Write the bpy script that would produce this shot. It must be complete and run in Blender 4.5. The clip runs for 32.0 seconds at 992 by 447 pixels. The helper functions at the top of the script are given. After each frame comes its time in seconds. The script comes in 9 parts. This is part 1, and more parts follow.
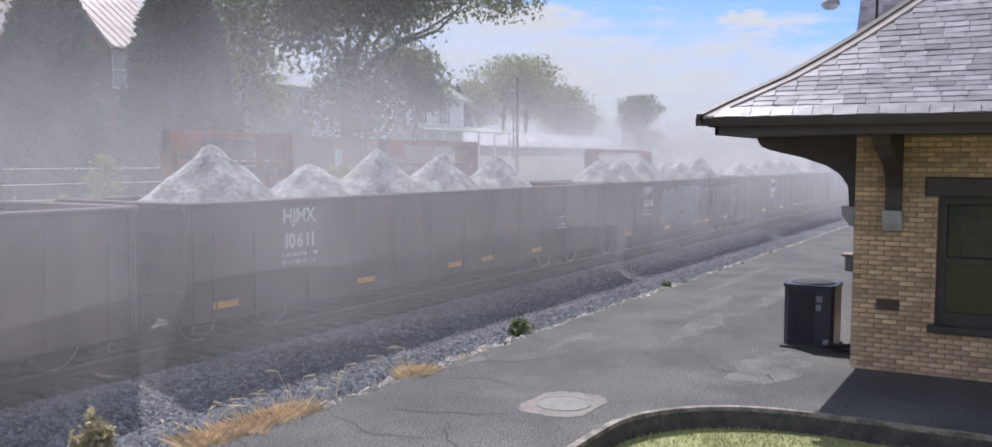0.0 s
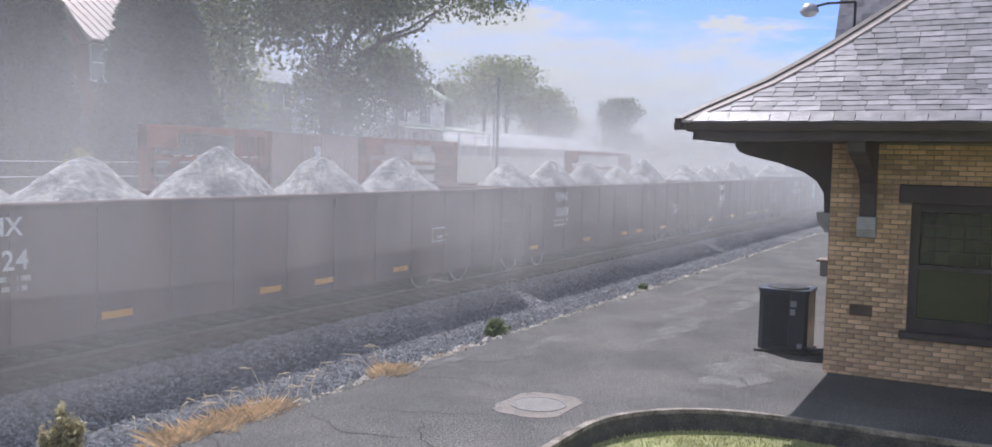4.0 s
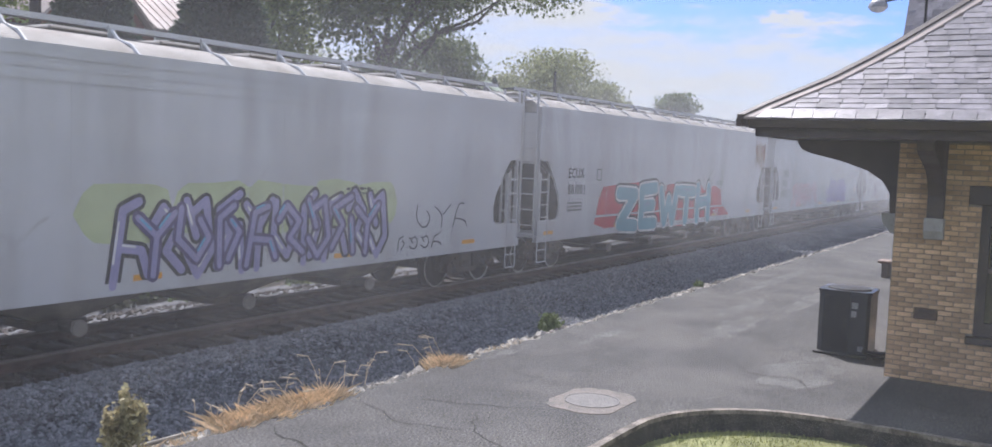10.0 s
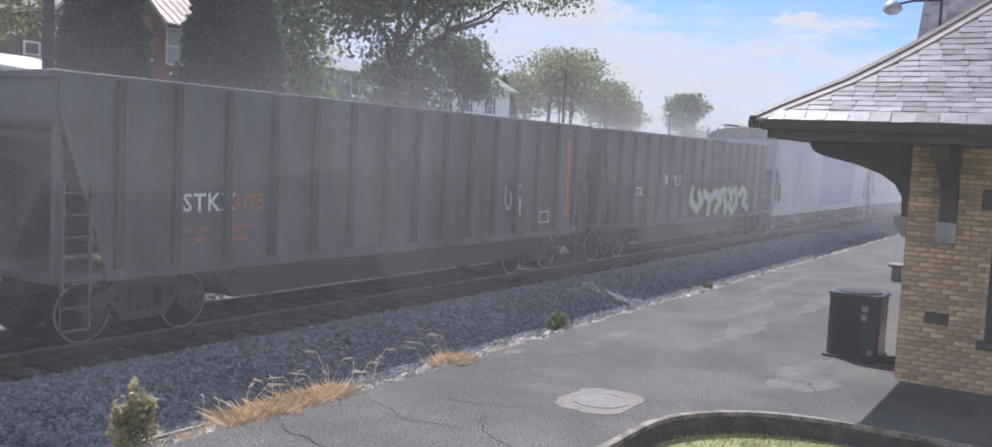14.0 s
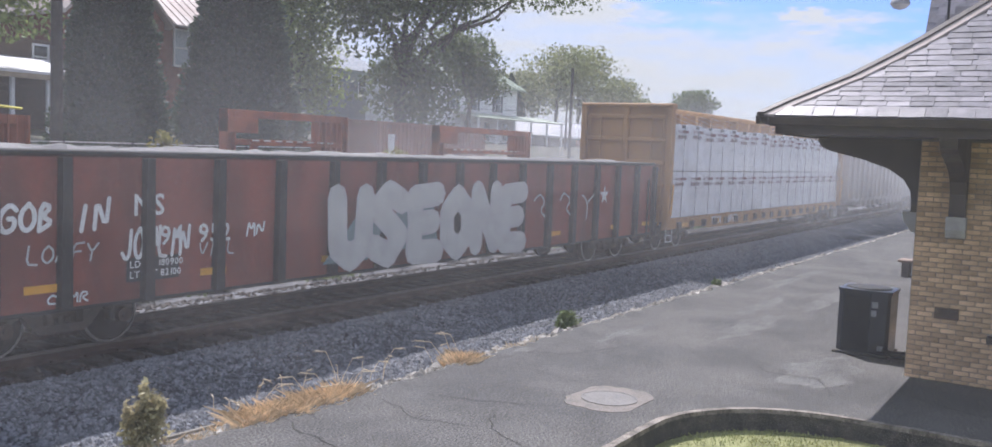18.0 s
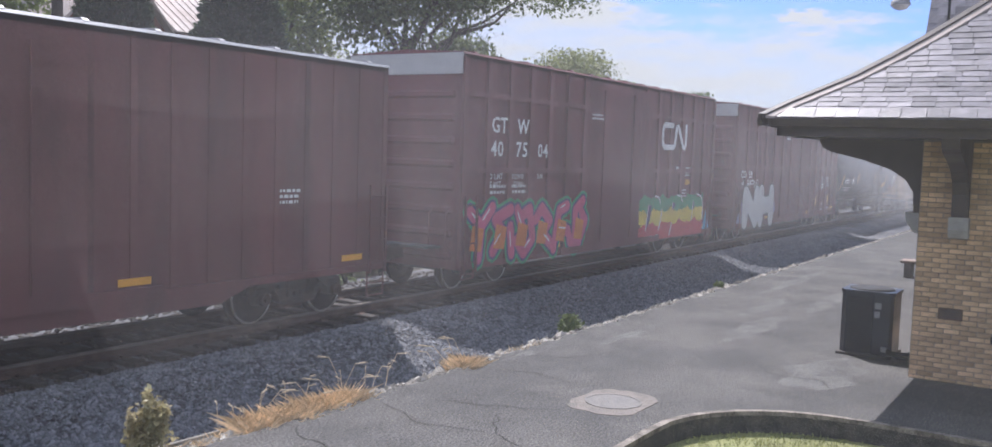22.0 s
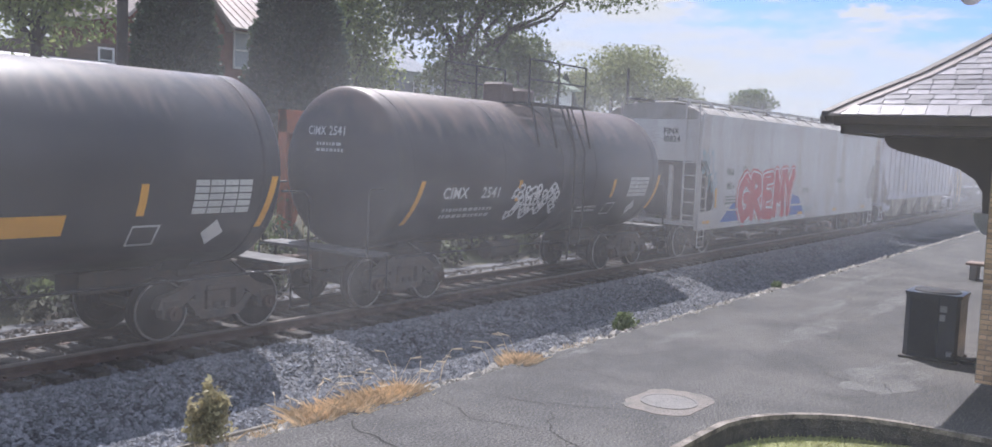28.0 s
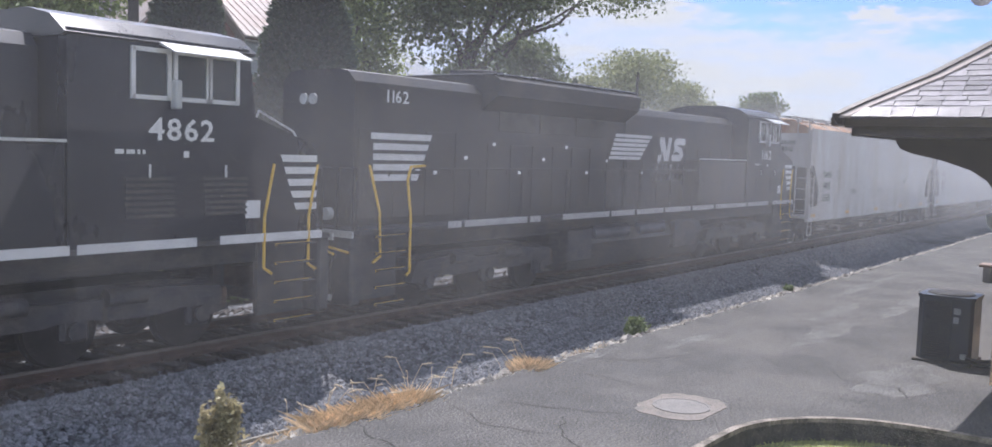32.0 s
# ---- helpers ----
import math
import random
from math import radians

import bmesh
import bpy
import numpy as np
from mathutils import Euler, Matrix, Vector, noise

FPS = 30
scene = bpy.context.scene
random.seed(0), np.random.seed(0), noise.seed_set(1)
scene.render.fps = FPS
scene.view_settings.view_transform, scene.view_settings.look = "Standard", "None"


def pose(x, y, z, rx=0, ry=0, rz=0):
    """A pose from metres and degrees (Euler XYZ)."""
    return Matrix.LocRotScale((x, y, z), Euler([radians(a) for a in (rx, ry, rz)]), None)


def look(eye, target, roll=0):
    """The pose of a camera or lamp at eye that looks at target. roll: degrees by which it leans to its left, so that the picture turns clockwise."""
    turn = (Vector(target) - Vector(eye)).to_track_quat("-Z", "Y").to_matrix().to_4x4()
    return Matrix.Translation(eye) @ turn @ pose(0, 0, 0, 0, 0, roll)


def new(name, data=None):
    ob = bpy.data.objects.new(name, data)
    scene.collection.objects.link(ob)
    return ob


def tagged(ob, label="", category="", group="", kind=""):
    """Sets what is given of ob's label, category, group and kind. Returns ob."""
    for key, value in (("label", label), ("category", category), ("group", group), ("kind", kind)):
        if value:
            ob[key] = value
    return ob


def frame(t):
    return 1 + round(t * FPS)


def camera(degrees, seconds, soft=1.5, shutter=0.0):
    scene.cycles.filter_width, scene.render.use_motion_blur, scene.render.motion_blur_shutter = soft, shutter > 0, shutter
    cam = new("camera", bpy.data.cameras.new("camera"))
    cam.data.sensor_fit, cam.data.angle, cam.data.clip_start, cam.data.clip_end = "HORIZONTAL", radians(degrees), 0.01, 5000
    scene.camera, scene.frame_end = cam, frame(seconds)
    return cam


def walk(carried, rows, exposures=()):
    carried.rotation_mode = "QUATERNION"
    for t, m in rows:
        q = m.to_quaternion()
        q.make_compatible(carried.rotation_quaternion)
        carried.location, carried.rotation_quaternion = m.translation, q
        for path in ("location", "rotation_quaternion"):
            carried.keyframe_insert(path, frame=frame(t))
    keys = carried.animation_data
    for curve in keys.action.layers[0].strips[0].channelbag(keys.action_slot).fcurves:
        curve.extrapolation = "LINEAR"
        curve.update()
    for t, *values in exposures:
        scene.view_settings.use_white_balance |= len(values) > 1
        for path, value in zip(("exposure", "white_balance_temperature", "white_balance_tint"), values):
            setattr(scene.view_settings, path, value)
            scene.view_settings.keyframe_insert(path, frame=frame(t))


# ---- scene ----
# The world's x runs along the track, y across it, z up from the rail tops.
def aim(yaw, pitch, roll, sway):
    a, p = radians(yaw), radians(pitch)
    eye = Vector((0.0, sway, 3.106))
    return look(eye, eye + Vector((math.cos(a) * math.cos(p), math.sin(a) * math.cos(p), math.sin(p))), roll)


cam = camera(55.70, 32.0, soft=1.6)
walk(cam, [
    (0, aim(29.78, -3.87, 0.26, -0.06)),
    (0.5, aim(29.77, -3.86, 0.15, -0.05)),
    (1, aim(29.09, -3.84, -0.05, -0.06)),
    (1.5, aim(28.64, -3.84, 0.02, -0.06)),
    (2, aim(28.52, -3.84, 0.34, -0.06)),
    (3, aim(27.92, -3.83, 0.33, -0.09)),
    (3.5, aim(27.99, -3.80, 0.94, -0.09)),
    (5.5, aim(29.94, -4.11, 1.28, -0.04)),
    (6, aim(30.16, -4.16, 1.30, -0.04)),
    (6.5, aim(30.27, -4.16, 1.29, -0.05)),
    (7, aim(30.31, -4.22, 1.53, -0.03)),
    (7.5, aim(30.54, -4.24, 1.65, -0.02)),
    (8, aim(30.76, -4.25, 1.68, -0.03)),
    (8.5, aim(31.18, -4.30, 2.26, -0.02)),
    (9, aim(31.38, -4.25, 2.40, -0.02)),
    (9.5, aim(31.62, -4.30, 2.24, -0.01)),
    (10, aim(31.69, -4.34, 2.19, -0.01)),
    (10.5, aim(31.74, -4.36, 2.47, -0.00)),
    (11, aim(31.79, -4.46, 2.64, 0.00)),
    (11.5, aim(31.84, -4.42, 2.50, 0.01)),
    (12, aim(31.93, -4.44, 2.32, 0.00)),
    (12.5, aim(31.98, -4.47, 2.34, 0.01)),
    (13, aim(32.06, -4.46, 2.63, 0.02)),
    (13.5, aim(32.13, -4.49, 2.74, 0.02)),
    (14, aim(32.19, -4.46, 2.87, 0.02)),
    (14.5, aim(32.25, -4.54, 2.80, 0.02)),
    (16.5, aim(32.50, -4.58, 2.60, 0.02)),
    (17, aim(32.53, -4.59, 2.54, 0.03)),
    (17.5, aim(32.59, -4.59, 2.58, 0.03)),
    (18, aim(32.70, -4.57, 2.38, 0.01)),
    (18.5, aim(32.74, -4.61, 2.28, 0.02)),
    (19, aim(32.72, -4.63, 2.39, 0.02)),
    (19.5, aim(32.78, -4.60, 2.24, 0.01)),
    (20, aim(32.79, -4.63, 2.12, 0.02)),
    (20.5, aim(32.75, -4.56, 2.12, 0.03)),
    (21, aim(32.67, -4.41, 1.97, 0.01)),
    (21.5, aim(32.70, -4.34, 1.82, 0.02)),
    (22, aim(32.77, -4.34, 1.92, 0.03)),
    (22.5, aim(32.85, -4.32, 1.95, 0.03)),
    (23, aim(32.93, -4.33, 1.90, 0.04)),
    (23.5, aim(33.18, -4.34, 2.00, 0.04)),
    (24, aim(33.39, -4.37, 2.27, 0.05)),
    (24.5, aim(33.41, -4.37, 2.45, 0.07)),
    (25, aim(33.50, -4.37, 2.56, 0.07)),
    (25.5, aim(33.81, -4.41, 2.42, 0.05)),
    (27.5, aim(35.91, -4.64, 2.23, 0.07)),
    (28, aim(35.96, -4.69, 2.29, 0.09)),
    (28.5, aim(36.07, -4.72, 2.27, 0.07)),
    (29, aim(36.14, -4.74, 2.17, 0.08)),
    (29.5, aim(36.19, -4.72, 2.19, 0.08)),
    (30, aim(36.31, -4.68, 1.98, 0.07)),
    (30.5, aim(36.38, -4.60, 1.90, 0.06)),
    (31, aim(36.45, -4.36, 1.77, 0.06)),
    (31.5, aim(36.54, -4.37, 1.90, 0.07)),
    (32, aim(36.60, -4.39, 1.81, 0.09)),
], exposures=[(0.0, 1.22, 6150, 17.5), (3.5, 1.22, 6150, 17.5), (7.0, 1.30, 6150, 17.5), (20.0, 1.32, 6150, 17.5), (32.0, 1.37, 6150, 17.5)])

# ---- light ----
SUN_WAY = Vector((-0.42, -0.52, -1.0))          # the way that the sunlight goes
scene.cycles.transparent_max_bounces = 64
world = bpy.data.worlds.new("sky")
scene.world = world
world.use_nodes = True
wt = world.node_tree
sky = wt.nodes.new("ShaderNodeTexSky")
sky.sky_type, sky.sun_disc = "NISHITA", False
sky.sun_elevation = math.atan2(1.0, math.hypot(SUN_WAY.x, SUN_WAY.y))
sky.sun_rotation = math.atan2(-SUN_WAY.x, -SUN_WAY.y)
sky.dust_density, sky.air_density = 0.6, 1.0
wt.nodes["Background"].inputs["Strength"].default_value = 0.15
# a white cloud bank over the horizon, climbing to one side, and clear blue above it; the broken cloud high up is
# unseen, added to fill the shade
wc = wt.nodes.new("ShaderNodeTexCoord")


def sky_math(op, a, b=0.0, c=0.0):
    q = wt.nodes.new("ShaderNodeMath")
    q.operation = op
    for k, val in enumerate((a, b, c)):
        if isinstance(val, (int, float)):
            q.inputs[k].default_value = val
        else:
            wt.links.new(val, q.inputs[k])
    return q.outputs[0]


def sky_noise(scale, stretch, detail, rough):
    mp = wt.nodes.new("ShaderNodeMapping")
    mp.inputs["Scale"].default_value, mp.inputs["Rotation"].default_value = stretch, (0.10, 0.06, 0.3)
    wt.links.new(wc.outputs["Generated"], mp.inputs["Vector"])
    q = wt.nodes.new("ShaderNodeTexNoise")
    q.inputs["Scale"].default_value, q.inputs["Detail"].default_value, q.inputs["Roughness"].default_value = scale, detail, rough
    wt.links.new(mp.outputs[0], q.inputs["Vector"])
    return q.outputs[0]


def sky_ramp(sock, a, b, lo=0.0, hi=1.0):
    q = wt.nodes.new("ShaderNodeMapRange")
    q.interpolation_type = "SMOOTHSTEP"
    for name, val in (("From Min", a), ("From Max", b), ("To Min", lo), ("To Max", hi)):
        q.inputs[name].default_value = val
    wt.links.new(sock, q.inputs[0])
    return q.outputs[0]


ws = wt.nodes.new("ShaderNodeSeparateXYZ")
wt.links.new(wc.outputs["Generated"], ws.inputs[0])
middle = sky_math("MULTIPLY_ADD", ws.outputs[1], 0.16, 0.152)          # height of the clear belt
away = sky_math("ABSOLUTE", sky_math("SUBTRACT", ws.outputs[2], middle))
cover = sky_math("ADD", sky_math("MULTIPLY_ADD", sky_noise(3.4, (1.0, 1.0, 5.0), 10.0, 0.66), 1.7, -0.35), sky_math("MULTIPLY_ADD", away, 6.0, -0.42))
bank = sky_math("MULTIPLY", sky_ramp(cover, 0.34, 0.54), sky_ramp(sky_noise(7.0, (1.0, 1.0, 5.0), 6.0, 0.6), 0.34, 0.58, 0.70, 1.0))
small = wt.nodes.new("ShaderNodeVectorMath")                           # one small cloud in the clear belt
small.operation = "SUBTRACT"
small.inputs[1].default_value = (0.955, 0.262, 0.145)
wt.links.new(wc.outputs["Generated"], small.inputs[0])
flatten = wt.nodes.new("ShaderNodeVectorMath")
flatten.operation = "MULTIPLY"
flatten.inputs[1].default_value = (6.0, 26.0, 130.0)
wt.links.new(small.outputs[0], flatten.inputs[0])
reach = wt.nodes.new("ShaderNodeVectorMath")
reach.operation = "LENGTH"
wt.links.new(flatten.outputs[0], reach.inputs[0])
puff = sky_ramp(sky_math("MULTIPLY_ADD", sky_noise(42.0, (1.0, 1.0, 3.0), 5.0, 0.6), 2.4, sky_math("MULTIPLY", reach.outputs["Value"], -1.0)), 0.2, 0.75)
wx = wt.nodes.new("ShaderNodeMix")
wx.data_type = "RGBA"
tone = wt.nodes.new("ShaderNodeMix")                # white low down; a bluish veil overhead, unseen, added to cool the shade
tone.data_type = "RGBA"
tone.inputs[6].default_value, tone.inputs[7].default_value = (1.98, 2.09, 2.12, 1), (1.80, 2.06, 2.48, 1)
wt.links.new(sky_ramp(ws.outputs[2], 0.20, 0.45), tone.inputs[0])
wt.links.new(tone.outputs[2], wx.inputs[7])
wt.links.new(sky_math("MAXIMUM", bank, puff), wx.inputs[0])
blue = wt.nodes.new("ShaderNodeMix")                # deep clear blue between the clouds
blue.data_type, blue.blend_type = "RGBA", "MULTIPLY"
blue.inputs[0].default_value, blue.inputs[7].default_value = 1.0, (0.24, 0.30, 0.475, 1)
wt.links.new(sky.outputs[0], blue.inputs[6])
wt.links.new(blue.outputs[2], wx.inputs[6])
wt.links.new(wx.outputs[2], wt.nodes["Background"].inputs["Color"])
sun = new("sun", bpy.data.lights.new("sun", "SUN"))
sun.data.energy, sun.data.angle, sun.data.color = 3.0, radians(0.5), (1.0, 0.965, 0.92)
sun.matrix_world = look((0, 0, 60), Vector((0, 0, 60)) + SUN_WAY)


# ---- materials ----
def mat(name, base, rough=0.7, metal=0.0, vary=0.25, scale=4.0, fine=40.0, bump=0.0, tint=None, spread=0.0, island=False,
        streak=0.0, coat=0.0):
    """A surface with stains at one scale and grain at another; tint is the stain's colour; spread: how far single pieces differ."""
    m = bpy.data.materials.new(name)
    m.use_nodes = True
    nt = m.node_tree
    n, ln = nt.nodes, nt.links
    bs = n["Principled BSDF"]
    tc = n.new("ShaderNodeTexCoord")
    mp = n.new("ShaderNodeMapping")
    ln.new(tc.outputs["Object"], mp.inputs["Vector"])
    if streak:
        mp.inputs["Scale"].default_value = (1.0, 1.0, streak)
    big = n.new("ShaderNodeTexNoise")
    big.inputs["Scale"].default_value, big.inputs["Detail"].default_value = scale, 6.0
    ln.new(mp.outputs[0], big.inputs["Vector"])
    small = n.new("ShaderNodeTexNoise")
    small.inputs["Scale"].default_value, small.inputs["Detail"].default_value = fine, 3.0
    ln.new(tc.outputs["Object"], small.inputs["Vector"])
    ramp = n.new("ShaderNodeValToRGB")
    ramp.color_ramp.elements[0].position, ramp.color_ramp.elements[1].position = 0.38, 0.66
    dark = tint if tint else tuple(c * (1 - vary) for c in base)
    ramp.color_ramp.elements[0].color, ramp.color_ramp.elements[1].color = (*base, 1), (*dark, 1)
    ln.new(big.outputs[0], ramp.inputs[0])
    grain = n.new("ShaderNodeMix")
    grain.data_type, grain.blend_type = "RGBA", "MULTIPLY"
    grain.inputs[0].default_value = 0.6
    gr = n.new("ShaderNodeMapRange")
    gr.inputs["From Min"].default_value, gr.inputs["From Max"].default_value = 0.3, 0.7
    gr.inputs["To Min"].default_value, gr.inputs["To Max"].default_value = 1.0 - vary, 1.0 + vary * 0.5
    ln.new(small.outputs[0], gr.inputs[0])
    ln.new(ramp.outputs[0], grain.inputs[6])
    ln.new(gr.outputs[0], grain.inputs[7])
    last = grain.outputs[2]
    if spread:
        src = n.new("ShaderNodeNewGeometry").outputs["Random Per Island"] if island else n.new("ShaderNodeObjectInfo").outputs["Random"]
        r2 = n.new("ShaderNodeMapRange")
        r2.inputs["To Min"].default_value, r2.inputs["To Max"].default_value = 1.0 - spread, 1.0 + spread
        ln.new(src, r2.inputs[0])
        mul = n.new("ShaderNodeMix")
        mul.data_type, mul.blend_type = "RGBA", "MULTIPLY"
        mul.inputs[0].default_value = 1.0
        ln.new(last, mul.inputs[6])
        ln.new(r2.outputs[0], mul.inputs[7])
        last = mul.outputs[2]
    ln.new(last, bs.inputs["Base Color"])
    rr = n.new("ShaderNodeMapRange")
    rr.inputs["To Min"].default_value, rr.inputs["To Max"].default_value = max(0.03, rough - 0.12), min(1.0, rough + 0.12)
    ln.new(big.outputs[0], rr.inputs[0])
    ln.new(rr.outputs[0], bs.inputs["Roughness"])
    bs.inputs["Metallic"].default_value = metal
    bs.inputs["Coat Weight"].default_value = coat
    if bump:
        bp = n.new("ShaderNodeBump")
        bp.inputs["Strength"].default_value, bp.inputs["Distance"].default_value = bump, 0.02
        ln.new(small.outputs[0], bp.inputs["Height"])
        ln.new(bp.outputs[0], bs.inputs["Normal"])
    return m


ASPHALT = mat("asphalt", (0.060, 0.059, 0.0585), 0.9, vary=1.0, scale=0.55, fine=34, bump=1.0, tint=(0.104, 0.100, 0.095))


def speckle(m, scale, lo, hi, blotch=0.0):
    """Loose grit and pits: sharp light and dark specks over a surface, and worn blotches between them."""
    nt = m.node_tree
    n, ln = nt.nodes, nt.links
    bs = n["Principled BSDF"]
    tc = n.new("ShaderNodeTexCoord")
    for sc, a, b, detail in ((scale, lo, hi, 2.0), (scale * .028, 1.0 - blotch, 1.0 + blotch, 9.0)):
        no = n.new("ShaderNodeTexNoise")
        no.inputs["Scale"].default_value, no.inputs["Detail"].default_value, no.inputs["Roughness"].default_value = sc, detail, 0.65
        ln.new(tc.outputs["Object"], no.inputs["Vector"])
        mr = n.new("ShaderNodeMapRange")
        mr.inputs["From Min"].default_value, mr.inputs["From Max"].default_value = 0.38, 0.62
        mr.inputs["To Min"].default_value, mr.inputs["To Max"].default_value = a, b
        ln.new(no.outputs[0], mr.inputs[0])
        mul = n.new("ShaderNodeMix")
        mul.data_type, mul.blend_type = "RGBA", "MULTIPLY"
        mul.inputs[0].default_value = 1.0
        ln.new(bs.inputs["Base Color"].links[0].from_socket, mul.inputs[6])
        ln.new(mr.outputs[0], mul.inputs[7])
        ln.new(mul.outputs[2], bs.inputs["Base Color"])
    return m


speckle(ASPHALT, 42.0, 0.42, 1.7, 0.13)
BALLAST = mat("ballast_bed", (0.122, 0.126, 0.136), 0.9, vary=0.5, scale=1.2, fine=28, bump=1.0)
STONE = mat("ballast_stone", (0.215, 0.222, 0.238), 0.85, vary=0.3, scale=6, fine=60, spread=0.32, island=True)
OILY_STONE = mat("oily_stone", (0.085, 0.072, 0.064), 0.85, vary=0.3, scale=6, fine=60, spread=0.32, island=True)
PALE_STONE = mat("pale_stone", (0.42, 0.39, 0.34), 0.9, vary=0.3, scale=6, fine=60, spread=0.35, island=True)
CONCRETE = mat("concrete", (0.27, 0.25, 0.225), 0.9, vary=0.25, scale=2, fine=70, bump=0.3)
KERB_CAP = mat("kerb_rim", (0.27, 0.235, 0.20), 0.9, vary=0.6, scale=5, fine=30, bump=0.6)
# shade of the kerb's sunken inner face put into this dark mottled concrete
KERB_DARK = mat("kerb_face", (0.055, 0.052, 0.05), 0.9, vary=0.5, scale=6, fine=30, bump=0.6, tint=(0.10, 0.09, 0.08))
EARTH = mat("earth", (0.075, 0.064, 0.05), 1.0, vary=0.4, scale=0.6, fine=25, bump=0.6, tint=(0.06, 0.07, 0.03))
LAWN = mat("lawn_soil", (0.27, 0.28, 0.12), 1.0, vary=0.4, scale=2, fine=60, bump=0.6)
TIE = mat("tie_wood", (0.055, 0.048, 0.042), 0.9, vary=0.4, scale=5, fine=50, bump=0.4, spread=0.25)
RAIL_SIDE = mat("rail_rust", (0.085, 0.048, 0.036), 0.8, 0.2, vary=0.4, scale=4, fine=60)
RAIL_TOP = mat("rail_head", (0.15, 0.13, 0.118), 0.5, 0.85, vary=0.1, scale=3, fine=30)
BRICK = mat("buff_brick", (0.64, 0.43, 0.25), 0.85, vary=0.25, scale=3, fine=80, bump=0.3, spread=0.28)
BRICK_FAR = mat("buff_brick_rest", (0.64, 0.43, 0.25), 0.85, vary=0.25, scale=3, fine=80, bump=0.3, spread=0.28, island=True)
MORTAR = mat("mortar", (0.31, 0.26, 0.21), 0.95, vary=0.25, scale=5, fine=80)
BROWN_TRIM = mat("brown_paint", (0.062, 0.046, 0.04), 0.55, vary=0.2, scale=3, fine=50)
COPING = mat("hip_cap", (0.36, 0.30, 0.27), 0.6, vary=0.2, scale=3, fine=50)
SLATE = mat("slate", (0.23, 0.215, 0.225), 0.36, vary=0.3, scale=5, fine=60, bump=0.25, spread=0.35)
SLATE_FAR = mat("slate_rest", (0.23, 0.215, 0.225), 0.36, vary=0.3, scale=5, fine=60, bump=0.25, spread=0.35, island=True)
GLASS_DARK = mat("window_glass", (0.02, 0.025, 0.02), 0.06, vary=0.1, scale=1, fine=10)
STEEL_BLACK = mat("black_steel", (0.022, 0.022, 0.024), 0.6, 0.1, vary=0.3, scale=3, fine=50)


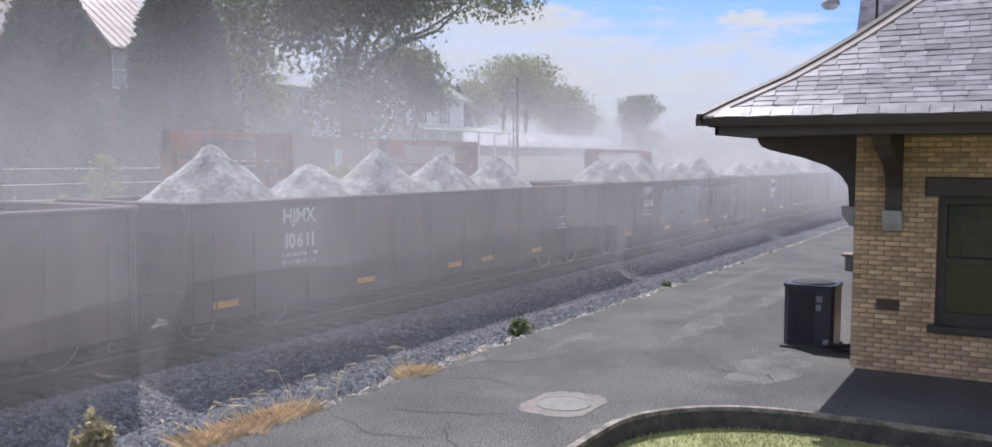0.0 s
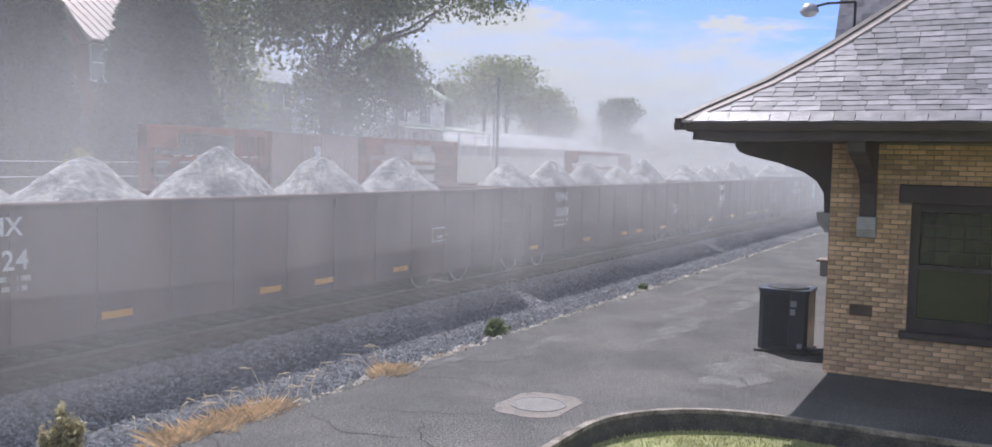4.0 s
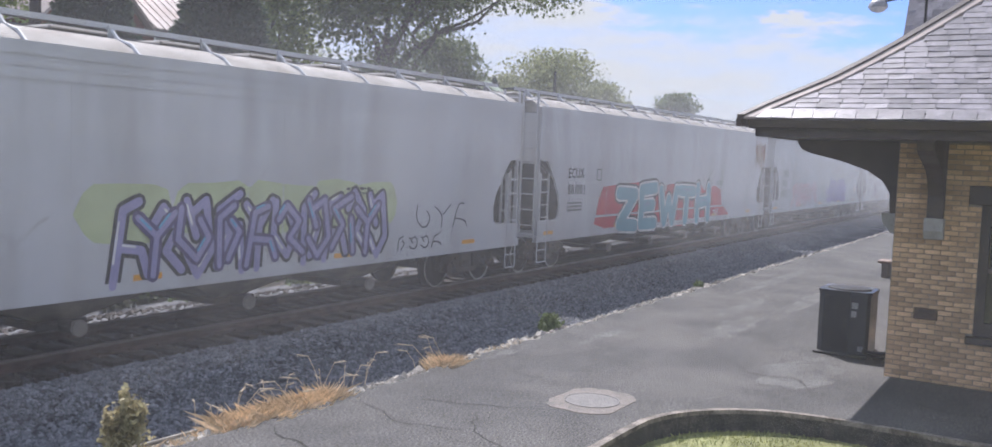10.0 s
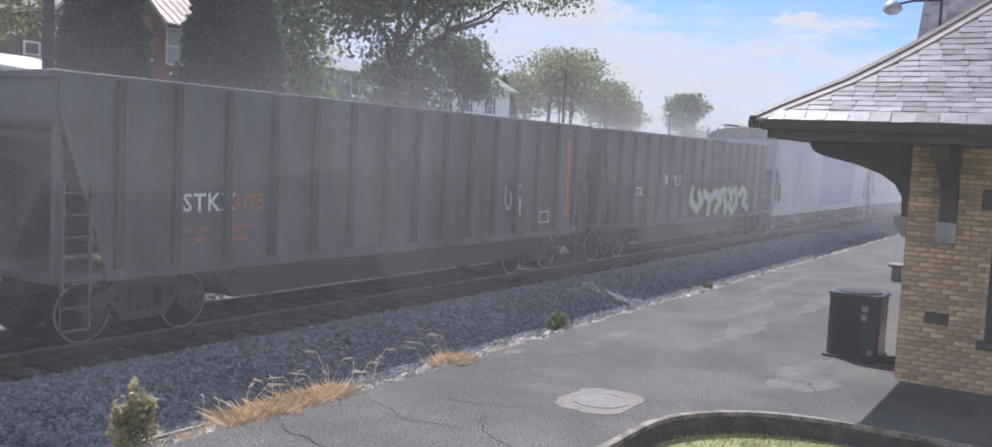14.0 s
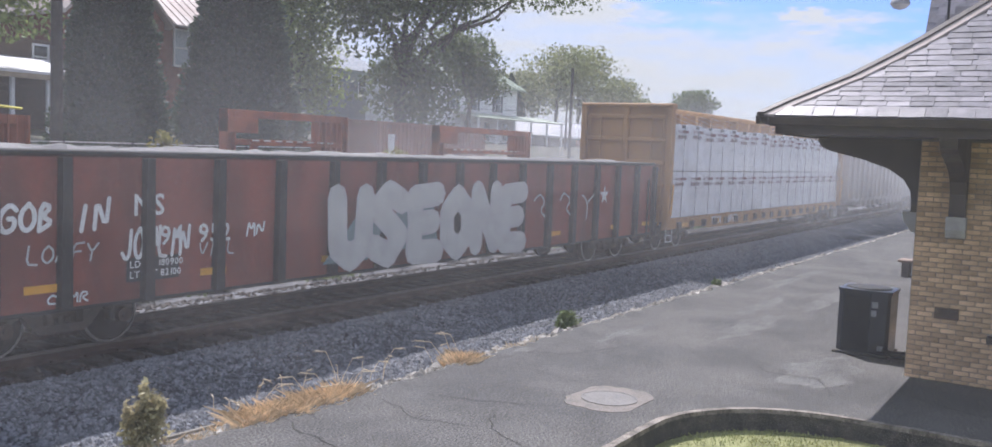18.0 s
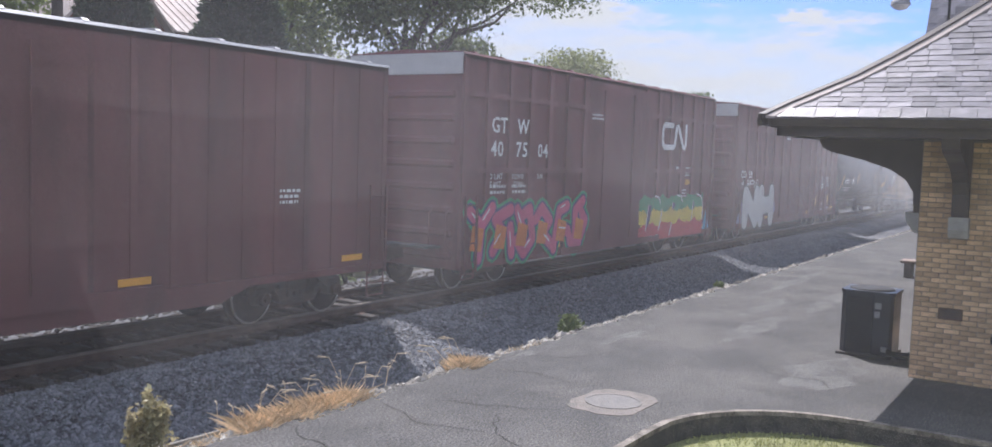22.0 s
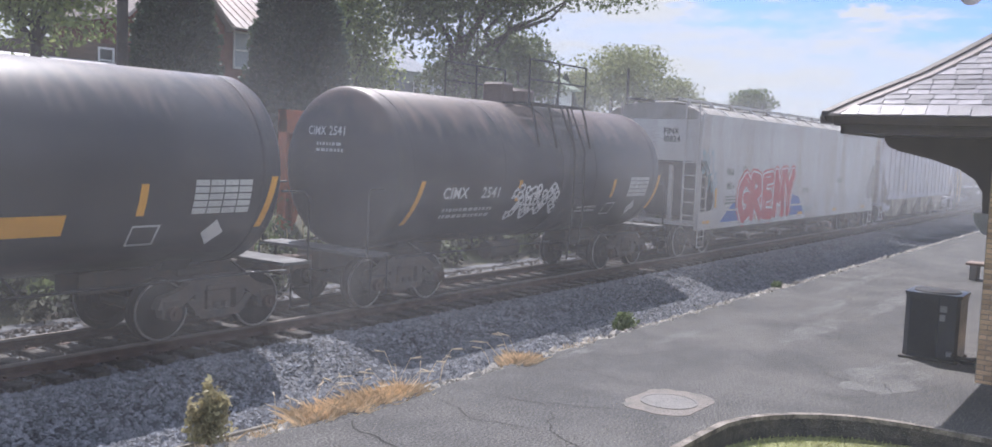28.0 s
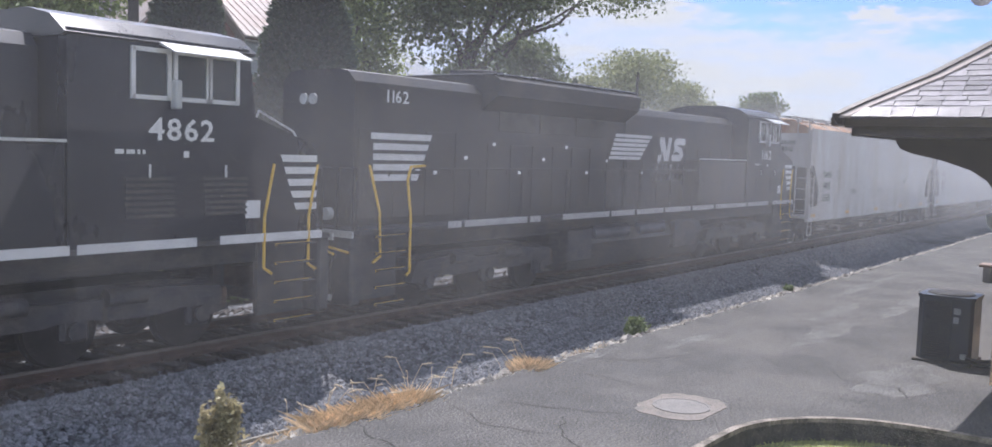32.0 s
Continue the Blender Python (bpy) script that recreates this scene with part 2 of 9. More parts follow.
# ---- mesh building ----
class Geo:
    """Vertices and faces for one mesh."""

    def __init__(self):
        self.v, self.f = [], []

    def add(self, v, f):
        b = len(self.v)
        self.v += [tuple(p) for p in v]
        self.f += [tuple(i + b for i in q) for q in f]
        return self

    def box(self, x0, y0, z0, x1, y1, z1, c=0.0):
        """A box; c: the width of its chamfered edges."""
        if c <= 0:
            v = [(x, y, z) for x in (x0, x1) for y in (y0, y1) for z in (z0, z1)]
            return self.add(v, [(0, 1, 3, 2), (4, 6, 7, 5), (0, 4, 5, 1), (2, 3, 7, 6), (0, 2, 6, 4), (1, 5, 7, 3)])
        lo, hi = (x0, y0, z0), (x1, y1, z1)
        c = min(c, *[(hi[i] - lo[i]) * 0.45 for i in range(3)])
        v, idx = [], {}
        for s in range(8):
            corner = [hi[i] if s >> i & 1 else lo[i] for i in range(3)]
            for a in range(3):
                p = [corner[i] if i == a else corner[i] + (-c if s >> i & 1 else c) for i in range(3)]
                idx[s, a] = len(v)
                v.append(p)
        f = []
        for a in range(3):
            b, d = (a + 1) % 3, (a + 2) % 3
            for side in (0, 1):
                q = [side << a | i << b | j << d for i, j in ((0, 0), (1, 0), (1, 1), (0, 1))]
                q = [idx[k, a] for k in q]
                f.append(q if side else q[::-1])
            for i in (0, 1):
                for j in (0, 1):
                    s0, s1 = i << b | j << d, 1 << a | i << b | j << d
                    q = [idx[s0, b], idx[s1, b], idx[s1, d], idx[s0, d]]
                    f.append(q if i ^ j else q[::-1])
        for s in range(8):
            q = [idx[s, a] for a in range(3)]
            f.append(q if bin(s).count("1") % 2 else q[::-1])
        return self.add(v, f)

    def prism(self, pts, axis, a, b):
        """An outline drawn out along an axis. pts: (x, z) for axis y, (y, z) for x, (x, y) for z."""
        n = len(pts)

        def at(p, s):
            return {"y": (p[0], s, p[1]), "x": (s, p[0], p[1]), "z": (p[0], p[1], s)}[axis]

        v = [at(p, a) for p in pts] + [at(p, b) for p in pts]
        f = [tuple(range(n)), tuple(range(2 * n - 1, n - 1, -1))]
        f += [(i, i + n, (i + 1) % n + n, (i + 1) % n) for i in range(n)]
        return self.add(v, f)

    def cyl(self, p, q, r, n=12, r2=None, caps=True):
        """A cylinder or cone from p to q."""
        p, q = Vector(p), Vector(q)
        r2 = r if r2 is None else r2
        m = (q - p).to_track_quat("Z", "Y").to_matrix()
        ring = [m @ Vector((math.cos(2 * math.pi * i / n), math.sin(2 * math.pi * i / n), 0)) for i in range(n)]
        v = [p + r * w for w in ring] + [q + r2 * w for w in ring]
        f = [(i, (i + 1) % n, (i + 1) % n + n, i + n) for i in range(n)]
        if caps:
            f += [tuple(range(n - 1, -1, -1)), tuple(range(n, 2 * n))]
        return self.add(v, f)

    def tube(self, pts, r, n=6):
        for a, b in zip(pts, pts[1:]):
            self.cyl(a, b, r, n)
        return self

    def lathe(self, prof, axis_at, axis="x", n=24, caps=True):
        """Turns (s, r) rows about an axis through axis_at."""
        rows = []
        for s, r in prof:
            row = []
            for i in range(n):
                a = 2 * math.pi * i / n
                c, e = r * math.cos(a), r * math.sin(a)
                o = {"x": (s, c, e), "y": (c, s, e), "z": (c, e, s)}[axis]
                row.append((axis_at[0] + o[0], axis_at[1] + o[1], axis_at[2] + o[2]))
            rows += row
        f = [(k * n + i, k * n + (i + 1) % n, (k + 1) * n + (i + 1) % n, (k + 1) * n + i) for k in range(len(prof) - 1) for i in range(n)]
        if caps:
            f += [tuple(range(n - 1, -1, -1)), tuple(range((len(prof) - 1) * n, len(prof) * n))]
        return self.add(rows, f)

    def grid(self, rows):
        """A sheet through rows of points."""
        w = len(rows[0])
        v = [p for r in rows for p in r]
        return self.add(v, [(k * w + i, k * w + i + 1, (k + 1) * w + i + 1, (k + 1) * w + i) for k in range(len(rows) - 1) for i in range(w - 1)])

    def mesh(self, name, material, smooth=0):
        me = bpy.data.meshes.new(name)
        me.from_pydata(self.v, [], self.f)
        for m in material if isinstance(material, (list, tuple)) else [material]:
            me.materials.append(m)
        bm = bmesh.new()
        bm.from_mesh(me)
        bmesh.ops.recalc_face_normals(bm, faces=bm.faces)
        bm.to_mesh(me)
        bm.free()
        if smooth:
            me.polygons.foreach_set("use_smooth", [True] * len(me.polygons))
            me.set_sharp_from_angle(angle=radians(smooth))
        return me


def part(name, geo, material, parent, label="", smooth=0, at=None):
    """Links a Geo or a mesh as one object under a thing or part."""
    ob = new(name, geo.mesh(name, material, smooth) if isinstance(geo, Geo) else geo)
    ob.parent = parent
    if at is not None:
        ob.matrix_basis = at if isinstance(at, Matrix) else pose(*at)
    return tagged(ob, label)


def thing(name, label, category, group="", kind="", at=(0, 0, 0), geo=None, material=None, smooth=0):
    ob = new(name, geo.mesh(name, material, smooth) if geo else None)
    ob.location = at
    return tagged(ob, label, category, group, kind)

TRACK = 13.08


# ---- lettering and paint on the train ----
GLYPH = {}


def load_glyphs():
    """Flat outlines of the built-in font's characters, one unit high."""
    made = []
    for ch in "ABCDEFGHIJKLMNOPQRSTUVWXYZ0123456789.adehilnortxy":
        cu = bpy.data.curves.new("glyph", "FONT")
        cu.body, cu.size, cu.offset, cu.resolution_u = ch, 1.0, 0.018, 2
        made.append((ch, new("glyph", cu)))
    dg = bpy.context.evaluated_depsgraph_get()
    for ch, ob in made:
        me = bpy.data.meshes.new_from_object(ob.evaluated_get(dg))
        v = [(p.co.x / 0.7, p.co.y / 0.7) for p in me.vertices]
        GLYPH[ch] = (v, [tuple(p.vertices) for p in me.polygons], max(p[0] for p in v) + 0.10)
        bpy.data.meshes.remove(me)
    for ch, ob in made:
        cu = ob.data
        bpy.data.objects.remove(ob)
        bpy.data.curves.remove(cu)


load_glyphs()
SIDE = -1.6


def words(geo, text, x, z, h, y, wide=1.0, lean=0.0, arch=None):
    """Adds a line of lettering to geo: its lower left corner at x, z. arch(z) gives the y of a rounded side."""
    for ch in text:
        if ch == " ":
            x += 0.42 * h * wide
            continue
        v, f, adv = GLYPH[ch]
        geo.add([(x + (p[0] + lean * p[1]) * h * wide, (arch(z + p[1] * h) if arch else y), z + p[1] * h) for p in v], f)
        x += adv * h * wide
    return x


def bars(geo, rows, x, z, h, w, y, seed=0, arch=None):
    """Rows of small bars for writing that is too small to read."""
    rnd = random.Random(seed)
    for r in range(rows):
        xx = x
        while xx < x + w:
            b = rnd.uniform(0.6, 2.2) * h
            zz = z - r * h * 1.9
            ya, yb = (arch(zz), arch(zz + h)) if arch else (y, y)
            geo.add([(xx, ya, zz), (xx + b, ya, zz), (xx + b, yb, zz + h), (xx, yb, zz + h)], [(0, 1, 2, 3)])
            xx += b + 0.6 * h


def flat(name, m, parent, polys, y, label="", arch=None):
    """Flat patches of paint or foil on a side: polygons of (x, z)."""
    geo = Geo()
    for k, p in enumerate(polys):
        geo.add([(a, (arch(b) if arch else y) - 0.0003 * k, b) for a, b in p], [tuple(range(len(p)))])
    return part(name, geo, m, parent, label)


def rect(x0, z0, x1, z1):
    return [(x0, z0), (x1, z0), (x1, z1), (x0, z1)]


PAINT_MATS = {}


def paint(name, rgb, rough=0.6, vary=0.15):
    if name not in PAINT_MATS:
        PAINT_MATS[name] = mat("paint_" + name, rgb, rough, vary=vary, scale=3.0, fine=30)
    return PAINT_MATS[name]


P_WHITE = paint("white", (0.72, 0.72, 0.72))
P_BLACK = paint("black", (0.02, 0.02, 0.025))
P_YELLOW = paint("yellow", (0.75, 0.36, 0.03), 0.4)
P_GREYTXT = paint("dull_white", (0.5, 0.5, 0.5))
P_RED = paint("red", (0.50, 0.035, 0.05))
P_BLUE = paint("blue", (0.05, 0.13, 0.42))
P_TEAL = paint("teal", (0.16, 0.36, 0.42))
P_PINK = paint("pink", (0.55, 0.10, 0.20))
P_ORANGE = paint("orange", (0.62, 0.19, 0.04))
P_GREEN = paint("green", (0.03, 0.27, 0.12))
P_LILAC = paint("lilac", (0.30, 0.28, 0.48))
P_MAROON = paint("maroon", (0.16, 0.03, 0.05))
P_LIME = paint("lime", (0.36, 0.45, 0.10))
P_LIME_PALE = paint("pale_lime", (0.46, 0.52, 0.30))
P_SUNNY = paint("sunny", (0.72, 0.55, 0.06))
P_SILVER = paint("silver", (0.52, 0.53, 0.52), 0.45)
P_DUSK = paint("dusk_violet", (0.07, 0.055, 0.15))
P_SKY = paint("sky_blue", (0.13, 0.40, 0.62))

STROKES = {"J": [[(.8, 1), (.8, .2), (.45, 0), (.1, .25)]], "F": [[(.9, 1), (.1, .95), (.12, 0)], [(.12, .5), (.7, .52)]],
           "G": [[(.95, .8), (.6, 1), (.15, .75), (.05, .35), (.4, 0), (.9, .15), (.9, .5), (.55, .5)]],
           "R": [[(.1, 0), (.1, 1), (.7, .95), (.8, .65), (.2, .5), (.9, 0)]], "E": [[(.9, 1), (.1, .95), (.15, .5), (.75, .52)], [(.15, .5), (.1, .02), (.9, 0)]],
           "M": [[(.05, 0), (.15, 1), (.5, .35), (.85, 1), (.95, 0)]], "Y": [[(.05, 1), (.45, .5), (.9, 1)], [(.45, .5), (.4, 0)]],
           "N": [[(.1, 0), (.12, 1), (.85, 0), (.9, 1)]], "H": [[(.1, 0), (.1, 1)], [(.1, .5), (.9, .55)], [(.9, 0), (.9, 1)]],
           "S": [[(.9, .85), (.5, 1), (.12, .75), (.85, .3), (.5, 0), (.05, .15)]], "K": [[(.1, 0), (.1, 1)], [(.9, 1), (.2, .5), (.95, 0)]],
           "A": [[(.02, 0), (.5, 1), (.98, 0)], [(.22, .35), (.8, .35)]], "O": [[(.5, 1), (.1, .7), (.12, .25), (.5, 0), (.9, .25), (.88, .72), (.5, 1)]],
           "W": [[(.02, 1), (.25, 0), (.5, .7), (.75, 0), (.98, 1)]], "T": [[(.02, 1), (.98, .95)], [(.5, 1), (.45, 0)]], "U": [[(.1, 1), (.15, .2), (.5, 0), (.85, .2), (.9, 1)]],
           "D": [[(.1, 0), (.1, 1), (.75, .8), (.85, .35), (.1, 0)]], "B": [[(.1, 0), (.1, 1), (.7, .85), (.2, .52), (.85, .3), (.1, 0)]],
           "I": [[(.4, 0), (.5, 1)]], "L": [[(.2, 1), (.15, .05), (.9, 0)]], "C": [[(.9, .8), (.5, 1), (.1, .6), (.2, .15), (.85, .1)]], "X": [[(.05, 0), (.95, 1)], [(.05, 1), (.95, 0)]],
           "Z": [[(.05, 1), (.92, .95), (.1, .08), (.95, 0)]], "P": [[(.12, 0), (.1, 1), (.85, .85), (.8, .5), (.15, .42)]], "V": [[(.05, 1), (.45, 0), (.95, 1)]], "Q": [[(.5, 1), (.1, .6), (.4, 0), (.9, .4), (.5, 1)], [(.6, .3), (1, -.1)]]}


def scrawl(car, text, x, z, h, m, w=.03, y=-1.6, wide=.8, lean=.15, name="scrawl"):
    """Thin hand-sprayed letters with rounded corners, each a little off its line."""
    rnd = random.Random(len(text) * 7 + int(x * 10))
    geo = Geo()
    for ch in text:
        if ch == ".":
            ribbon(geo, [(x, z), (x + w * .5, z + w * .5)], w * 1.6, y - .005)
            x += h * .3
            continue
        if ch != " ":
            dz, k = rnd.uniform(-.08, .08) * h, rnd.uniform(.85, 1.1)
            for st in STROKES[ch]:
                st = [st[0]] + [q for u, v in zip(st, st[1:]) for q in ((u[0] * .75 + v[0] * .25, u[1] * .75 + v[1] * .25), (u[0] * .25 + v[0] * .75, u[1] * .25 + v[1] * .75))] + [st[-1]]
                ribbon(geo, [(x + (p[0] + lean * p[1]) * h * wide, z + dz + p[1] * h * k) for p in st], w, y - .005)
        x += h * wide * (1.12 if ch != " " else .7)
    part(name, geo, m, car)


def ribbon(geo, pts, w, y, arch=None):
    """A thick line along pts of (x, z), with round joints."""
    lift = len(geo.v) * 0.0000015

    def at(a, b):
        return (a, (arch(b) if arch else y) - lift, b)

    for (a, b), (c, d) in zip(pts, pts[1:]):
        le = math.hypot(c - a, d - b) or 1e-6
        nx, nz = -(d - b) / le * w / 2, (c - a) / le * w / 2
        geo.add([at(a + nx, b + nz), at(a - nx, b - nz), at(c - nx, d - nz), at(c + nx, d + nz)], [(0, 1, 2, 3)])
        lift += 0.00006
    for a, b in pts:
        geo.add([at(a + w / 2 * math.cos(i * math.pi / 4), b + w / 2 * math.sin(i * math.pi / 4)) for i in range(8)], [tuple(range(8))])
        lift += 0.00006


def blob(x0, z0, x1, z1, n, rnd, rough=0.16):
    cx, cz = (x0 + x1) / 2, (z0 + z1) / 2
    out = []
    for i in range(n):
        a = 2 * math.pi * i / n
        k = 1 + rnd.uniform(-rough, rough)
        c, s = math.cos(a), math.sin(a)
        c, s = math.copysign(abs(c) ** 0.6, c), math.copysign(abs(s) ** 0.6, s)
        out.append((cx + c * (x1 - x0) / 2 * k, cz + s * (z1 - z0) / 2 * k))
    return out


# bent sprayed shapes that spell nothing
WILD = [[[(0, 0), (.3, .9), (.8, 1)], [(.2, .45), (.9, .4), (1.1, .1)]],
        [[(.1, 1), (0, .5), (.6, .15), (1, .5), (.7, .8)]],
        [[(0, .1), (.5, .5), (.1, .8), (.9, 1)], [(.9, .6), (1, 0)]],
        [[(.05, .75), (.4, 1), (.9, .7), (.5, .4), (1.05, .12)]],
        [[(.2, 0), (.2, .8), (.7, 1)], [(.5, .1), (.9, .55), (.6, .75)]],
        [[(0, .9), (.55, .6), (.45, 0)], [(.55, .6), (1.1, .95)]],
        [[(.1, .3), (.5, 0), (1, .3), (.8, .95), (.3, .8)], [(.45, .5), (.1, .95)]]]


def tag_piece(car, n, x0, z0, x1, z1, fill, edge, back=None, thick=0.30, y=SIDE, seed=1, shine=None, rim=None, arch=None, text=""):
    """Sprayed bent shapes: a cloud of colour behind, an edge, a filling and a few bright strokes."""
    rnd = random.Random(seed)
    w, h = (x1 - x0) / n, z1 - z0
    backs, edges, fills, lights, rims = [], Geo(), Geo(), Geo(), Geo()
    for i in range(n):
        lx, lz, hh = x0 + i * w + rnd.uniform(-.03, .03) * w, z0 + rnd.uniform(0, .06) * h, h * rnd.uniform(.86, 1.0)
        for st in (STROKES[text[i]] if text else WILD[(seed * 3 + i * (2 + seed % 3)) % 7]):
            pts = [(lx + (0.1 + a * 0.86) * w, lz + b * hh) for a, b in st]
            ribbon(rims, pts, thick * w + 0.26, y - 0.004, arch)
            ribbon(edges, pts, thick * w + 0.12, y - 0.008, arch)
            ribbon(fills, pts, thick * w, y - 0.012, arch)
            if rnd.random() < 0.8:
                k = rnd.randrange(len(pts) - 1)
                p, q = pts[k], pts[k + 1]
                ribbon(lights, [(p[0] + .25 * (q[0] - p[0]) - .04, p[1] + .25 * (q[1] - p[1]) + .05), (p[0] + .8 * (q[0] - p[0]) - .04, p[1] + .8 * (q[1] - p[1]) + .05)], 0.035, y - 0.016, arch)
    if back:
        for i in range(n + 1):
            bx = x0 + i * (x1 - x0) / n
            backs.append(blob(bx - w * .8, z0 - 0.1 * h, bx + w * .8, z1 + rnd.uniform(-.3, .22) * h, 9, rnd))
        flat("spray_cloud", back, car, backs, y - 0.002, arch=arch)
    if rim:
        part("spray_rim", rims, rim, car)
    part("spray_edge", edges, edge, car)
    part("spray_filling", fills, fill, car, "sprayed bent shapes")
    if shine:
        part("spray_highlight", lights, shine, car)


def scribble(car, x0, z0, x1, z1, m, seed=1, y=SIDE, w=0.03, n=4, arch=None, name="scrawl"):
    """Thin sprayed scrawl."""
    rnd = random.Random(seed)
    geo = Geo()
    for k in range(n):
        a = x0 + (k + .1) * (x1 - x0) / n
        b = a + (x1 - x0) / n * .8
        for st in WILD[rnd.randrange(7)]:
            # rounded by one corner cutting
            st = [st[0]] + [p for u, v in zip(st, st[1:]) for p in ((u[0] * .75 + v[0] * .25, u[1] * .75 + v[1] * .25), (u[0] * .25 + v[0] * .75, u[1] * .25 + v[1] * .75))] + [st[-1]]
            ribbon(geo, [(a + p[0] * (b - a), z0 + p[1] * (z1 - z0) * rnd.uniform(.9, 1)) for p in st], w, y - 0.004, arch)
    part(name, geo, m, car)


# ---- what all freight cars share ----
IRON = mat("grimy_iron", (0.07, 0.064, 0.06), 0.8, 0.1, vary=0.4, scale=3, fine=40, tint=(0.10, 0.075, 0.06))
IRON_BROWN = mat("rusty_iron", (0.10, 0.065, 0.05), 0.85, 0.1, vary=0.35, scale=4, fine=40)
WHEEL = mat("wheel_steel", (0.016, 0.014, 0.013), 0.85, 0.0, vary=0.3, scale=3, fine=40)
WHEEL_RIM = mat("wheel_rim", (0.36, 0.35, 0.34), 0.4, 0.9, vary=0.15, scale=3, fine=40)
RUBBER = mat("rubber_hose", (0.02, 0.02, 0.02), 0.7)
SHARED = {}


def shared(key, build, material, smooth=0):
    if key not in SHARED:
        SHARED[key] = build().mesh(key, material, smooth)
    return SHARED[key]


def _wheel():
    return Geo().lathe([(-.07, .17), (-.07, .36), (-.05, .40), (-.05, .44), (-.03, .455), (.07, .46), (.085, .495), (.10, .495), (.10, .40), (.03, .37), (.02, .2), (.06, .16)], (0, 0, 0), "y", 28)


def _frame_side():
    g = Geo()
    top = [(-1.12, .52), (-1.05, .68), (-.70, .78), (-.45, .95), (.45, .95), (.70, .78), (1.05, .68), (1.12, .52), (.72, .52), (.40, .74), (-.40, .74), (-.72, .52)]
    g.prism(top, "y", -.09, .09)
    g.prism([(-.62, .60), (-.36, .30), (.36, .30), (.62, .60), (.50, .62), (.28, .42), (-.28, .42), (-.50, .62)], "y", -.09, .09)
    for s in (-1, 1):
        g.prism([(s * .30, .36), (s * .46, .36), (s * .46, .8), (s * .30, .8)], "y", -.08, .08)
        g.box(s * .89 - .15, -.11, .36, s * .89 + .15, .11, .66, .03)
    return g


def _springs():
    g = Geo()
    for x in (-.17, 0, .17):
        g.cyl((x, 0, .42), (x, 0, .72), .07, 8)
    return g.box(-.28, -.12, .72, .28, .12, .82, .02)


def _cap():
    return Geo().cyl((0, -.06, 0), (0, .06, 0), .11, 10).cyl((0, -.09, 0), (0, -.06, 0), .05, 8)


def truck(car, xc, frame_mat=None, base=1.78):
    fm = frame_mat or IRON
    t = part("truck", shared("truck_bolster", lambda: Geo().box(-.22, -1.05, .5, .22, 1.05, .85, .04).box(-.3, -.35, .85, .3, .35, 1.0, .03), IRON), None, car, at=(xc, 0, 0))
    for s in (-1, 1):
        part("side_frame", shared("side_frame_" + fm.name, _frame_side, fm), None, t, at=(0, s * .98, 0))
        part("spring_nest", shared("spring_nest", _springs, IRON, 40), None, t, at=(0, s * .98, 0))
        for e in (-1, 1):
            part("wheel", shared("wheel", _wheel, WHEEL, 35), None, t, at=(e * base / 2, s * .755, .455, 0, 0, 180 if s > 0 else 0))
            part("tread_rim", shared("tread_rim", lambda: Geo().lathe([(-.072, .425), (-.078, .43), (-.078, .45), (-.06, .458), (-.06, .425), (-.072, .425)], (0, 0, 0), "y", 36, False), WHEEL_RIM, 35), None, t,
                 at=(e * base / 2, s * .755, .455, 0, 0, 180 if s > 0 else 0))
            part("bearing_cap", shared("bearing_cap", _cap, IRON_BROWN, 40), None, t, at=(e * base / 2, s * 1.13, .455, 0, 0, 180 if s > 0 else 0))
    for e in (-1, 1):
        part("axle", shared("axle", lambda: Geo().cyl((0, -.7, .455), (0, .7, .455), .085, 10), IRON, 40), None, t, at=(e * base / 2, 0, 0))
    return t


def coupler(car, x, way):
    g = Geo().box(0, -.11, .72, .55, .11, .98, .02).box(.5, -.17, .66, .8, .15, 1.0, .05).box(-.9, -.2, .7, 0, .2, 1.05, .02)
    part("coupler", shared("coupler", lambda: g, IRON_BROWN), None, car, at=(x, 0, 0, 0, 0, 0 if way > 0 else 180))
    h = Geo().tube([(-.1, -.35, .75), (.15, -.35, .62), (.32, -.3, .38), (.5, -.18, .33), (.65, -.05, .42)], .028, 6)
    part("air_hose", shared("air_hose", lambda: h, RUBBER, 60), None, car, at=(x, 0, 0, 0, 0, 0 if way > 0 else 180))


def ladder(car, x, y, z0, z1, w, m, n=None, along="x", name="ladder"):
    """Two stiles and rungs; along: the way in which the rungs run."""
    n = n or max(2, int((z1 - z0) / 0.38))
    g = Geo()
    dx, dy = (w, 0) if along == "x" else (0, w)
    for k in (0, 1):
        g.box(x + dx * k - .022, y + dy * k - .022, z0, x + dx * k + .022, y + dy * k + .022, z1)
    for i in range(n):
        z = z0 + (i + .5) * (z1 - z0) / n
        g.cyl((x, y, z), (x + dx, y + dy, z), .016, 5)
    return part(name, g, m, car)


def stirrup(car, x, y, z0, z1, w, m):
    g = Geo()
    for a, b in (((x, z1), (x, z0)), ((x, z0), (x + w, z0)), ((x + w, z0), (x + w, z1))):
        g.cyl((a[0], y, a[1]), (b[0], y, b[1]), .018, 5)
    g.cyl((x, y, (z0 + z1) / 2), (x + w, y, (z0 + z1) / 2), .016, 5)
    return part("sill_step", g, m, car)


MOVERS = []


def freight(name, label, category, u, z=0.0):
    car = thing(name, label, category, "train on the track", at=(u, TRACK, z))
    MOVERS.append((car, u))
    return car


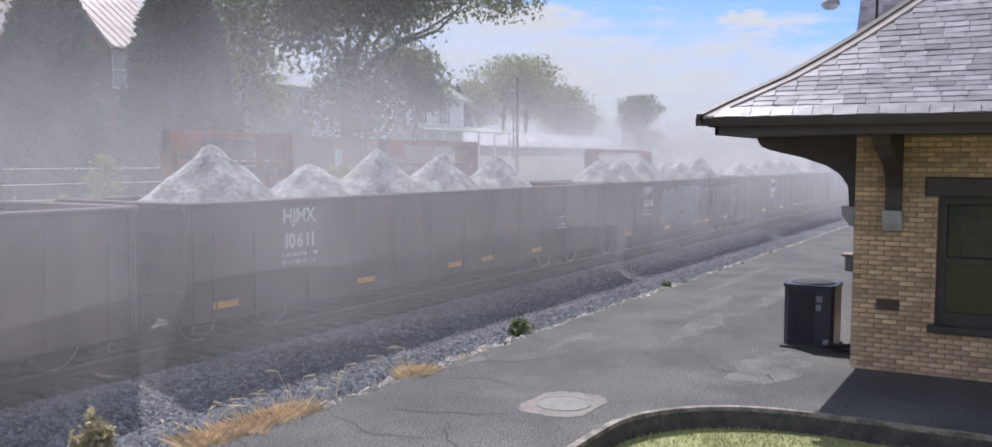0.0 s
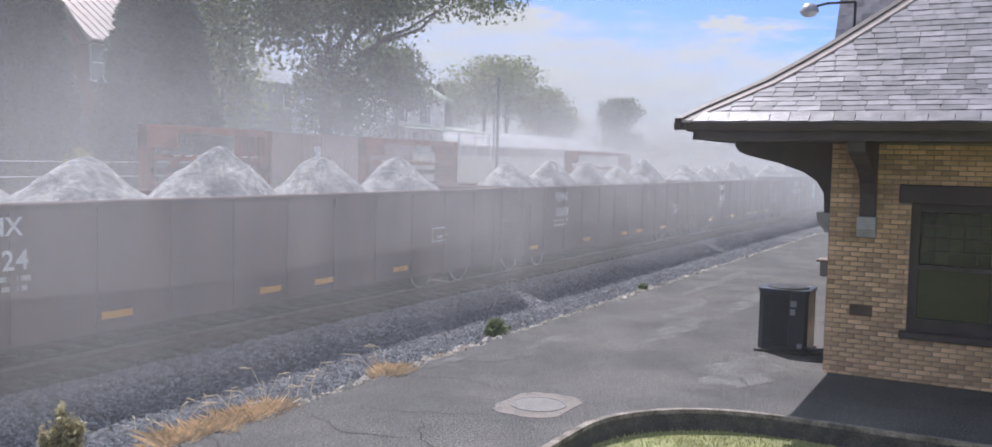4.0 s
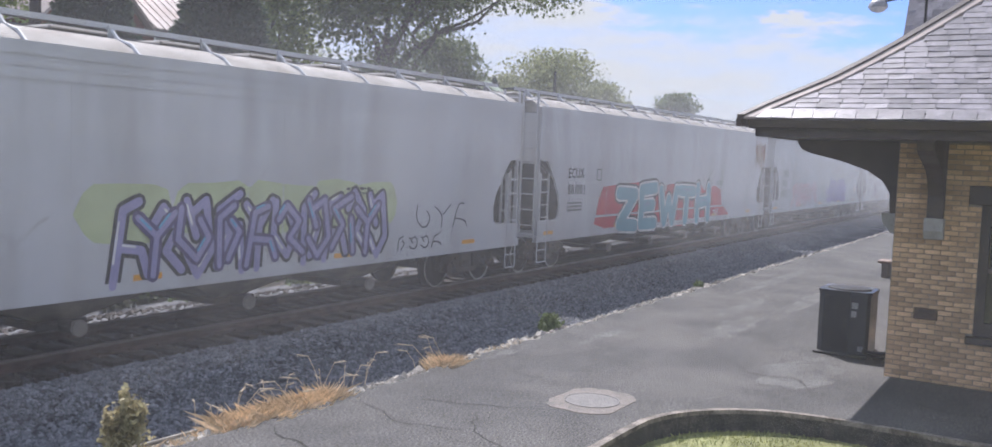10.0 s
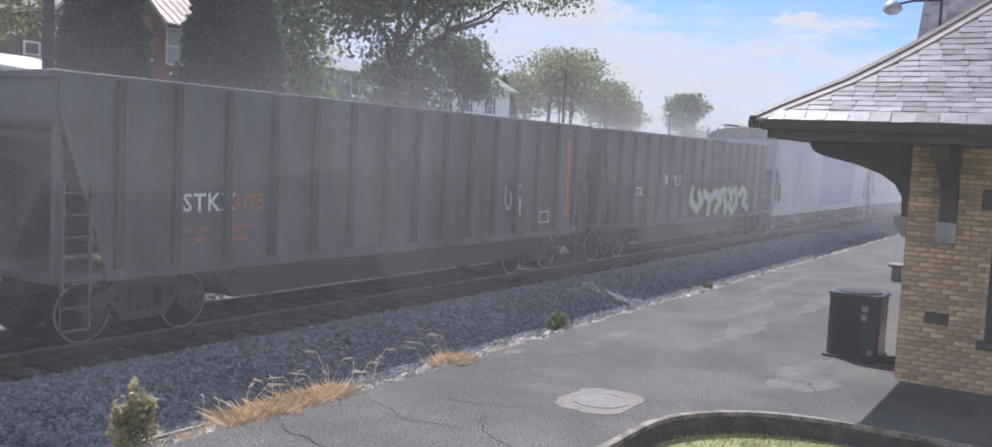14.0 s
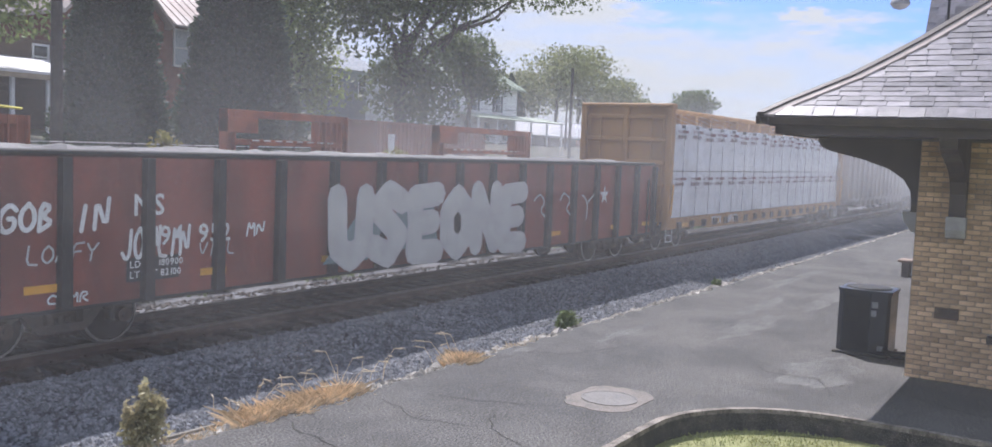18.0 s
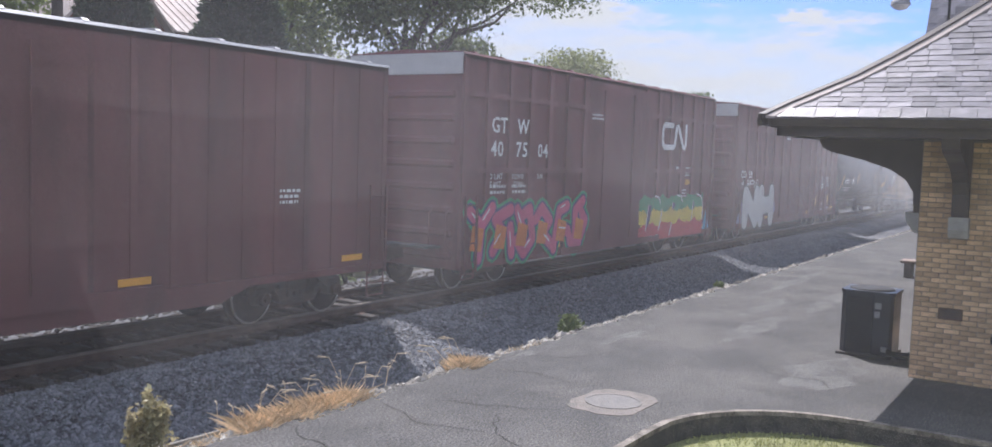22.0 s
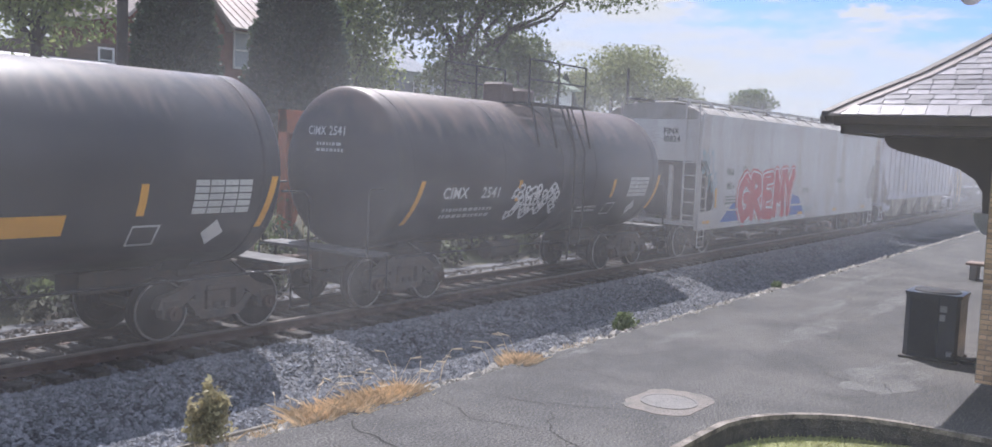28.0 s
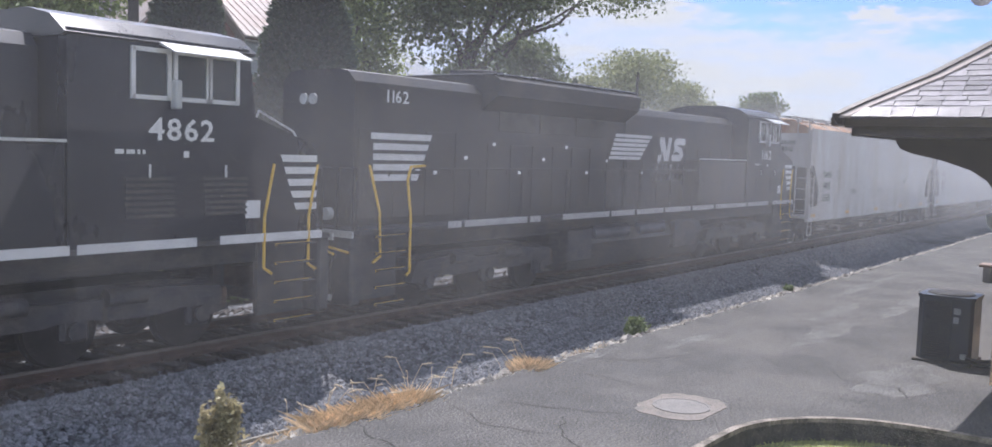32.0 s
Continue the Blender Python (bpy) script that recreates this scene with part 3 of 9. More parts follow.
def reflectors(car, xs, z, m=None, y=SIDE, tall=False, w=0.5):
    for x in xs:
        flat("reflector", m or P_YELLOW, car, [rect(x, z, x + (0.12 if tall else w), z + (0.6 if tall else 0.11))], y - 0.006)

# ---- ground, platform, track ----

EDGE = 7.60                                     # where the asphalt ends and the stones begin


def step(a, b, v):
    q = min(1.0, max(0.0, (v - a) / (b - a)))
    return q * q * (3 - 2 * q)


def land(x, y):
    """Height of the open ground: level by the track, a bank behind it that rises to the houses."""
    return -0.62 + 2.16 * step(16.3, 22.0, y) + 1.6 * step(24, 45, y) + 1.2 * step(45, 75, y) + (0.12 * noise.noise((x * 0.15, y * 0.15, 0)) if 17 < y < 120 and -60 < x < 200 else 0)


ys = [-3000, -400, -60, -10, 10, 16.3, 17.3, 18.5, 20, 22, 24, 28, 34, 40, 46, 55, 65, 80, 110, 160, 260, 600, 1500, 3000]
xs = [-3000, -900, -300, -120] + [-60 + 5 * i for i in range(44)] + [180, 220, 280, 400, 700, 1500, 3000]
g = Geo().grid([[(x, y, land(x, y)) for y in ys] for x in xs])
thing("ground", "bare earth and rough grass rising behind the track", "ground", kind="structure", geo=g, material=EARTH, smooth=60)

rim = [(-60.0, 4.2), (9.7, 4.2)] + [(9.9 + 1.9 * math.sin(i * math.pi / 20), 2.3 + 1.9 * math.cos(i * math.pi / 20)) for i in range(1, 10)] + [(11.82, 2.2), (11.84, -40.0)]
ragged = [(260.0, EDGE)]
rnd = random.Random(4)
x = 60.0
while x > -8:
    ragged.append((x, EDGE + rnd.uniform(-.09, .07)))
    x -= rnd.uniform(.12, .3) if x < 30 else .8
g = Geo().prism(rim + [(260.0, -40.0)] + ragged + [(-60.0, EDGE)], "z", -.75, 0.0)
pave = thing("pavement", "worn grey asphalt platform with cracks and pale patches", "pavement", kind="structure", geo=g, material=ASPHALT)


def strip(geo, pts, w, z, taper=True):
    """A narrow flat band along pts of (x, y)."""
    n = len(pts)
    left, right = [], []
    for i, (a, b) in enumerate(pts):
        c, d = pts[min(i + 1, n - 1)]
        e, f = pts[max(i - 1, 0)]
        le = math.hypot(c - e, d - f) or 1
        k = w / 2 * (min(i, n - 1 - i) / (n * .3) if taper and min(i, n - 1 - i) < n * .3 else 1) + .003
        left.append((a - (d - f) / le * k, b + (c - e) / le * k, z))
        right.append((a + (d - f) / le * k, b - (c - e) / le * k, z))
    geo.grid([left, right])


CRACK = mat("crack_dirt", (0.028, 0.027, 0.026), 1.0, vary=0.3, scale=9, fine=60)
WORN = speckle(mat("worn_asphalt", (0.112, 0.11, 0.106), 0.95, vary=0.7, scale=2.2, fine=40, bump=0.8, tint=(0.082, 0.081, 0.081)), 42.0, 0.5, 1.6, 0.2)


def crack(pts, w, seed):
    rnd = random.Random(seed)
    out = []
    for (a, b), (c, d) in zip(pts, pts[1:]):
        n = max(3, int(math.hypot(c - a, d - b) / .12))
        for i in range(n):
            q = i / n
            out.append((a + (c - a) * q + rnd.uniform(-.035, .035), b + (d - b) * q + rnd.uniform(-.035, .035)))
    g = Geo()
    strip(g, out + [pts[-1]], w, 0.004)
    part("crack", g, CRACK, pave)


crack([(7.45, 7.45), (7.2, 7.1), (7.1, 6.5), (6.8, 6.0)], 0.022, 1)
crack([(9.3, 6.9), (9.5, 6.2), (9.95, 5.3)], 0.01, 2)
crack([(9.3, 5.9), (8.6, 5.5), (8.2, 4.7)], 0.013, 3)
crack([(12.2, 7.5), (12.6, 6.7), (14.0, 6.2)], 0.015, 4)
crack([(11.0, 7.4), (11.4, 6.6), (11.2, 6.0)], 0.01, 5)
crack([(14.2, 4.3), (13.6, 3.9), (13.7, 3.2), (13.0, 2.9)], 0.015, 6)
crack([(16.5, 6.9), (17.4, 5.6), (18.6, 4.9)], 0.013, 7)
crack([(8.8, 7.2), (8.4, 6.4), (8.6, 5.6)], 0.009, 8)
crack([(14.8, 6.0), (13.9, 5.0), (14.3, 4.3)], 0.009, 9)
crack([(13.6, 2.0), (13.1, 1.2), (13.4, .2)], 0.015, 10)
rnd = random.Random(8)
for cx, cy, rx, ry in ((17.2, 5.3, 1.6, .30), (19.8, 5.9, 1.5, .22), (14.2, 3.3, 1.2, .5), (15.0, 6.8, 1.3, .12), (22, 5.0, 2.2, .25), (12.6, 7.35, .9, .10), (25, 6.6, 3.0, .18)):
    pts = [(cx + rx * math.cos(a) * (1 + .12 * math.sin(a * 5 + cx) + rnd.uniform(-.03, .03)), cy + ry * math.sin(a) * (1 + .2 * math.sin(a * 7 + cy) + rnd.uniform(-.05, .05)), 0.004) for a in [i * math.pi / 30 for i in range(60)]]
    part("worn_patch", Geo().add(pts, [tuple(range(60))]), WORN, pave)
cap, face = Geo(), Geo()
inner = []
for i, (a, b) in enumerate(rim):
    c, d = rim[min(i + 1, len(rim) - 1)]
    e, f = rim[max(i - 1, 0)]
    le = math.hypot(c - e, d - f)
    inner.append((a + (d - f) / le * .10, b - (c - e) / le * .10))
cap.grid([[(a, b, .0) for a, b in rim], [(a, b, .035) for a, b in rim], [(a, b, .04) for a, b in inner], [(a, b, -.02) for a, b in inner]])
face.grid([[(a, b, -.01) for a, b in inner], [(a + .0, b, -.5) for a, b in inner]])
kerb = thing("kerb", "low curved concrete kerb round a sunken lawn", "kerb", kind="structure")
part("kerb_cap", cap, KERB_CAP, kerb, "worn concrete rim")
part("kerb_face", face, KERB_DARK, kerb, "dark mottled inner face with shade in its colour")
rows = [[(x, y, -.235 - .03 * noise.noise((x * .7, y * .7, 5))) for y in [-40, -10, -4] + [-3 + .4 * i for i in range(19)]] for x in [-60, -10, 0, 4] + [6 + .35 * i for i in range(18)]]
g = Geo().grid(rows)
thing("lawn", "sunken lawn of short yellow-green grass", "lawn", kind="structure", geo=g, material=LAWN, smooth=60)
nr = np.random.RandomState(3)


def tufts(name, label, category, n, place, h, w, material, lean=.35):
    """Many thin blades as one mesh."""
    v, f = [], []
    for i in range(n):
        x, y, z = place()
        a, k = nr.rand() * 6.283, h * (.5 + nr.rand() * .8)
        dx, dy = math.cos(a) * w, math.sin(a) * w
        lx, ly = nr.randn() * lean * k, nr.randn() * lean * k
        b = len(v)
        v += [(x - dx, y - dy, z), (x + dx, y + dy, z), (x + lx * .4 + dx * .6, y + ly * .4 + dy * .6, z + k * .6), (x + lx, y + ly, z + k)]
        f += [(b, b + 1, b + 2), (b, b + 2, b + 3)]
    return thing(name, label, category, kind="stuff", geo=Geo().add(v, f), material=material)


GRASS = mat("grass_blade", (0.34, 0.37, 0.15), 0.8, vary=0.3, scale=1.2, fine=30, tint=(0.36, 0.35, 0.12), spread=0.35, island=True)
DRY = mat("dry_grass", (0.84, 0.66, 0.44), 0.9, vary=0.3, scale=3, fine=30, spread=0.35, island=True)
WEED = mat("weed_leaf", (0.10, 0.14, 0.05), 0.8, vary=0.4, scale=3, fine=30, tint=(0.22, 0.20, 0.08), spread=0.35, island=True)
tufts("lawn_grass", "short mown grass blades", "grass", 26000, lambda: ((lambda a, b: (a, b, -.25))(7.5 + nr.rand() * 4.2, -1.5 + nr.rand() * 5.6)), .055, .006, GRASS)

# ---- manhole ----
PALE_TAR = mat("pale_dusty_surround", (0.20, 0.175, 0.155), 0.95, vary=0.5, scale=5, fine=40, bump=0.5, tint=(0.145, 0.135, 0.125))
COVER = mat("dusty_cover", (0.185, 0.175, 0.165), 0.8, vary=0.4, scale=9, fine=70, bump=0.5, tint=(0.15, 0.145, 0.14))
mh = thing("manhole", "round iron cover in a pale worn concrete surround", "manhole", at=(10.68, 5.05, 0))
rnd = random.Random(2)
pts = [(.60 * math.copysign(abs(math.cos(a)) ** .6, math.cos(a)) * (1 + rnd.uniform(-.06, .06)), .47 * math.copysign(abs(math.sin(a)) ** .6, math.sin(a)) * (1 + rnd.uniform(-.06, .06))) for a in [(i + .5) * math.pi / 22 for i in range(44)]]
part("surround", Geo().prism(pts, "z", -.02, .006), PALE_TAR, mh, "ragged concrete surround")
part("ring", Geo().lathe([(-.02, .36), (.014, .36), (.014, .335), (-.02, .335), (-.02, .36)], (0, 0, 0), "z", 32, False), COVER, mh)
part("cover", Geo().lathe([(-.02, .332), (.011, .332), (.012, .1), (.012, .01)], (0, 0, 0), "z", 32), COVER, mh, "pale dusty cover")

# ---- track ----
def bed(y):
    d = abs(y - TRACK)
    if d < 1.45:
        return -.25
    if d < 1.9:
        return -.25 + .04 * step(1.45, 1.6, d)
    if y > TRACK:
        return -.21 - .24 * step(1.9, 3.4, d)
    return -.21 - .29 * step(1.9, 3.4, d) + .42 * step(8.55, 7.7, y)


rows = [[(x, y, bed(y)) for y in (EDGE - .15, 7.75, 7.9, 8.1, 8.3, 8.55, 9.0, 9.6, 10, 10.4, 10.8, 11.17, 11.3, 11.45, 11.63, 12, 13, 14, 14.6, 15, 15.6, 16.2, 16.9)] for x in (-700, -60, -10, 0, 10, 30, 60, 120, 300, 800)]
thing("ballast_bed", "dark grey crushed stone track ballast", "ballast", kind="structure", geo=Geo().grid(rows), material=BALLAST)


def stones(name, label, n, x0, x1, y0, y1, size, material, lift=0.0, bias=None):
    """Irregular stones, each an eight-faced lump, as one mesh."""
    base = np.array([(1, 0, 0), (-1, 0, 0), (0, 1, 0), (0, -1, 0), (0, 0, 1), (0, 0, -1)], float)
    tri = [(0, 2, 4), (2, 1, 4), (1, 3, 4), (3, 0, 4), (2, 0, 5), (1, 2, 5), (3, 1, 5), (0, 3, 5)]
    q = nr.rand(n) if bias is None else nr.rand(n) ** bias
    px, py = x0 + (x1 - x0) * q, y0 + (y1 - y0) * nr.rand(n)
    v, f = [], []
    for i in range(n):
        s = size * (.55 + .9 * nr.rand())
        p = base * s * (1 + .5 * (nr.rand(6, 3) - .5)) * (1, 1, .75) + (nr.rand(6, 3) - .5) * s * .5
        a = nr.rand() * 6.283
        c, e = math.cos(a), math.sin(a)
        z = bed(py[i]) + lift + .25 * s
        b = len(v)
        v += [(px[i] + c * u - e * w, py[i] + e * u + c * w, z + h) for u, w, h in p]
        f += [(b + i0, b + i1, b + i2) for i0, i1, i2 in tri]
    return thing(name, label, "stones", kind="stuff", geo=Geo().add(v, f), material=material)


stones("ballast_stones", "loose dark grey ballast stones", 52000, 2.5, 46, 8.2, 11.75, .032, STONE, bias=1.7)
stones("ballast_stones", "loose dark grey ballast stones between the rails", 9000, 4, 60, 11.8, 14.5, .038, OILY_STONE, bias=1.6)
stones("ballast_stones", "loose grey ballast stones beyond the track", 4000, 4, 60, 14.4, 16.2, .042, OILY_STONE, bias=1.6)
stones("edge_stones", "pale crushed stones along the asphalt's edge", 15000, 4, 60, EDGE - .06, 8.7, .035, PALE_STONE, .015, 1.8)
stones("edge_lumps", "larger pale stones along the asphalt's edge", 420, 5, 50, EDGE - .05, 8.0, .07, PALE_STONE, .02, 1.6)
track = thing("track", "single railway track with dark wooden ties", "track", kind="structure")
head = Geo().box(-700, -.036, -.035, 800, .036, 0.0)
head.v = [(x, y * (.72 if z > -.01 else 1), z) for x, y, z in head.v]
web = Geo().box(-700, -.012, -.13, 800, .012, -.03).prism([(-.075, -.172), (.075, -.172), (.012, -.125), (-.012, -.125)], "x", -700, 800)
for y in (TRACK - .755, TRACK + .755):
    part("rail_head", head, RAIL_TOP, track, "bright worn rail head", at=(0, y, 0))
    part("rail_web", web, RAIL_SIDE, track, "rust-brown rail web", at=(0, y, 0))
tie_mesh = Geo().box(-.115, -1.3, -.36, .115, 1.3, -.165, .015).mesh("tie", TIE)
plate = Geo().box(-.16, -.1, -.172, .16, .1, -.158).mesh("tie_plate", RAIL_SIDE)
rnd = random.Random(6)
for i in range(150):
    x = -2 + i * .535
    t = part("tie", tie_mesh, None, track, at=(x, TRACK + rnd.uniform(-.04, .04), 0, 0, 0, rnd.uniform(-1, 1)))
g = Geo()
for i in range(400):
    x = -2 + 150 * .535 + i * .535
    g.box(x - .115, TRACK - 1.3, -.36, x + .115, TRACK + 1.3, -.165)
part("far_ties", g, TIE, track)["kind"] = "stuff"
g = Geo()
for i in range(120):
    x = -2 + i * .535
    for y in (TRACK - .755, TRACK + .755):
        g.box(x - .09, y - .2, -.172, x + .09, y + .2, -.155)
        g.box(x - .05, y - .13, -.155, x - .02, y - .09, -.125).box(x + .02, y + .09, -.155, x + .05, y + .13, -.125)
part("tie_plates", g, RAIL_SIDE, track)["kind"] = "stuff"

# ---- station ----
WX, WY = 14.86, 2.26
station = thing("station", "small buff brick station with brown eaves and hipped slate roof", "station")
wall = part("wall", Geo().box(WX + .015, 1.12, -.05, WX + .35, WY, 3.5).box(WX + .015, -12.2, -.05, WX + .35, -.05, 3.5).box(WX + .015, -.05, -.05, WX + .35, 1.12, .65).box(WX + .015, -.05, 2.62, WX + .35, 1.12, 3.5), MORTAR, station, "buff brick wall")
part("wall", Geo().box(WX + .35, WY - .35, -.05, WX + 14, WY - .002, 3.5), BRICK_FAR, station)
part("wall", Geo().box(WX + .35, -12.2, -.05, WX + 14, -11.85, 3.5), BRICK_FAR, station)
part("wall", Geo().box(WX + 13.65, -11.85, -.05, WX + 14, WY - .35, 3.5), BRICK_FAR, station)
part("floor", Geo().box(WX + .35, -11.85, -.05, WX + 13.65, WY - .35, .05), CONCRETE, station)
win = part("window", Geo().box(WX + .1, -.05, 2.50, WX + .2, 1.12, 2.62).box(WX + .1, -.05, .75, WX + .2, 1.12, .93).box(WX + .1, 1.0, .93, WX + .2, 1.12, 2.50).box(WX + .1, -.05, .93, WX + .2, .05, 2.50).box(WX + .08, .05, 1.66, WX + .2, 1.0, 1.73), BROWN_TRIM, station, "dark brown sash window frame")
part("pane", Geo().box(WX + .15, .05, .93, WX + .158, 1.0, 1.66), GLASS_DARK, win, "dark lower pane")
for r in range(4):
    for c in range(5):
        y0, z0 = .05 + c * .19, 1.73 + r * .1925
        part("pane", Geo().box(WX + .135, y0 + .012, z0 + .012, WX + .142, y0 + .178, z0 + .18), GLASS_DARK, win)
g = Geo()
for c in range(1, 5):
    g.box(WX + .12, .05 + c * .19 - .011, 1.73, WX + .15, .05 + c * .19 + .011, 2.5)
for r in range(1, 4):
    g.box(WX + .122, .05, 1.73 + r * .1925 - .011, WX + .148, 1.0, 1.73 + r * .1925 + .011)
part("glazing_bars", g, BROWN_TRIM, win)
part("lintel", Geo().box(WX - .05, -.22, 2.62, WX + .1, 1.29, 2.89, .012), BROWN_TRIM, station, "brown timber lintel")
part("window_sill", Geo().box(WX - .09, -.15, .65, WX + .1, 1.21, .75, .012), BROWN_TRIM, station)
part("plaque", Geo().box(WX - .02, 1.59, .91, WX + .01, 1.91, 1.08, .006), mat("plaque_stone", (0.11, 0.07, 0.05), 0.8, vary=0.3, scale=6, fine=60), station, "small brown wall plaque")
for r in range(3):
    part("plaque_bar", Geo().box(WX - .024, 1.64, .945 + r * .04, WX - .018, 1.85, .96 + r * .04), BROWN_TRIM, station)
def scroll(reach, drop):
    """Side outline of an eave bracket: (out from the wall, height)."""
    up = [(reach, 3.49), (reach, 3.44), (reach - .06, 3.34), (reach - .2, 3.28), (reach * .55, 3.17), (reach * .3, 3.04), (reach * .16, 2.9), (.13, 2.72), (.11, drop)]
    return [(0, drop)] + up[::-1] + [(0, 3.49)]


STONE_BLOCK = mat("corbel_stone", (0.42, 0.41, 0.39), 0.9, vary=0.2, scale=4, fine=60)
for y in (1.71, -3.2, -8.0):
    part("bracket", Geo().prism([(WX - a, z) for a, z in scroll(1.55, 2.40)], "y", y - .11, y + .11), BROWN_TRIM, station, "curved brown timber bracket")
    part("corbel", Geo().prism([(WX, 2.40), (WX - .2, 2.40), (WX - .2, 2.22), (WX - .12, 2.10), (WX, 2.10)], "y", y - .13, y + .13), STONE_BLOCK, station, "grey stone corbel")
for x in (WX + .32, WX + 5, WX + 9.5):
    part("bracket", Geo().prism([(WY + a, z) for a, z in scroll(1.52, 2.40)], "x", x - .11, x + .11), BROWN_TRIM, station, "curved brown timber bracket")
    part("corbel", Geo().prism([(WY, 2.42), (WY + .22, 2.42), (WY + .2, 2.28), (WY + .08, 2.12), (WY, 2.12)], "x", x - .13, x + .13), STONE_BLOCK, station, "grey stone corbel")
EX, EY = 12.97, 4.06                             # eave lines
FX, FY = WX + 15.8, -14.0
part("soffit", Geo().box(EX + .2, FY, 3.49, FX, EY - .2, 3.53), BROWN_TRIM, station)
part("fascia", Geo().box(EX + .17, FY, 3.47, EX + .22, EY - .17, 3.60).box(EX + .1, FY, 3.58, EX + .2, EY - .1, 3.66), BROWN_TRIM, station, "brown stepped eave board")
part("fascia", Geo().box(EX + .17, EY - .22, 3.47, FX, EY - .17, 3.60).box(EX + .1, EY - .2, 3.58, FX, EY - .1, 3.66), BROWN_TRIM, station)
part("gutter", Geo().prism([(EX - .02, 3.70), (EX + .02, 3.60), (EX + .12, 3.60), (EX + .12, 3.70), (EX + .1, 3.70), (EX + .1, 3.63), (EX + .03, 3.63), (EX + .005, 3.70)], "y", FY, EY + .06), BROWN_TRIM, station, "brown half-round gutter")
part("gutter", Geo().prism([(EY + .02, 3.70), (EY - .02, 3.60), (EY - .12, 3.60), (EY - .12, 3.70), (EY - .1, 3.70), (EY - .1, 3.63), (EY - .03, 3.63), (EY - .005, 3.70)], "x", EX - .06, FX), BROWN_TRIM, station)
PROF = [(0, 3.70), (.07, 3.76), (.5, 4.02), (.95, 4.29), (1.37, 4.60), (1.75, 4.90), (2.14, 5.23), (2.51, 5.55), (5.2, 7.95)]


def roof_z(s):
    for (a, b), (c, d) in zip(PROF, PROF[1:]):
        if s <= c:
            return b + (d - b) * (s - a) / (c - a)
    return PROF[-1][1]


rows = []
for s, z in PROF:
    z -= .02
    rows.append([(EX + s, EY - s, z), (FX - s, EY - s, z), (FX - s, FY + s, z), (EX + s, FY + s, z), (EX + s, EY - s, z)])
g = Geo().grid(rows)
s = PROF[-1][0]
g.add([(EX + s, EY - s, 7.9), (FX - s, EY - s, 7.9), (FX - s, FY + s, 7.9), (EX + s, FY + s, 7.9)], [(0, 1, 2, 3)])
roof = part("roof", g, SLATE_FAR, station, "grey slate hipped roof")
hipline = [(EX + s, EY - s, roof_z(s) + .02) for s in [0, .25, .5, .75, .95, 1.2, 1.37, 1.6, 1.75, 2.14, 2.51, 3.5, 4.5, 5.2]]
g, h2 = Geo(), Geo()
for p, q in zip(hipline, hipline[1:]):
    for geo, a, b, c, d in ((g, -.0, -.17, .02, .012), (h2, -.05, .05, .045, .045)):
        geo.add([(p[0], p[1] + a, p[2] + c), (p[0], p[1] + b, p[2] + d), (q[0], q[1] + b, q[2] + d), (q[0], q[1] + a, q[2] + c),
                 (p[0], p[1] + a, p[2] - .05), (p[0], p[1] + b, p[2] - .05), (q[0], q[1] + b, q[2] - .05), (q[0], q[1] + a, q[2] - .05)],
                [(0, 1, 2, 3), (0, 4, 5, 1), (1, 5, 6, 2), (2, 6, 7, 3), (3, 7, 4, 0)])
part("hip_board", g, COPING, roof, "pale weathered hip flashing")
part("hip_cap", h2, BROWN_TRIM, roof, "dark hip cap")
# steep slated upper roof further back, and a flood lamp
dorm = part("dormer", Geo().prism([(19.6, 4.5), (21.8, 8.6), (24, 8.6), (24, 4.5)], "y", .6, 3.16), SLATE_FAR, station, "steep slated upper roof")
for r in range(15):
    for k in range(8):
        part("slate", shared("dormer_slate", lambda: Geo().box(-.012, -.15, 0, 0, .15, .19, .004), SLATE), None, dorm, at=(19.62 + (r * .18 + .5) * .473, 3.0 - k * .31 - (.15 if r % 2 else 0), 4.53 + (r * .18 + .5) * .881, 0, 28.2, 0))
lamp = thing("flood_lamp", "grey flood lamp on an arm above the roof", "lamp", at=(17.0, 3.08, 5.84))
part("arm", Geo().tube([(0, -.75, .08), (0, -.3, .08), (0, -.05, .03)], .022, 8).cyl((0, -.75, .08), (0, -.75, -1.4), .022, 8), STEEL_BLACK, lamp)
part("housing", Geo().lathe([(-.06, .16), (.0, .15), (.08, .09), (.1, .03)], (0, 0, 0), "z", 18), mat("lamp_grey", (0.32, 0.32, 0.33), 0.5, 0.3), lamp, smooth=40)
part("lens", Geo().lathe([(-.14, .03), (-.12, .1), (-.06, .15)], (0, 0, 0), "z", 18), mat("lamp_lens", (0.6, 0.62, 0.62), 0.2), lamp, smooth=40)

# ---- air conditioner ----
ac = thing("air_conditioner", "tall black outdoor air conditioner on a concrete pad by the wall", "air conditioner", at=(15.9, 2.70, 0))
part("pad", Geo().box(-.02, -.02, 0, .88, .84, .045, .01), KERB_DARK, ac)
AC_BLACK = mat("ac_paint", (0.026, 0.031, 0.042), 0.32, vary=0.2, scale=4, fine=60)
part("cabinet", Geo().prism([(.02, .08), (.10, 0), (.74, 0), (.82, .08), (.82, .72), (.74, .8), (.10, .8), (.02, .72)], "z", .045, 1.02), AC_BLACK, ac)
part("top_cover", Geo().prism([(0, .07), (.09, -.02), (.75, -.02), (.84, .07), (.84, .73), (.75, .82), (.09, .82), (0, .73)], "z", 1.02, 1.07), AC_BLACK, ac)
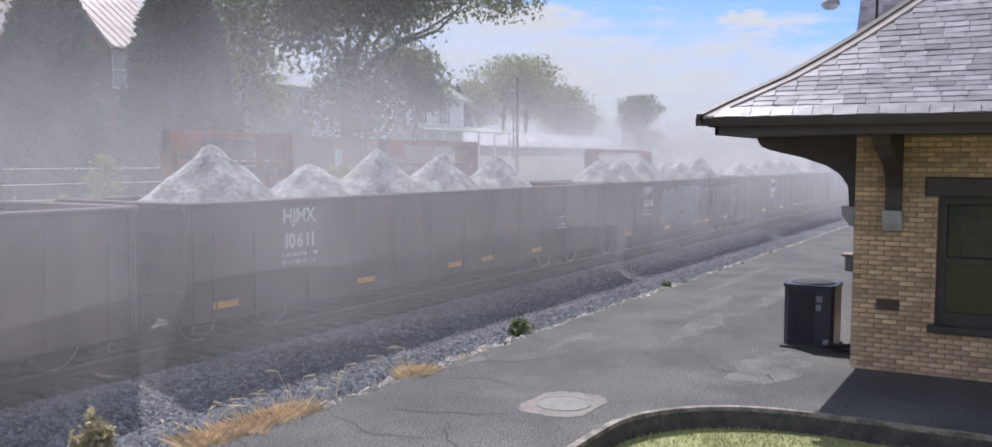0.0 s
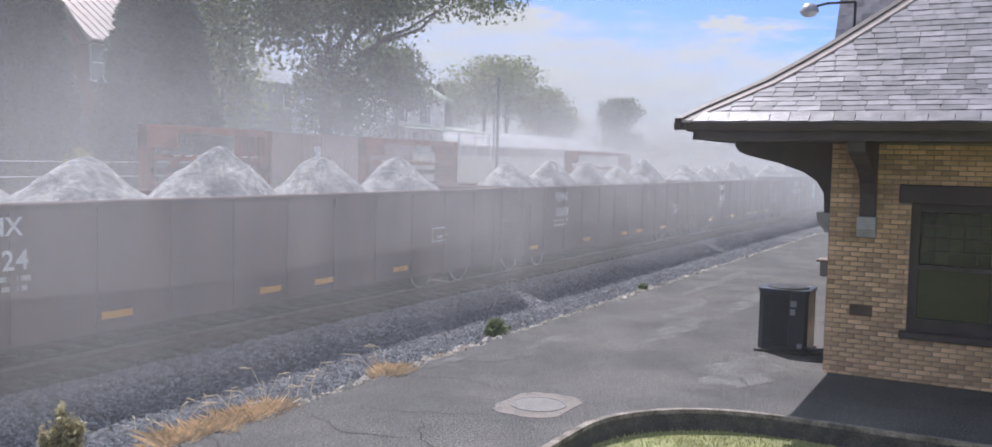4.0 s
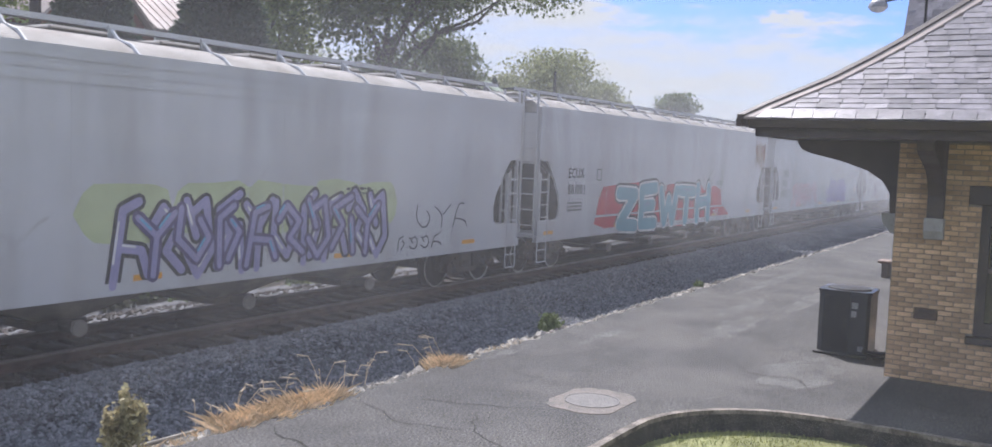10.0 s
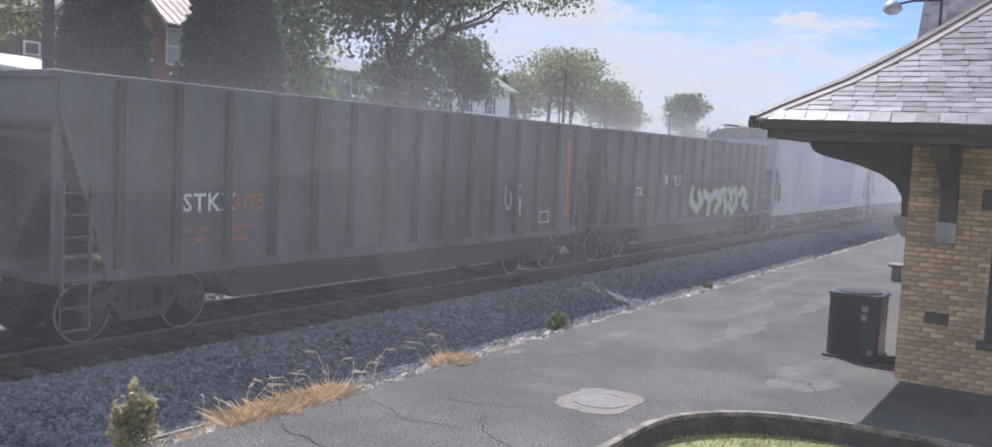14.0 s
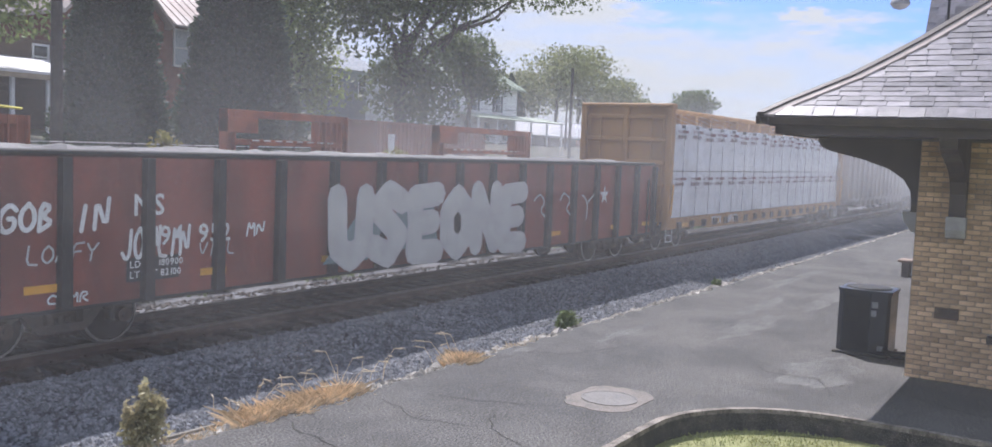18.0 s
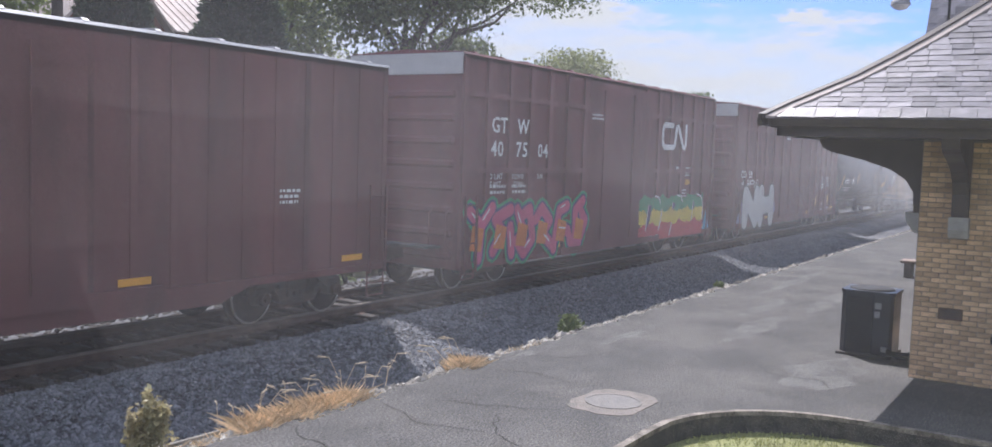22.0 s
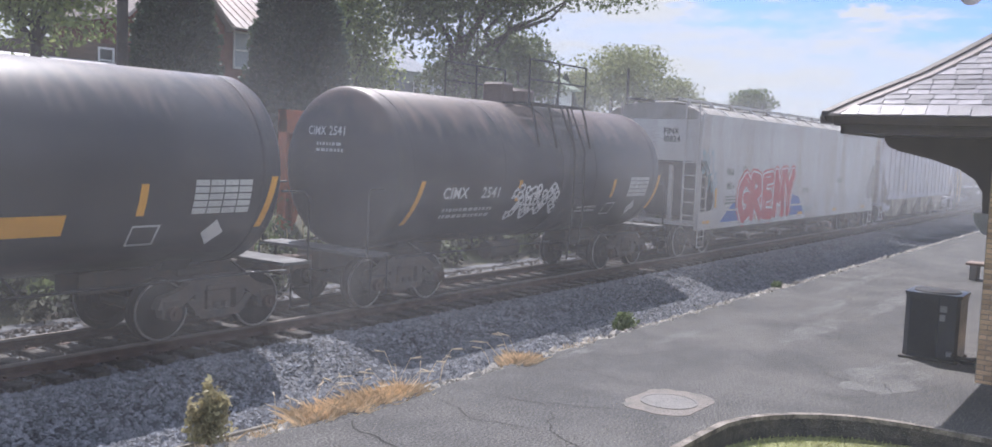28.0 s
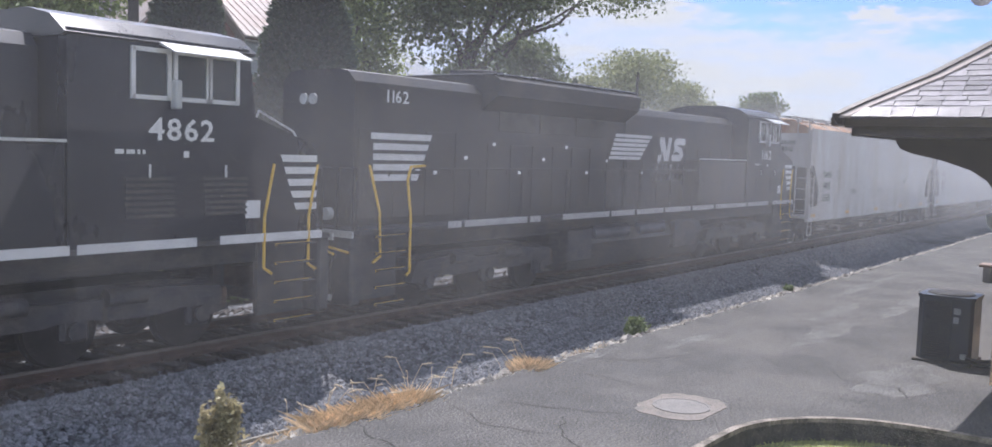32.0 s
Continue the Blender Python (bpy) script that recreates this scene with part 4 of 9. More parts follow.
part("fan_guard", Geo().lathe([(1.06, .36), (1.09, .34), (1.10, .2), (1.10, .02)], (.42, .4, 0), "z", 24), STEEL_BLACK, ac, smooth=30)
g = Geo()
for i in range(24):
    z = .1 + i * .037
    g.box(.006, .30, z, .02, .70, z + .016)
part("coil_louvre", g, STEEL_BLACK, ac)
part("corner_panel", Geo().box(-.012, .02, .06, .02, .30, 1.05, .02), AC_BLACK, ac)
part("rating_plate", Geo().box(-.018, .17, .80, -.012, .27, .9), mat("plate_grey", (0.25, 0.26, 0.27), 0.5), ac, "small grey rating plate")
part("rating_plate", Geo().box(-.018, .19, .66, -.012, .27, .76), bpy.data.materials["plate_grey"], ac)
part("service_valve", Geo().box(-.06, .05, .12, -.01, .14, .2, .01), bpy.data.materials["plate_grey"], ac)
part("refrigerant_pipe", Geo().tube([(-.03, .1, .16), (-.05, -.1, .12), (-.12, -.3, .16), (-.3, -.42, .2), (-.6, -.43, .28)], .028, 8), STEEL_BLACK, ac)
part("refrigerant_pipe", Geo().tube([(-.03, .06, .12), (-.04, -.12, .05), (-.1, -.3, .08), (-.4, -.42, .14)], .02, 8), STEEL_BLACK, ac)

# ---- bench far down the platform ----
be = thing("bench", "low concrete bench with a brown slatted seat", "bench", at=(28.4, 3.95, 0))
part("seat", Geo().box(-.3, -.7, .40, .3, .7, .48, .02), mat("bench_wood", (0.28, 0.21, 0.17), 0.8), be)
for y in (-.5, .5):
    part("leg", Geo().box(-.25, y - .1, 0, .25, y + .1, .40, .02), CONCRETE, be)

# ---- plants and odds by the asphalt's edge ----
def scatter(x0, x1, y0, y1, z=-.12):
    return lambda: (x0 + (x1 - x0) * nr.rand(), y0 + (y1 - y0) * nr.rand() ** 1.0, z)


tufts("dry_grass_clump", "straw-coloured dry grass along the asphalt", "grass", 2600, scatter(7.0, 8.9, EDGE - .02, EDGE + .33), .19, .0035, DRY, .65)
tufts("dry_grass_clump", "small straw-coloured dry grass tuft", "grass", 700, scatter(10.95, 11.45, EDGE - .05, EDGE + .25), .19, .0035, DRY, .65)
tufts("dry_grass_clump", "thin dry grass among the edge stones", "grass", 260, scatter(12.3, 13.5, EDGE, EDGE + .2), .11, .006, DRY, .5)
tufts("dry_grass_clump", "thin dry grass among the edge stones", "grass", 500, scatter(5.6, 7.0, EDGE, EDGE + .3), .12, .006, DRY, .5)


def weeds(n, x0, x1, y0, y1, h):
    for i in range(n):
        x, y = x0 + (x1 - x0) * nr.rand(), y0 + (y1 - y0) * nr.rand()
        k = h * (.6 + .6 * nr.rand())
        dx, dy = nr.randn() * .12, nr.randn() * .12
        w = thing("weed_stalk", "thin dry weed stalk with a pale seed head", "weed", "weeds by the track", at=(x, y, -.2))
        pts = [(0, 0, 0), (dx * .3, dy * .3, k * .5), (dx, dy, k), (dx * 1.9, dy * 1.9, k * 1.03)]
        part("stalk", Geo().tube(pts, .0032, 4), DRY, w)
        part("seed_head", Geo().cyl(pts[2], (dx * 2.1, dy * 2.1, k * .99), .010, 5, .003), mat("seed_head", (0.55, 0.48, 0.36), 0.9) if "seed_head" not in bpy.data.materials else bpy.data.materials["seed_head"], w)


weeds(22, 7.0, 9.6, 7.9, 8.5, .42)
weeds(5, 10.9, 11.6, 7.8, 8.4, .5)
weeds(3, 9.8, 10.6, 8.0, 8.4, .4)
rodm = mat("pale_rod", (0.36, 0.33, 0.28), 0.8, vary=0.3, scale=5, fine=40)
for k, (y0, y1) in enumerate(((7.98, 7.89), (8.12, 8.03))):
    rod = thing("metal_rod", "pale weathered rod lying by the asphalt", "rod", "rods on the stones", geo=Geo().cyl((5.3, y0 + .05, -.10), (7.5, y1, -.08), .022, 8), material=rodm)


def leaf_cloud(blobs, n, size, squash=1.0, seed=1, shell=0.55):
    """Leaf quads scattered through ellipsoids (x, y, z, rx, ry, rz, weight), thicker towards their skins."""
    r = np.random.RandomState(seed)
    wsum = sum(b[6] for b in blobs)
    v, f = [], []
    for x, y, z, rx, ry, rz, w in blobs:
        k = int(n * w / wsum)
        d = r.randn(k, 3)
        d /= np.linalg.norm(d, axis=1)[:, None]
        rad = (shell + (1 - shell) * r.rand(k)) * (1 + .22 * np.sin(d[:, 0] * 5 + seed) * np.cos(d[:, 2] * 6 + x))
        c = d * rad[:, None] * (rx, ry, rz) + (x, y, z)
        s = size * (.5 + r.rand(k))
        u = r.randn(k, 3)
        u /= np.linalg.norm(u, axis=1)[:, None]
        t = np.cross(u, r.randn(k, 3))
        t /= np.linalg.norm(t, axis=1)[:, None] + 1e-9
        a, b2 = u * s[:, None], t * (s * .55)[:, None]
        q = np.stack([c - a, c - b2, c + a, c + b2], 1).reshape(-1, 3)
        base = len(v)
        v += q.tolist()
        f += [(base + 4 * i, base + 4 * i + 1, base + 4 * i + 2, base + 4 * i + 3) for i in range(k)]
    return Geo().add(v, f)


def foliage(name, rgb, tint, spread=0.35):
    m = mat(name, rgb, 0.6, vary=0.3, scale=1.5, fine=20, tint=tint, spread=spread, island=True)
    nt = m.node_tree
    bs = nt.nodes["Principled BSDF"]
    tr = nt.nodes.new("ShaderNodeBsdfTranslucent")
    mx = nt.nodes.new("ShaderNodeMixShader")
    mx.inputs[0].default_value = 0.4
    nt.links.new(bs.inputs["Base Color"].links[0].from_socket, tr.inputs["Color"])
    nt.links.new(bs.outputs[0], mx.inputs[1])
    nt.links.new(tr.outputs[0], mx.inputs[2])
    nt.links.new(mx.outputs[0], nt.nodes["Material Output"].inputs["Surface"])
    return m


L_BUSH = foliage("bush_leaf", (0.37, 0.35, 0.19), (0.46, 0.38, 0.24))
L_SHRUB = foliage("shrub_leaf", (0.115, 0.155, 0.065), (0.17, 0.20, 0.09))
BARK = mat("bark", (0.075, 0.06, 0.05), 0.9, vary=0.4, scale=3, fine=30, bump=0.6)
b = thing("juniper_bush", "small grey-green juniper bush among the stones", "bush", at=(6.0, 8.02, -.2))
part("stem", Geo().cyl((0, 0, 0), (0, 0, .5), .02, 6, .006), BARK, b)
part("foliage", leaf_cloud([(0, 0, .25, .26, .26, .25, 3), (.02, 0, .48, .17, .17, .25, 2), (-.12, .05, .38, .12, .12, .2, 1), (.12, -.05, .5, .1, .1, .2, 1), (0, 0, .68, .05, .05, .15, .4), (-.2, 0, .5, .04, .04, .16, .25), (.2, .05, .42, .04, .04, .18, .3), (-.08, -.1, .62, .03, .03, .14, .2)], 2300, .030, seed=3, shell=.05), L_BUSH, b)
b = thing("shrub", "small round green shrub among the stones", "shrub", at=(14.86, 7.95, -.15))
part("stem", Geo().cyl((0, 0, 0), (0, 0, .2), .02, 6, .008), BARK, b)
part("foliage", leaf_cloud([(0, 0, .2, .25, .22, .2, 2), (.12, .05, .24, .14, .14, .15, 1)], 900, .04, seed=5, shell=.3), L_SHRUB, b)
b = thing("shrub", "tiny dusty green shrub further along the stones", "shrub", at=(22.6, 7.9, -.15))
part("foliage", leaf_cloud([(0, 0, .12, .15, .15, .12, 2)], 250, .035, seed=6, shell=.3), L_SHRUB, b)

# ---- bricks and slates, piece by piece ----
course, blen = .0728, .215
fine, rest = [], Geo()
unit = Geo().box(0, -.1015, 0, .022, .1015, .060, .004)
brick_mesh = unit.mesh("brick", BRICK)
count = 0
for r in range(48):
    z = -.02 + r * course
    if z > 3.45:
        break
    y = WY - .004
    first = True
    gap = (-.055, 1.125) if .62 < z < 2.60 else (-.225, 1.295) if 2.58 < z < 2.88 else None
    if .62 < z < .735:
        gap = (-.155, 1.215)
    while y > -2.3:
        w = (.0535 * 2 if (r % 2 and first) else blen)
        first = False
        a, b = y - w + .006, y - .006
        y -= w
        dx = rnd.uniform(-.003, .003)
        ends = [(a, b)] if gap is None or b < gap[0] or a > gap[1] else [(a, min(b, gap[0])), (max(a, gap[1]), b)]
        for a, b in ends:
            if b - a < .03:
                continue
            if z < 2.05 and b > -.1 and count < 300 and b - a > .2:
                part("brick", brick_mesh, None, wall, at=(WX - .005 + dx, (a + b) / 2, z))
                count += 1
            else:
                rest.box(WX - .005 + dx, a, z, WX + .02, b, z + .060, .004)
part("bricks", rest, BRICK_FAR, wall)["kind"] = "stuff"
rest = Geo()
count = 0
arc = [(0.0, 0.02)]
s = .02
rowpos = []
while s < 4.9:
    z0 = roof_z(s)
    g1 = (roof_z(s + .01) - z0) / .01
    rowpos.append((s, z0, g1))
    s += .142 / math.sqrt(1 + g1 * g1)
for k, (s, z0, g1) in enumerate(rowpos):
    le = .205
    c, e = 1 / math.sqrt(1 + g1 * g1), g1 / math.sqrt(1 + g1 * g1)
    y = EY - s - .13 - (.14 if k % 2 else 0)
    while y > -6.0:
        w = rnd.uniform(.26, .33)
        t0 = rnd.uniform(.009, .016)
        skew = rnd.uniform(-.006, .006)
        # lower edge thick and proud, upper end tucked under the next course
        p0 = (EX + s - e * t0, z0 + c * t0)
        p1 = (EX + s + c * le, z0 + e * le + .002)
        q0 = (EX + s, z0)
        ya, yb = y - .005, y - w + .005
        geo = Geo().add([(p0[0], ya, p0[1] + skew), (p0[0], yb, p0[1] - skew), (p1[0], yb, p1[1]), (p1[0], ya, p1[1]), (q0[0], ya, q0[1] - .004), (q0[0], yb, q0[1] - .004), (p1[0], yb, p1[1] - .01), (p1[0], ya, p1[1] - .01)],
                        [(0, 1, 2, 3), (0, 4, 5, 1), (1, 5, 6, 2), (3, 7, 4, 0), (4, 7, 6, 5)])
        if k < 30 and y > 1.0 and count < 300:
            part("slate", geo, SLATE, roof)
            count += 1
        else:
            rest.add(geo.v, geo.f)
        y -= w
part("slates", rest, SLATE_FAR, roof)["kind"] = "stuff"

# ---- behind the track ----
L_DARK = foliage("conifer_needles", (0.040, 0.066, 0.040), (0.062, 0.088, 0.048), 0.25)
L_OAK = foliage("broad_leaf_dark", (0.085, 0.118, 0.05), (0.15, 0.185, 0.075))
L_FRESH = foliage("broad_leaf_light", (0.19, 0.25, 0.075), (0.31, 0.36, 0.13))
L_FAR = foliage("far_leaf", (0.20, 0.23, 0.11), (0.30, 0.31, 0.16))
L_GOLD = foliage("goldenrod", (0.17, 0.17, 0.045), (0.26, 0.23, 0.06))


def limb(geo, p, q, r0, r1, seed, bend=.12):
    r = random.Random(seed)
    p, q = Vector(p), Vector(q)
    n = 5
    last, lr = p, r0
    for i in range(1, n + 1):
        w = p.lerp(q, i / n)
        if i < n:
            w += Vector((r.uniform(-1, 1), r.uniform(-1, 1), r.uniform(-.5, 1))) * bend * (q - p).length * .4
        rr = r0 + (r1 - r0) * i / n
        geo.cyl(last, w, lr, 8, rr, False)
        last, lr = w, rr


def broad_tree(label, x, y, h0, blobs, n, leaf, m, trunk=.35, seed=1, limbs=7):
    z = land(x, y)
    t = thing("tree", label, "tree", "trees behind the track", at=(x, y, z - .1))
    g = Geo()
    limb(g, (0, 0, 0), (.1, 0, h0), trunk, trunk * .7, seed, .05)
    r = random.Random(seed)
    for i in range(limbs):
        b = blobs[i % len(blobs)]
        limb(g, (.1, 0, h0 * r.uniform(.7, 1)), (b[0] * .8, b[1] * .8, b[2] - z * 0), trunk * .45, .03, seed + i + 1)
    part("trunk", g, BARK, t, smooth=50)
    part("crown", leaf_cloud(blobs, n, leaf, seed=seed, shell=.25), m, t)
    return t


def conifer(label, x, y, h, r, seed, m=None, taper=.8):
    z = land(x, y)
    t = thing("conifer", label, "tree", "conifers behind the track", at=(x, y, z - .1))
    part("trunk", Geo().cyl((0, 0, 0), (0, 0, h * .97), .16, 8, .03), BARK, t)
    rs = np.random.RandomState(seed)
    n = 30000
    q = rs.rand(n) ** .8
    a = rs.rand(n) * 6.283
    lump = 1 + .06 * np.sin(a * 9 + q * 31) + .06 * np.sin(a * 4 - q * 47) + .05 * np.sin(a * 2 + q * 19)
    prof = (1 - taper * q) * np.minimum(1, (1 - q) * 4.0) ** .6
    rad = r * prof * lump * (.80 + .24 * rs.rand(n))
    c = np.stack([rad * np.cos(a), rad * np.sin(a), .25 + q * (h - .25)], 1)
    s = h * .0085 * (.6 + rs.rand(n))
    u = np.stack([np.cos(a) * .8 + rs.randn(n) * .4, np.sin(a) * .8 + rs.randn(n) * .4, .35 + rs.randn(n) * .4], 1)
    u /= np.linalg.norm(u, axis=1)[:, None]
    w = np.cross(u, rs.randn(n, 3))
    w /= np.linalg.norm(w, axis=1)[:, None]
    v = np.stack([c - u * s[:, None], c - w * (s * .5)[:, None], c + u * (s * 1.2)[:, None], c + w * (s * .5)[:, None]], 1).reshape(-1, 3)
    part("crown", Geo().add(v.tolist(), [(4 * i, 4 * i + 1, 4 * i + 2, 4 * i + 3) for i in range(n)]), m or L_DARK, t)
    part("inner_crown", Geo().lathe([(.3, r * .76), (h * .3, r * .76 * (1 - .3 * taper)), (h * .72, r * .74 * (1 - .72 * taper)), (h * .9, r * .35 * (1 - .9 * taper)), (h * .96, .02)], (0, 0, 0), "z", 14), L_DARK, t)
    return t


conifer("tall dense dark green arborvitae", 20.0, 28.6, 10.6, 2.1, 1, taper=.86)
conifer("tall dense dark green arborvitae, the broader of two", 24.6, 27.5, 11.4, 2.75, 2, taper=.92)
broad_tree("large dark broad-leaved tree with spreading branches", 42.3, 34.0, 6.0,
           [(.5, 0, 12.0, 6.0, 5, 4.5, 5), (-3.2, 0, 9.0, 3.2, 3.5, 3.0, 2.4), (4.5, 0, 11.0, 4.5, 4, 3.4, 3), (10.5, -.5, 12.5, 5.5, 4, 2.6, 1.3), (16.5, -1, 12.3, 4.5, 3, 1.7, .55), (1.0, 0, 4.2, 3.4, 3, 3.6, 2.2), (8.5, -.5, 15.5, 6, 4, 3, 1.2)],
           32000, .15, L_OAK, .42, 11, 12)
broad_tree("slender dark tree beside the white house", 55.0, 38.0, 4.0, [(0, 0, 6.4, 3.2, 2.5, 2.2, 2), (1.6, 0, 5.0, 2.4, 2, 1.4, 1), (-2.0, 0, 7.4, 2.2, 2, 1.5, 1)], 7000, .14, L_OAK, .2, 12)
broad_tree("sunlit green tree behind the conifers", 39.6, 39.5, 4.0, [(0, 0, 7, 3.0, 3, 4.2, 3), (-1, 0, 10.5, 3, 3, 3, 2), (1.5, 0, 3.5, 2.2, 2, 2.6, 1)], 11000, .14, L_FRESH, .25, 13)
broad_tree("sunlit green tree at the house's corner", 21.5, 41.0, 5.0, [(0, 0, 6.5, 4.2, 3.5, 3, 3), (-4, 0, 7.5, 4, 3, 3.4, 2.4), (3, 0, 8.5, 3, 3, 2, 1.4)], 15000, .14, L_FRESH, .3, 14)
broad_tree("sunlit green tree beside the house", 12.5, 42.0, 4.5, [(0, 0, 6.0, 5, 4, 4, 3)], 9000, .14, L_FRESH, .3, 15)
broad_tree("broad tree behind the brick house", 30.5, 60.0, 6.0, [(0, 0, 11, 7, 5, 4.5, 3)], 4000, .3, L_FRESH, .35, 16)
for i, (x, y, h, r, k) in enumerate(((190, 118, 13, 9, 1), (206, 116, 19, 12, 2), (222, 118, 20, 12, 2), (238, 116, 15, 10, 1.4), (252, 118, 12, 9, 1))):
    broad_tree("far sunlit broad-leaved tree", x, y, h * .45, [(0, 0, h * .85, r, r, h * .42, 3), (r * .4, 0, h * 1.12, r * .6, r * .6, h * .25, 1.2)], 5200, .42, L_FAR, .5, 20 + i)
conifer("far dark pointed conifer", 172, 108, 15, 4.6, 9)
broad_tree("round-headed tree by itself", 155, 60, 4.0, [(0, 0, 8.4, 4.3, 4.0, 2.7, 3), (-2.6, 0, 6.0, 3, 3, 2.0, 1), (8, 2, 3.5, 4.5, 4, 2.4, 1)], 4200, .32, L_OAK, .35, 31)
rs = np.random.RandomState(8)
blobs = [(260 + 420 * q + rs.rand() * 30, 35 + 150 * q + rs.rand() * 60, 3.5 + 3 * rs.rand(), 14, 12, 5 + 3 * rs.rand(), 1) for q in rs.rand(60)]
thing("far_woods", "low hazy line of distant trees", "woods", kind="stuff", geo=leaf_cloud(blobs, 9000, 1.1, seed=4, shell=.4), material=L_FAR)
# weeds and shrubs on the bank
blobs = []
for i in range(230):
    x, y = -6 + 62 * rs.rand(), 16.7 + 4.6 * rs.rand()
    h = .35 + .75 * rs.rand()
    blobs.append((x, y, land(x, y) + h * .45, .7, .6, h * .6, 1))
thing("bank_weeds", "rough green weeds on the bank behind the track", "weeds", kind="stuff", geo=leaf_cloud(blobs, 24000, .085, seed=6, shell=.1), material=L_SHRUB)
# dense dark brush along the foot of the bank, added for the shade seen beneath the cars
BRUSH = mat("brush_leaf", (0.042, 0.052, 0.028), 0.85, vary=0.4, scale=2, fine=20, tint=(0.06, 0.06, 0.035), spread=0.35, island=True)
blobs = []
for i in range(170):
    x, y = -8 + 98 * i / 170 + rs.rand(), 16.75 + 1.3 * rs.rand()
    h = .55 + .5 * rs.rand()
    blobs.append((x, y, land(x, y) + h * .45, .55, .45, h * .6, 1))
thing("bank_brush", "dense dark brush added to darken the foot of the bank", "brush", kind="stuff", geo=leaf_cloud(blobs, 30000, .075, seed=16, shell=.2), material=BRUSH)
blobs = []
for x, y, h in ((14.2, 19.6, 1.2), (15.6, 20.2, 1.35), (16.3, 21.2, 1.5), (24.5, 20.6, 1.3), (22.3, 20.8, 1.2), (26.0, 21.4, 1.2), (33, 20.5, .9), (12.2, 20.5, 1.0)):
    blobs += [(x + rs.randn() * .3, y, land(x, y) + h * q, .45, .4, .3, 1) for q in (.4, .75, 1.0)]
thing("goldenrod", "yellow-green goldenrod plants on the bank", "weeds", kind="stuff", geo=leaf_cloud(blobs, 5200, .07, seed=7, shell=.1), material=L_GOLD)
tufts("bank_dry_grass", "dry grass stems on the bank", "grass", 1300, lambda: ((lambda a, b: (a, b, land(a, b)))(-4 + 40 * nr.rand(), 18.6 + 3.4 * nr.rand())), .6, .012, DRY, .25)

# ---- rust-orange steel racks ----
RACK = mat("rack_orange", (0.36, 0.115, 0.055), 0.8, vary=0.3, scale=2, fine=30, tint=(0.22, 0.08, 0.05))
# darker copy of the rack's orange, for the shade on its lower beams
RACK_SHADE = mat("rack_shadow", (0.12, 0.05, 0.04), 0.85, vary=0.3, scale=2, fine=30)
PALE_PAINT = paint("pale_mark", (0.55, 0.52, 0.48))


def rack(x0, x1, y, top):
    z = land((x0 + x1) / 2, y) - .2
    r = thing("steel_rack", "rust-orange steel storage rack on the bank", "rack", "steel racks", at=(x0, y, 0))
    w = x1 - x0
    for x in (.25, w - 1.1, w - .62, w - .16):
        p = part("post", Geo().box(x - .15, -.16, z, x - .11, .16, top).box(x + .11, -.16, z, x + .15, .16, top).box(x - .11, -.02, z, x + .11, .02, top), RACK, r, "rust-orange steel post")
    part("top_beam", Geo().box(.1, -.14, top - .2, w - .3, .14, top, .01), RACK, r)
    part("corner_block", Geo().box(.1, -.2, top - .62, 1.15, .2, top - .2, .02), RACK, r)
    for k, zz in enumerate((top - .78, top - 1.12, top - 1.55)):
        part("cross_beam", Geo().box(.35, -.12, zz - .16, w - .2, .12, zz, .01), RACK if k == 0 else RACK_SHADE, r)
        if k == 0:
            for i in range(int((w - 1.4) / .42)):
                part("paint_mark", Geo().box(1.0 + i * .42, -.135, zz - .05, 1.25 + i * .42, -.125, zz - .01), PALE_PAINT, r)
    part("brace", Geo().prism([(.4, z), (.62, z), (1.5, top - .8), (1.28, top - .8)], "y", .1, .2), RACK, r)


rack(16.9, 21.7, 19.6, 3.86)
rack(26.3, 32.6, 19.6, 3.82)
rack(44.0, 53.0, 19.8, 3.7)
rack(7.0, 11.6, 19.6, 3.4)
slab = thing("concrete_slab", "pinkish concrete slab on the bank", "slab", geo=Geo().box(11.9, 18.2, .2, 15.0, 20.0, 1.0, .03), material=mat("pink_concrete", (0.36, 0.27, 0.24), 0.9, vary=0.2, scale=3, fine=40))

# ---- buildings ----
H_BRICK = mat("house_brick", (0.17, 0.075, 0.05), 0.9, vary=0.25, scale=3, fine=40)
H_BROWN = mat("house_brown_boards", (0.11, 0.078, 0.06), 0.85, vary=0.2, scale=1, fine=30, streak=6.0)
H_WHITE = mat("white_boards", (0.68, 0.69, 0.70), 0.7, vary=0.08, scale=1, fine=30, streak=6.0)
H_TIN = mat("tin_roof", (0.42, 0.37, 0.34), 0.5, 0.2, vary=0.2, scale=0.8, fine=20, tint=(0.34, 0.27, 0.24))
H_GREEN = mat("green_roof", (0.34, 0.40, 0.30), 0.7, vary=0.15, scale=0.8, fine=20)
H_PALE = mat("pale_roof", (0.66, 0.65, 0.66), 0.5, vary=0.1, scale=0.6, fine=20)
H_BLUE = mat("blue_grey_boards", (0.17, 0.19, 0.21), 0.8, vary=0.15, scale=1, fine=30)
H_SHED = mat("red_shed", (0.30, 0.085, 0.05), 0.8, vary=0.25, scale=1.5, fine=30, streak=0.3)


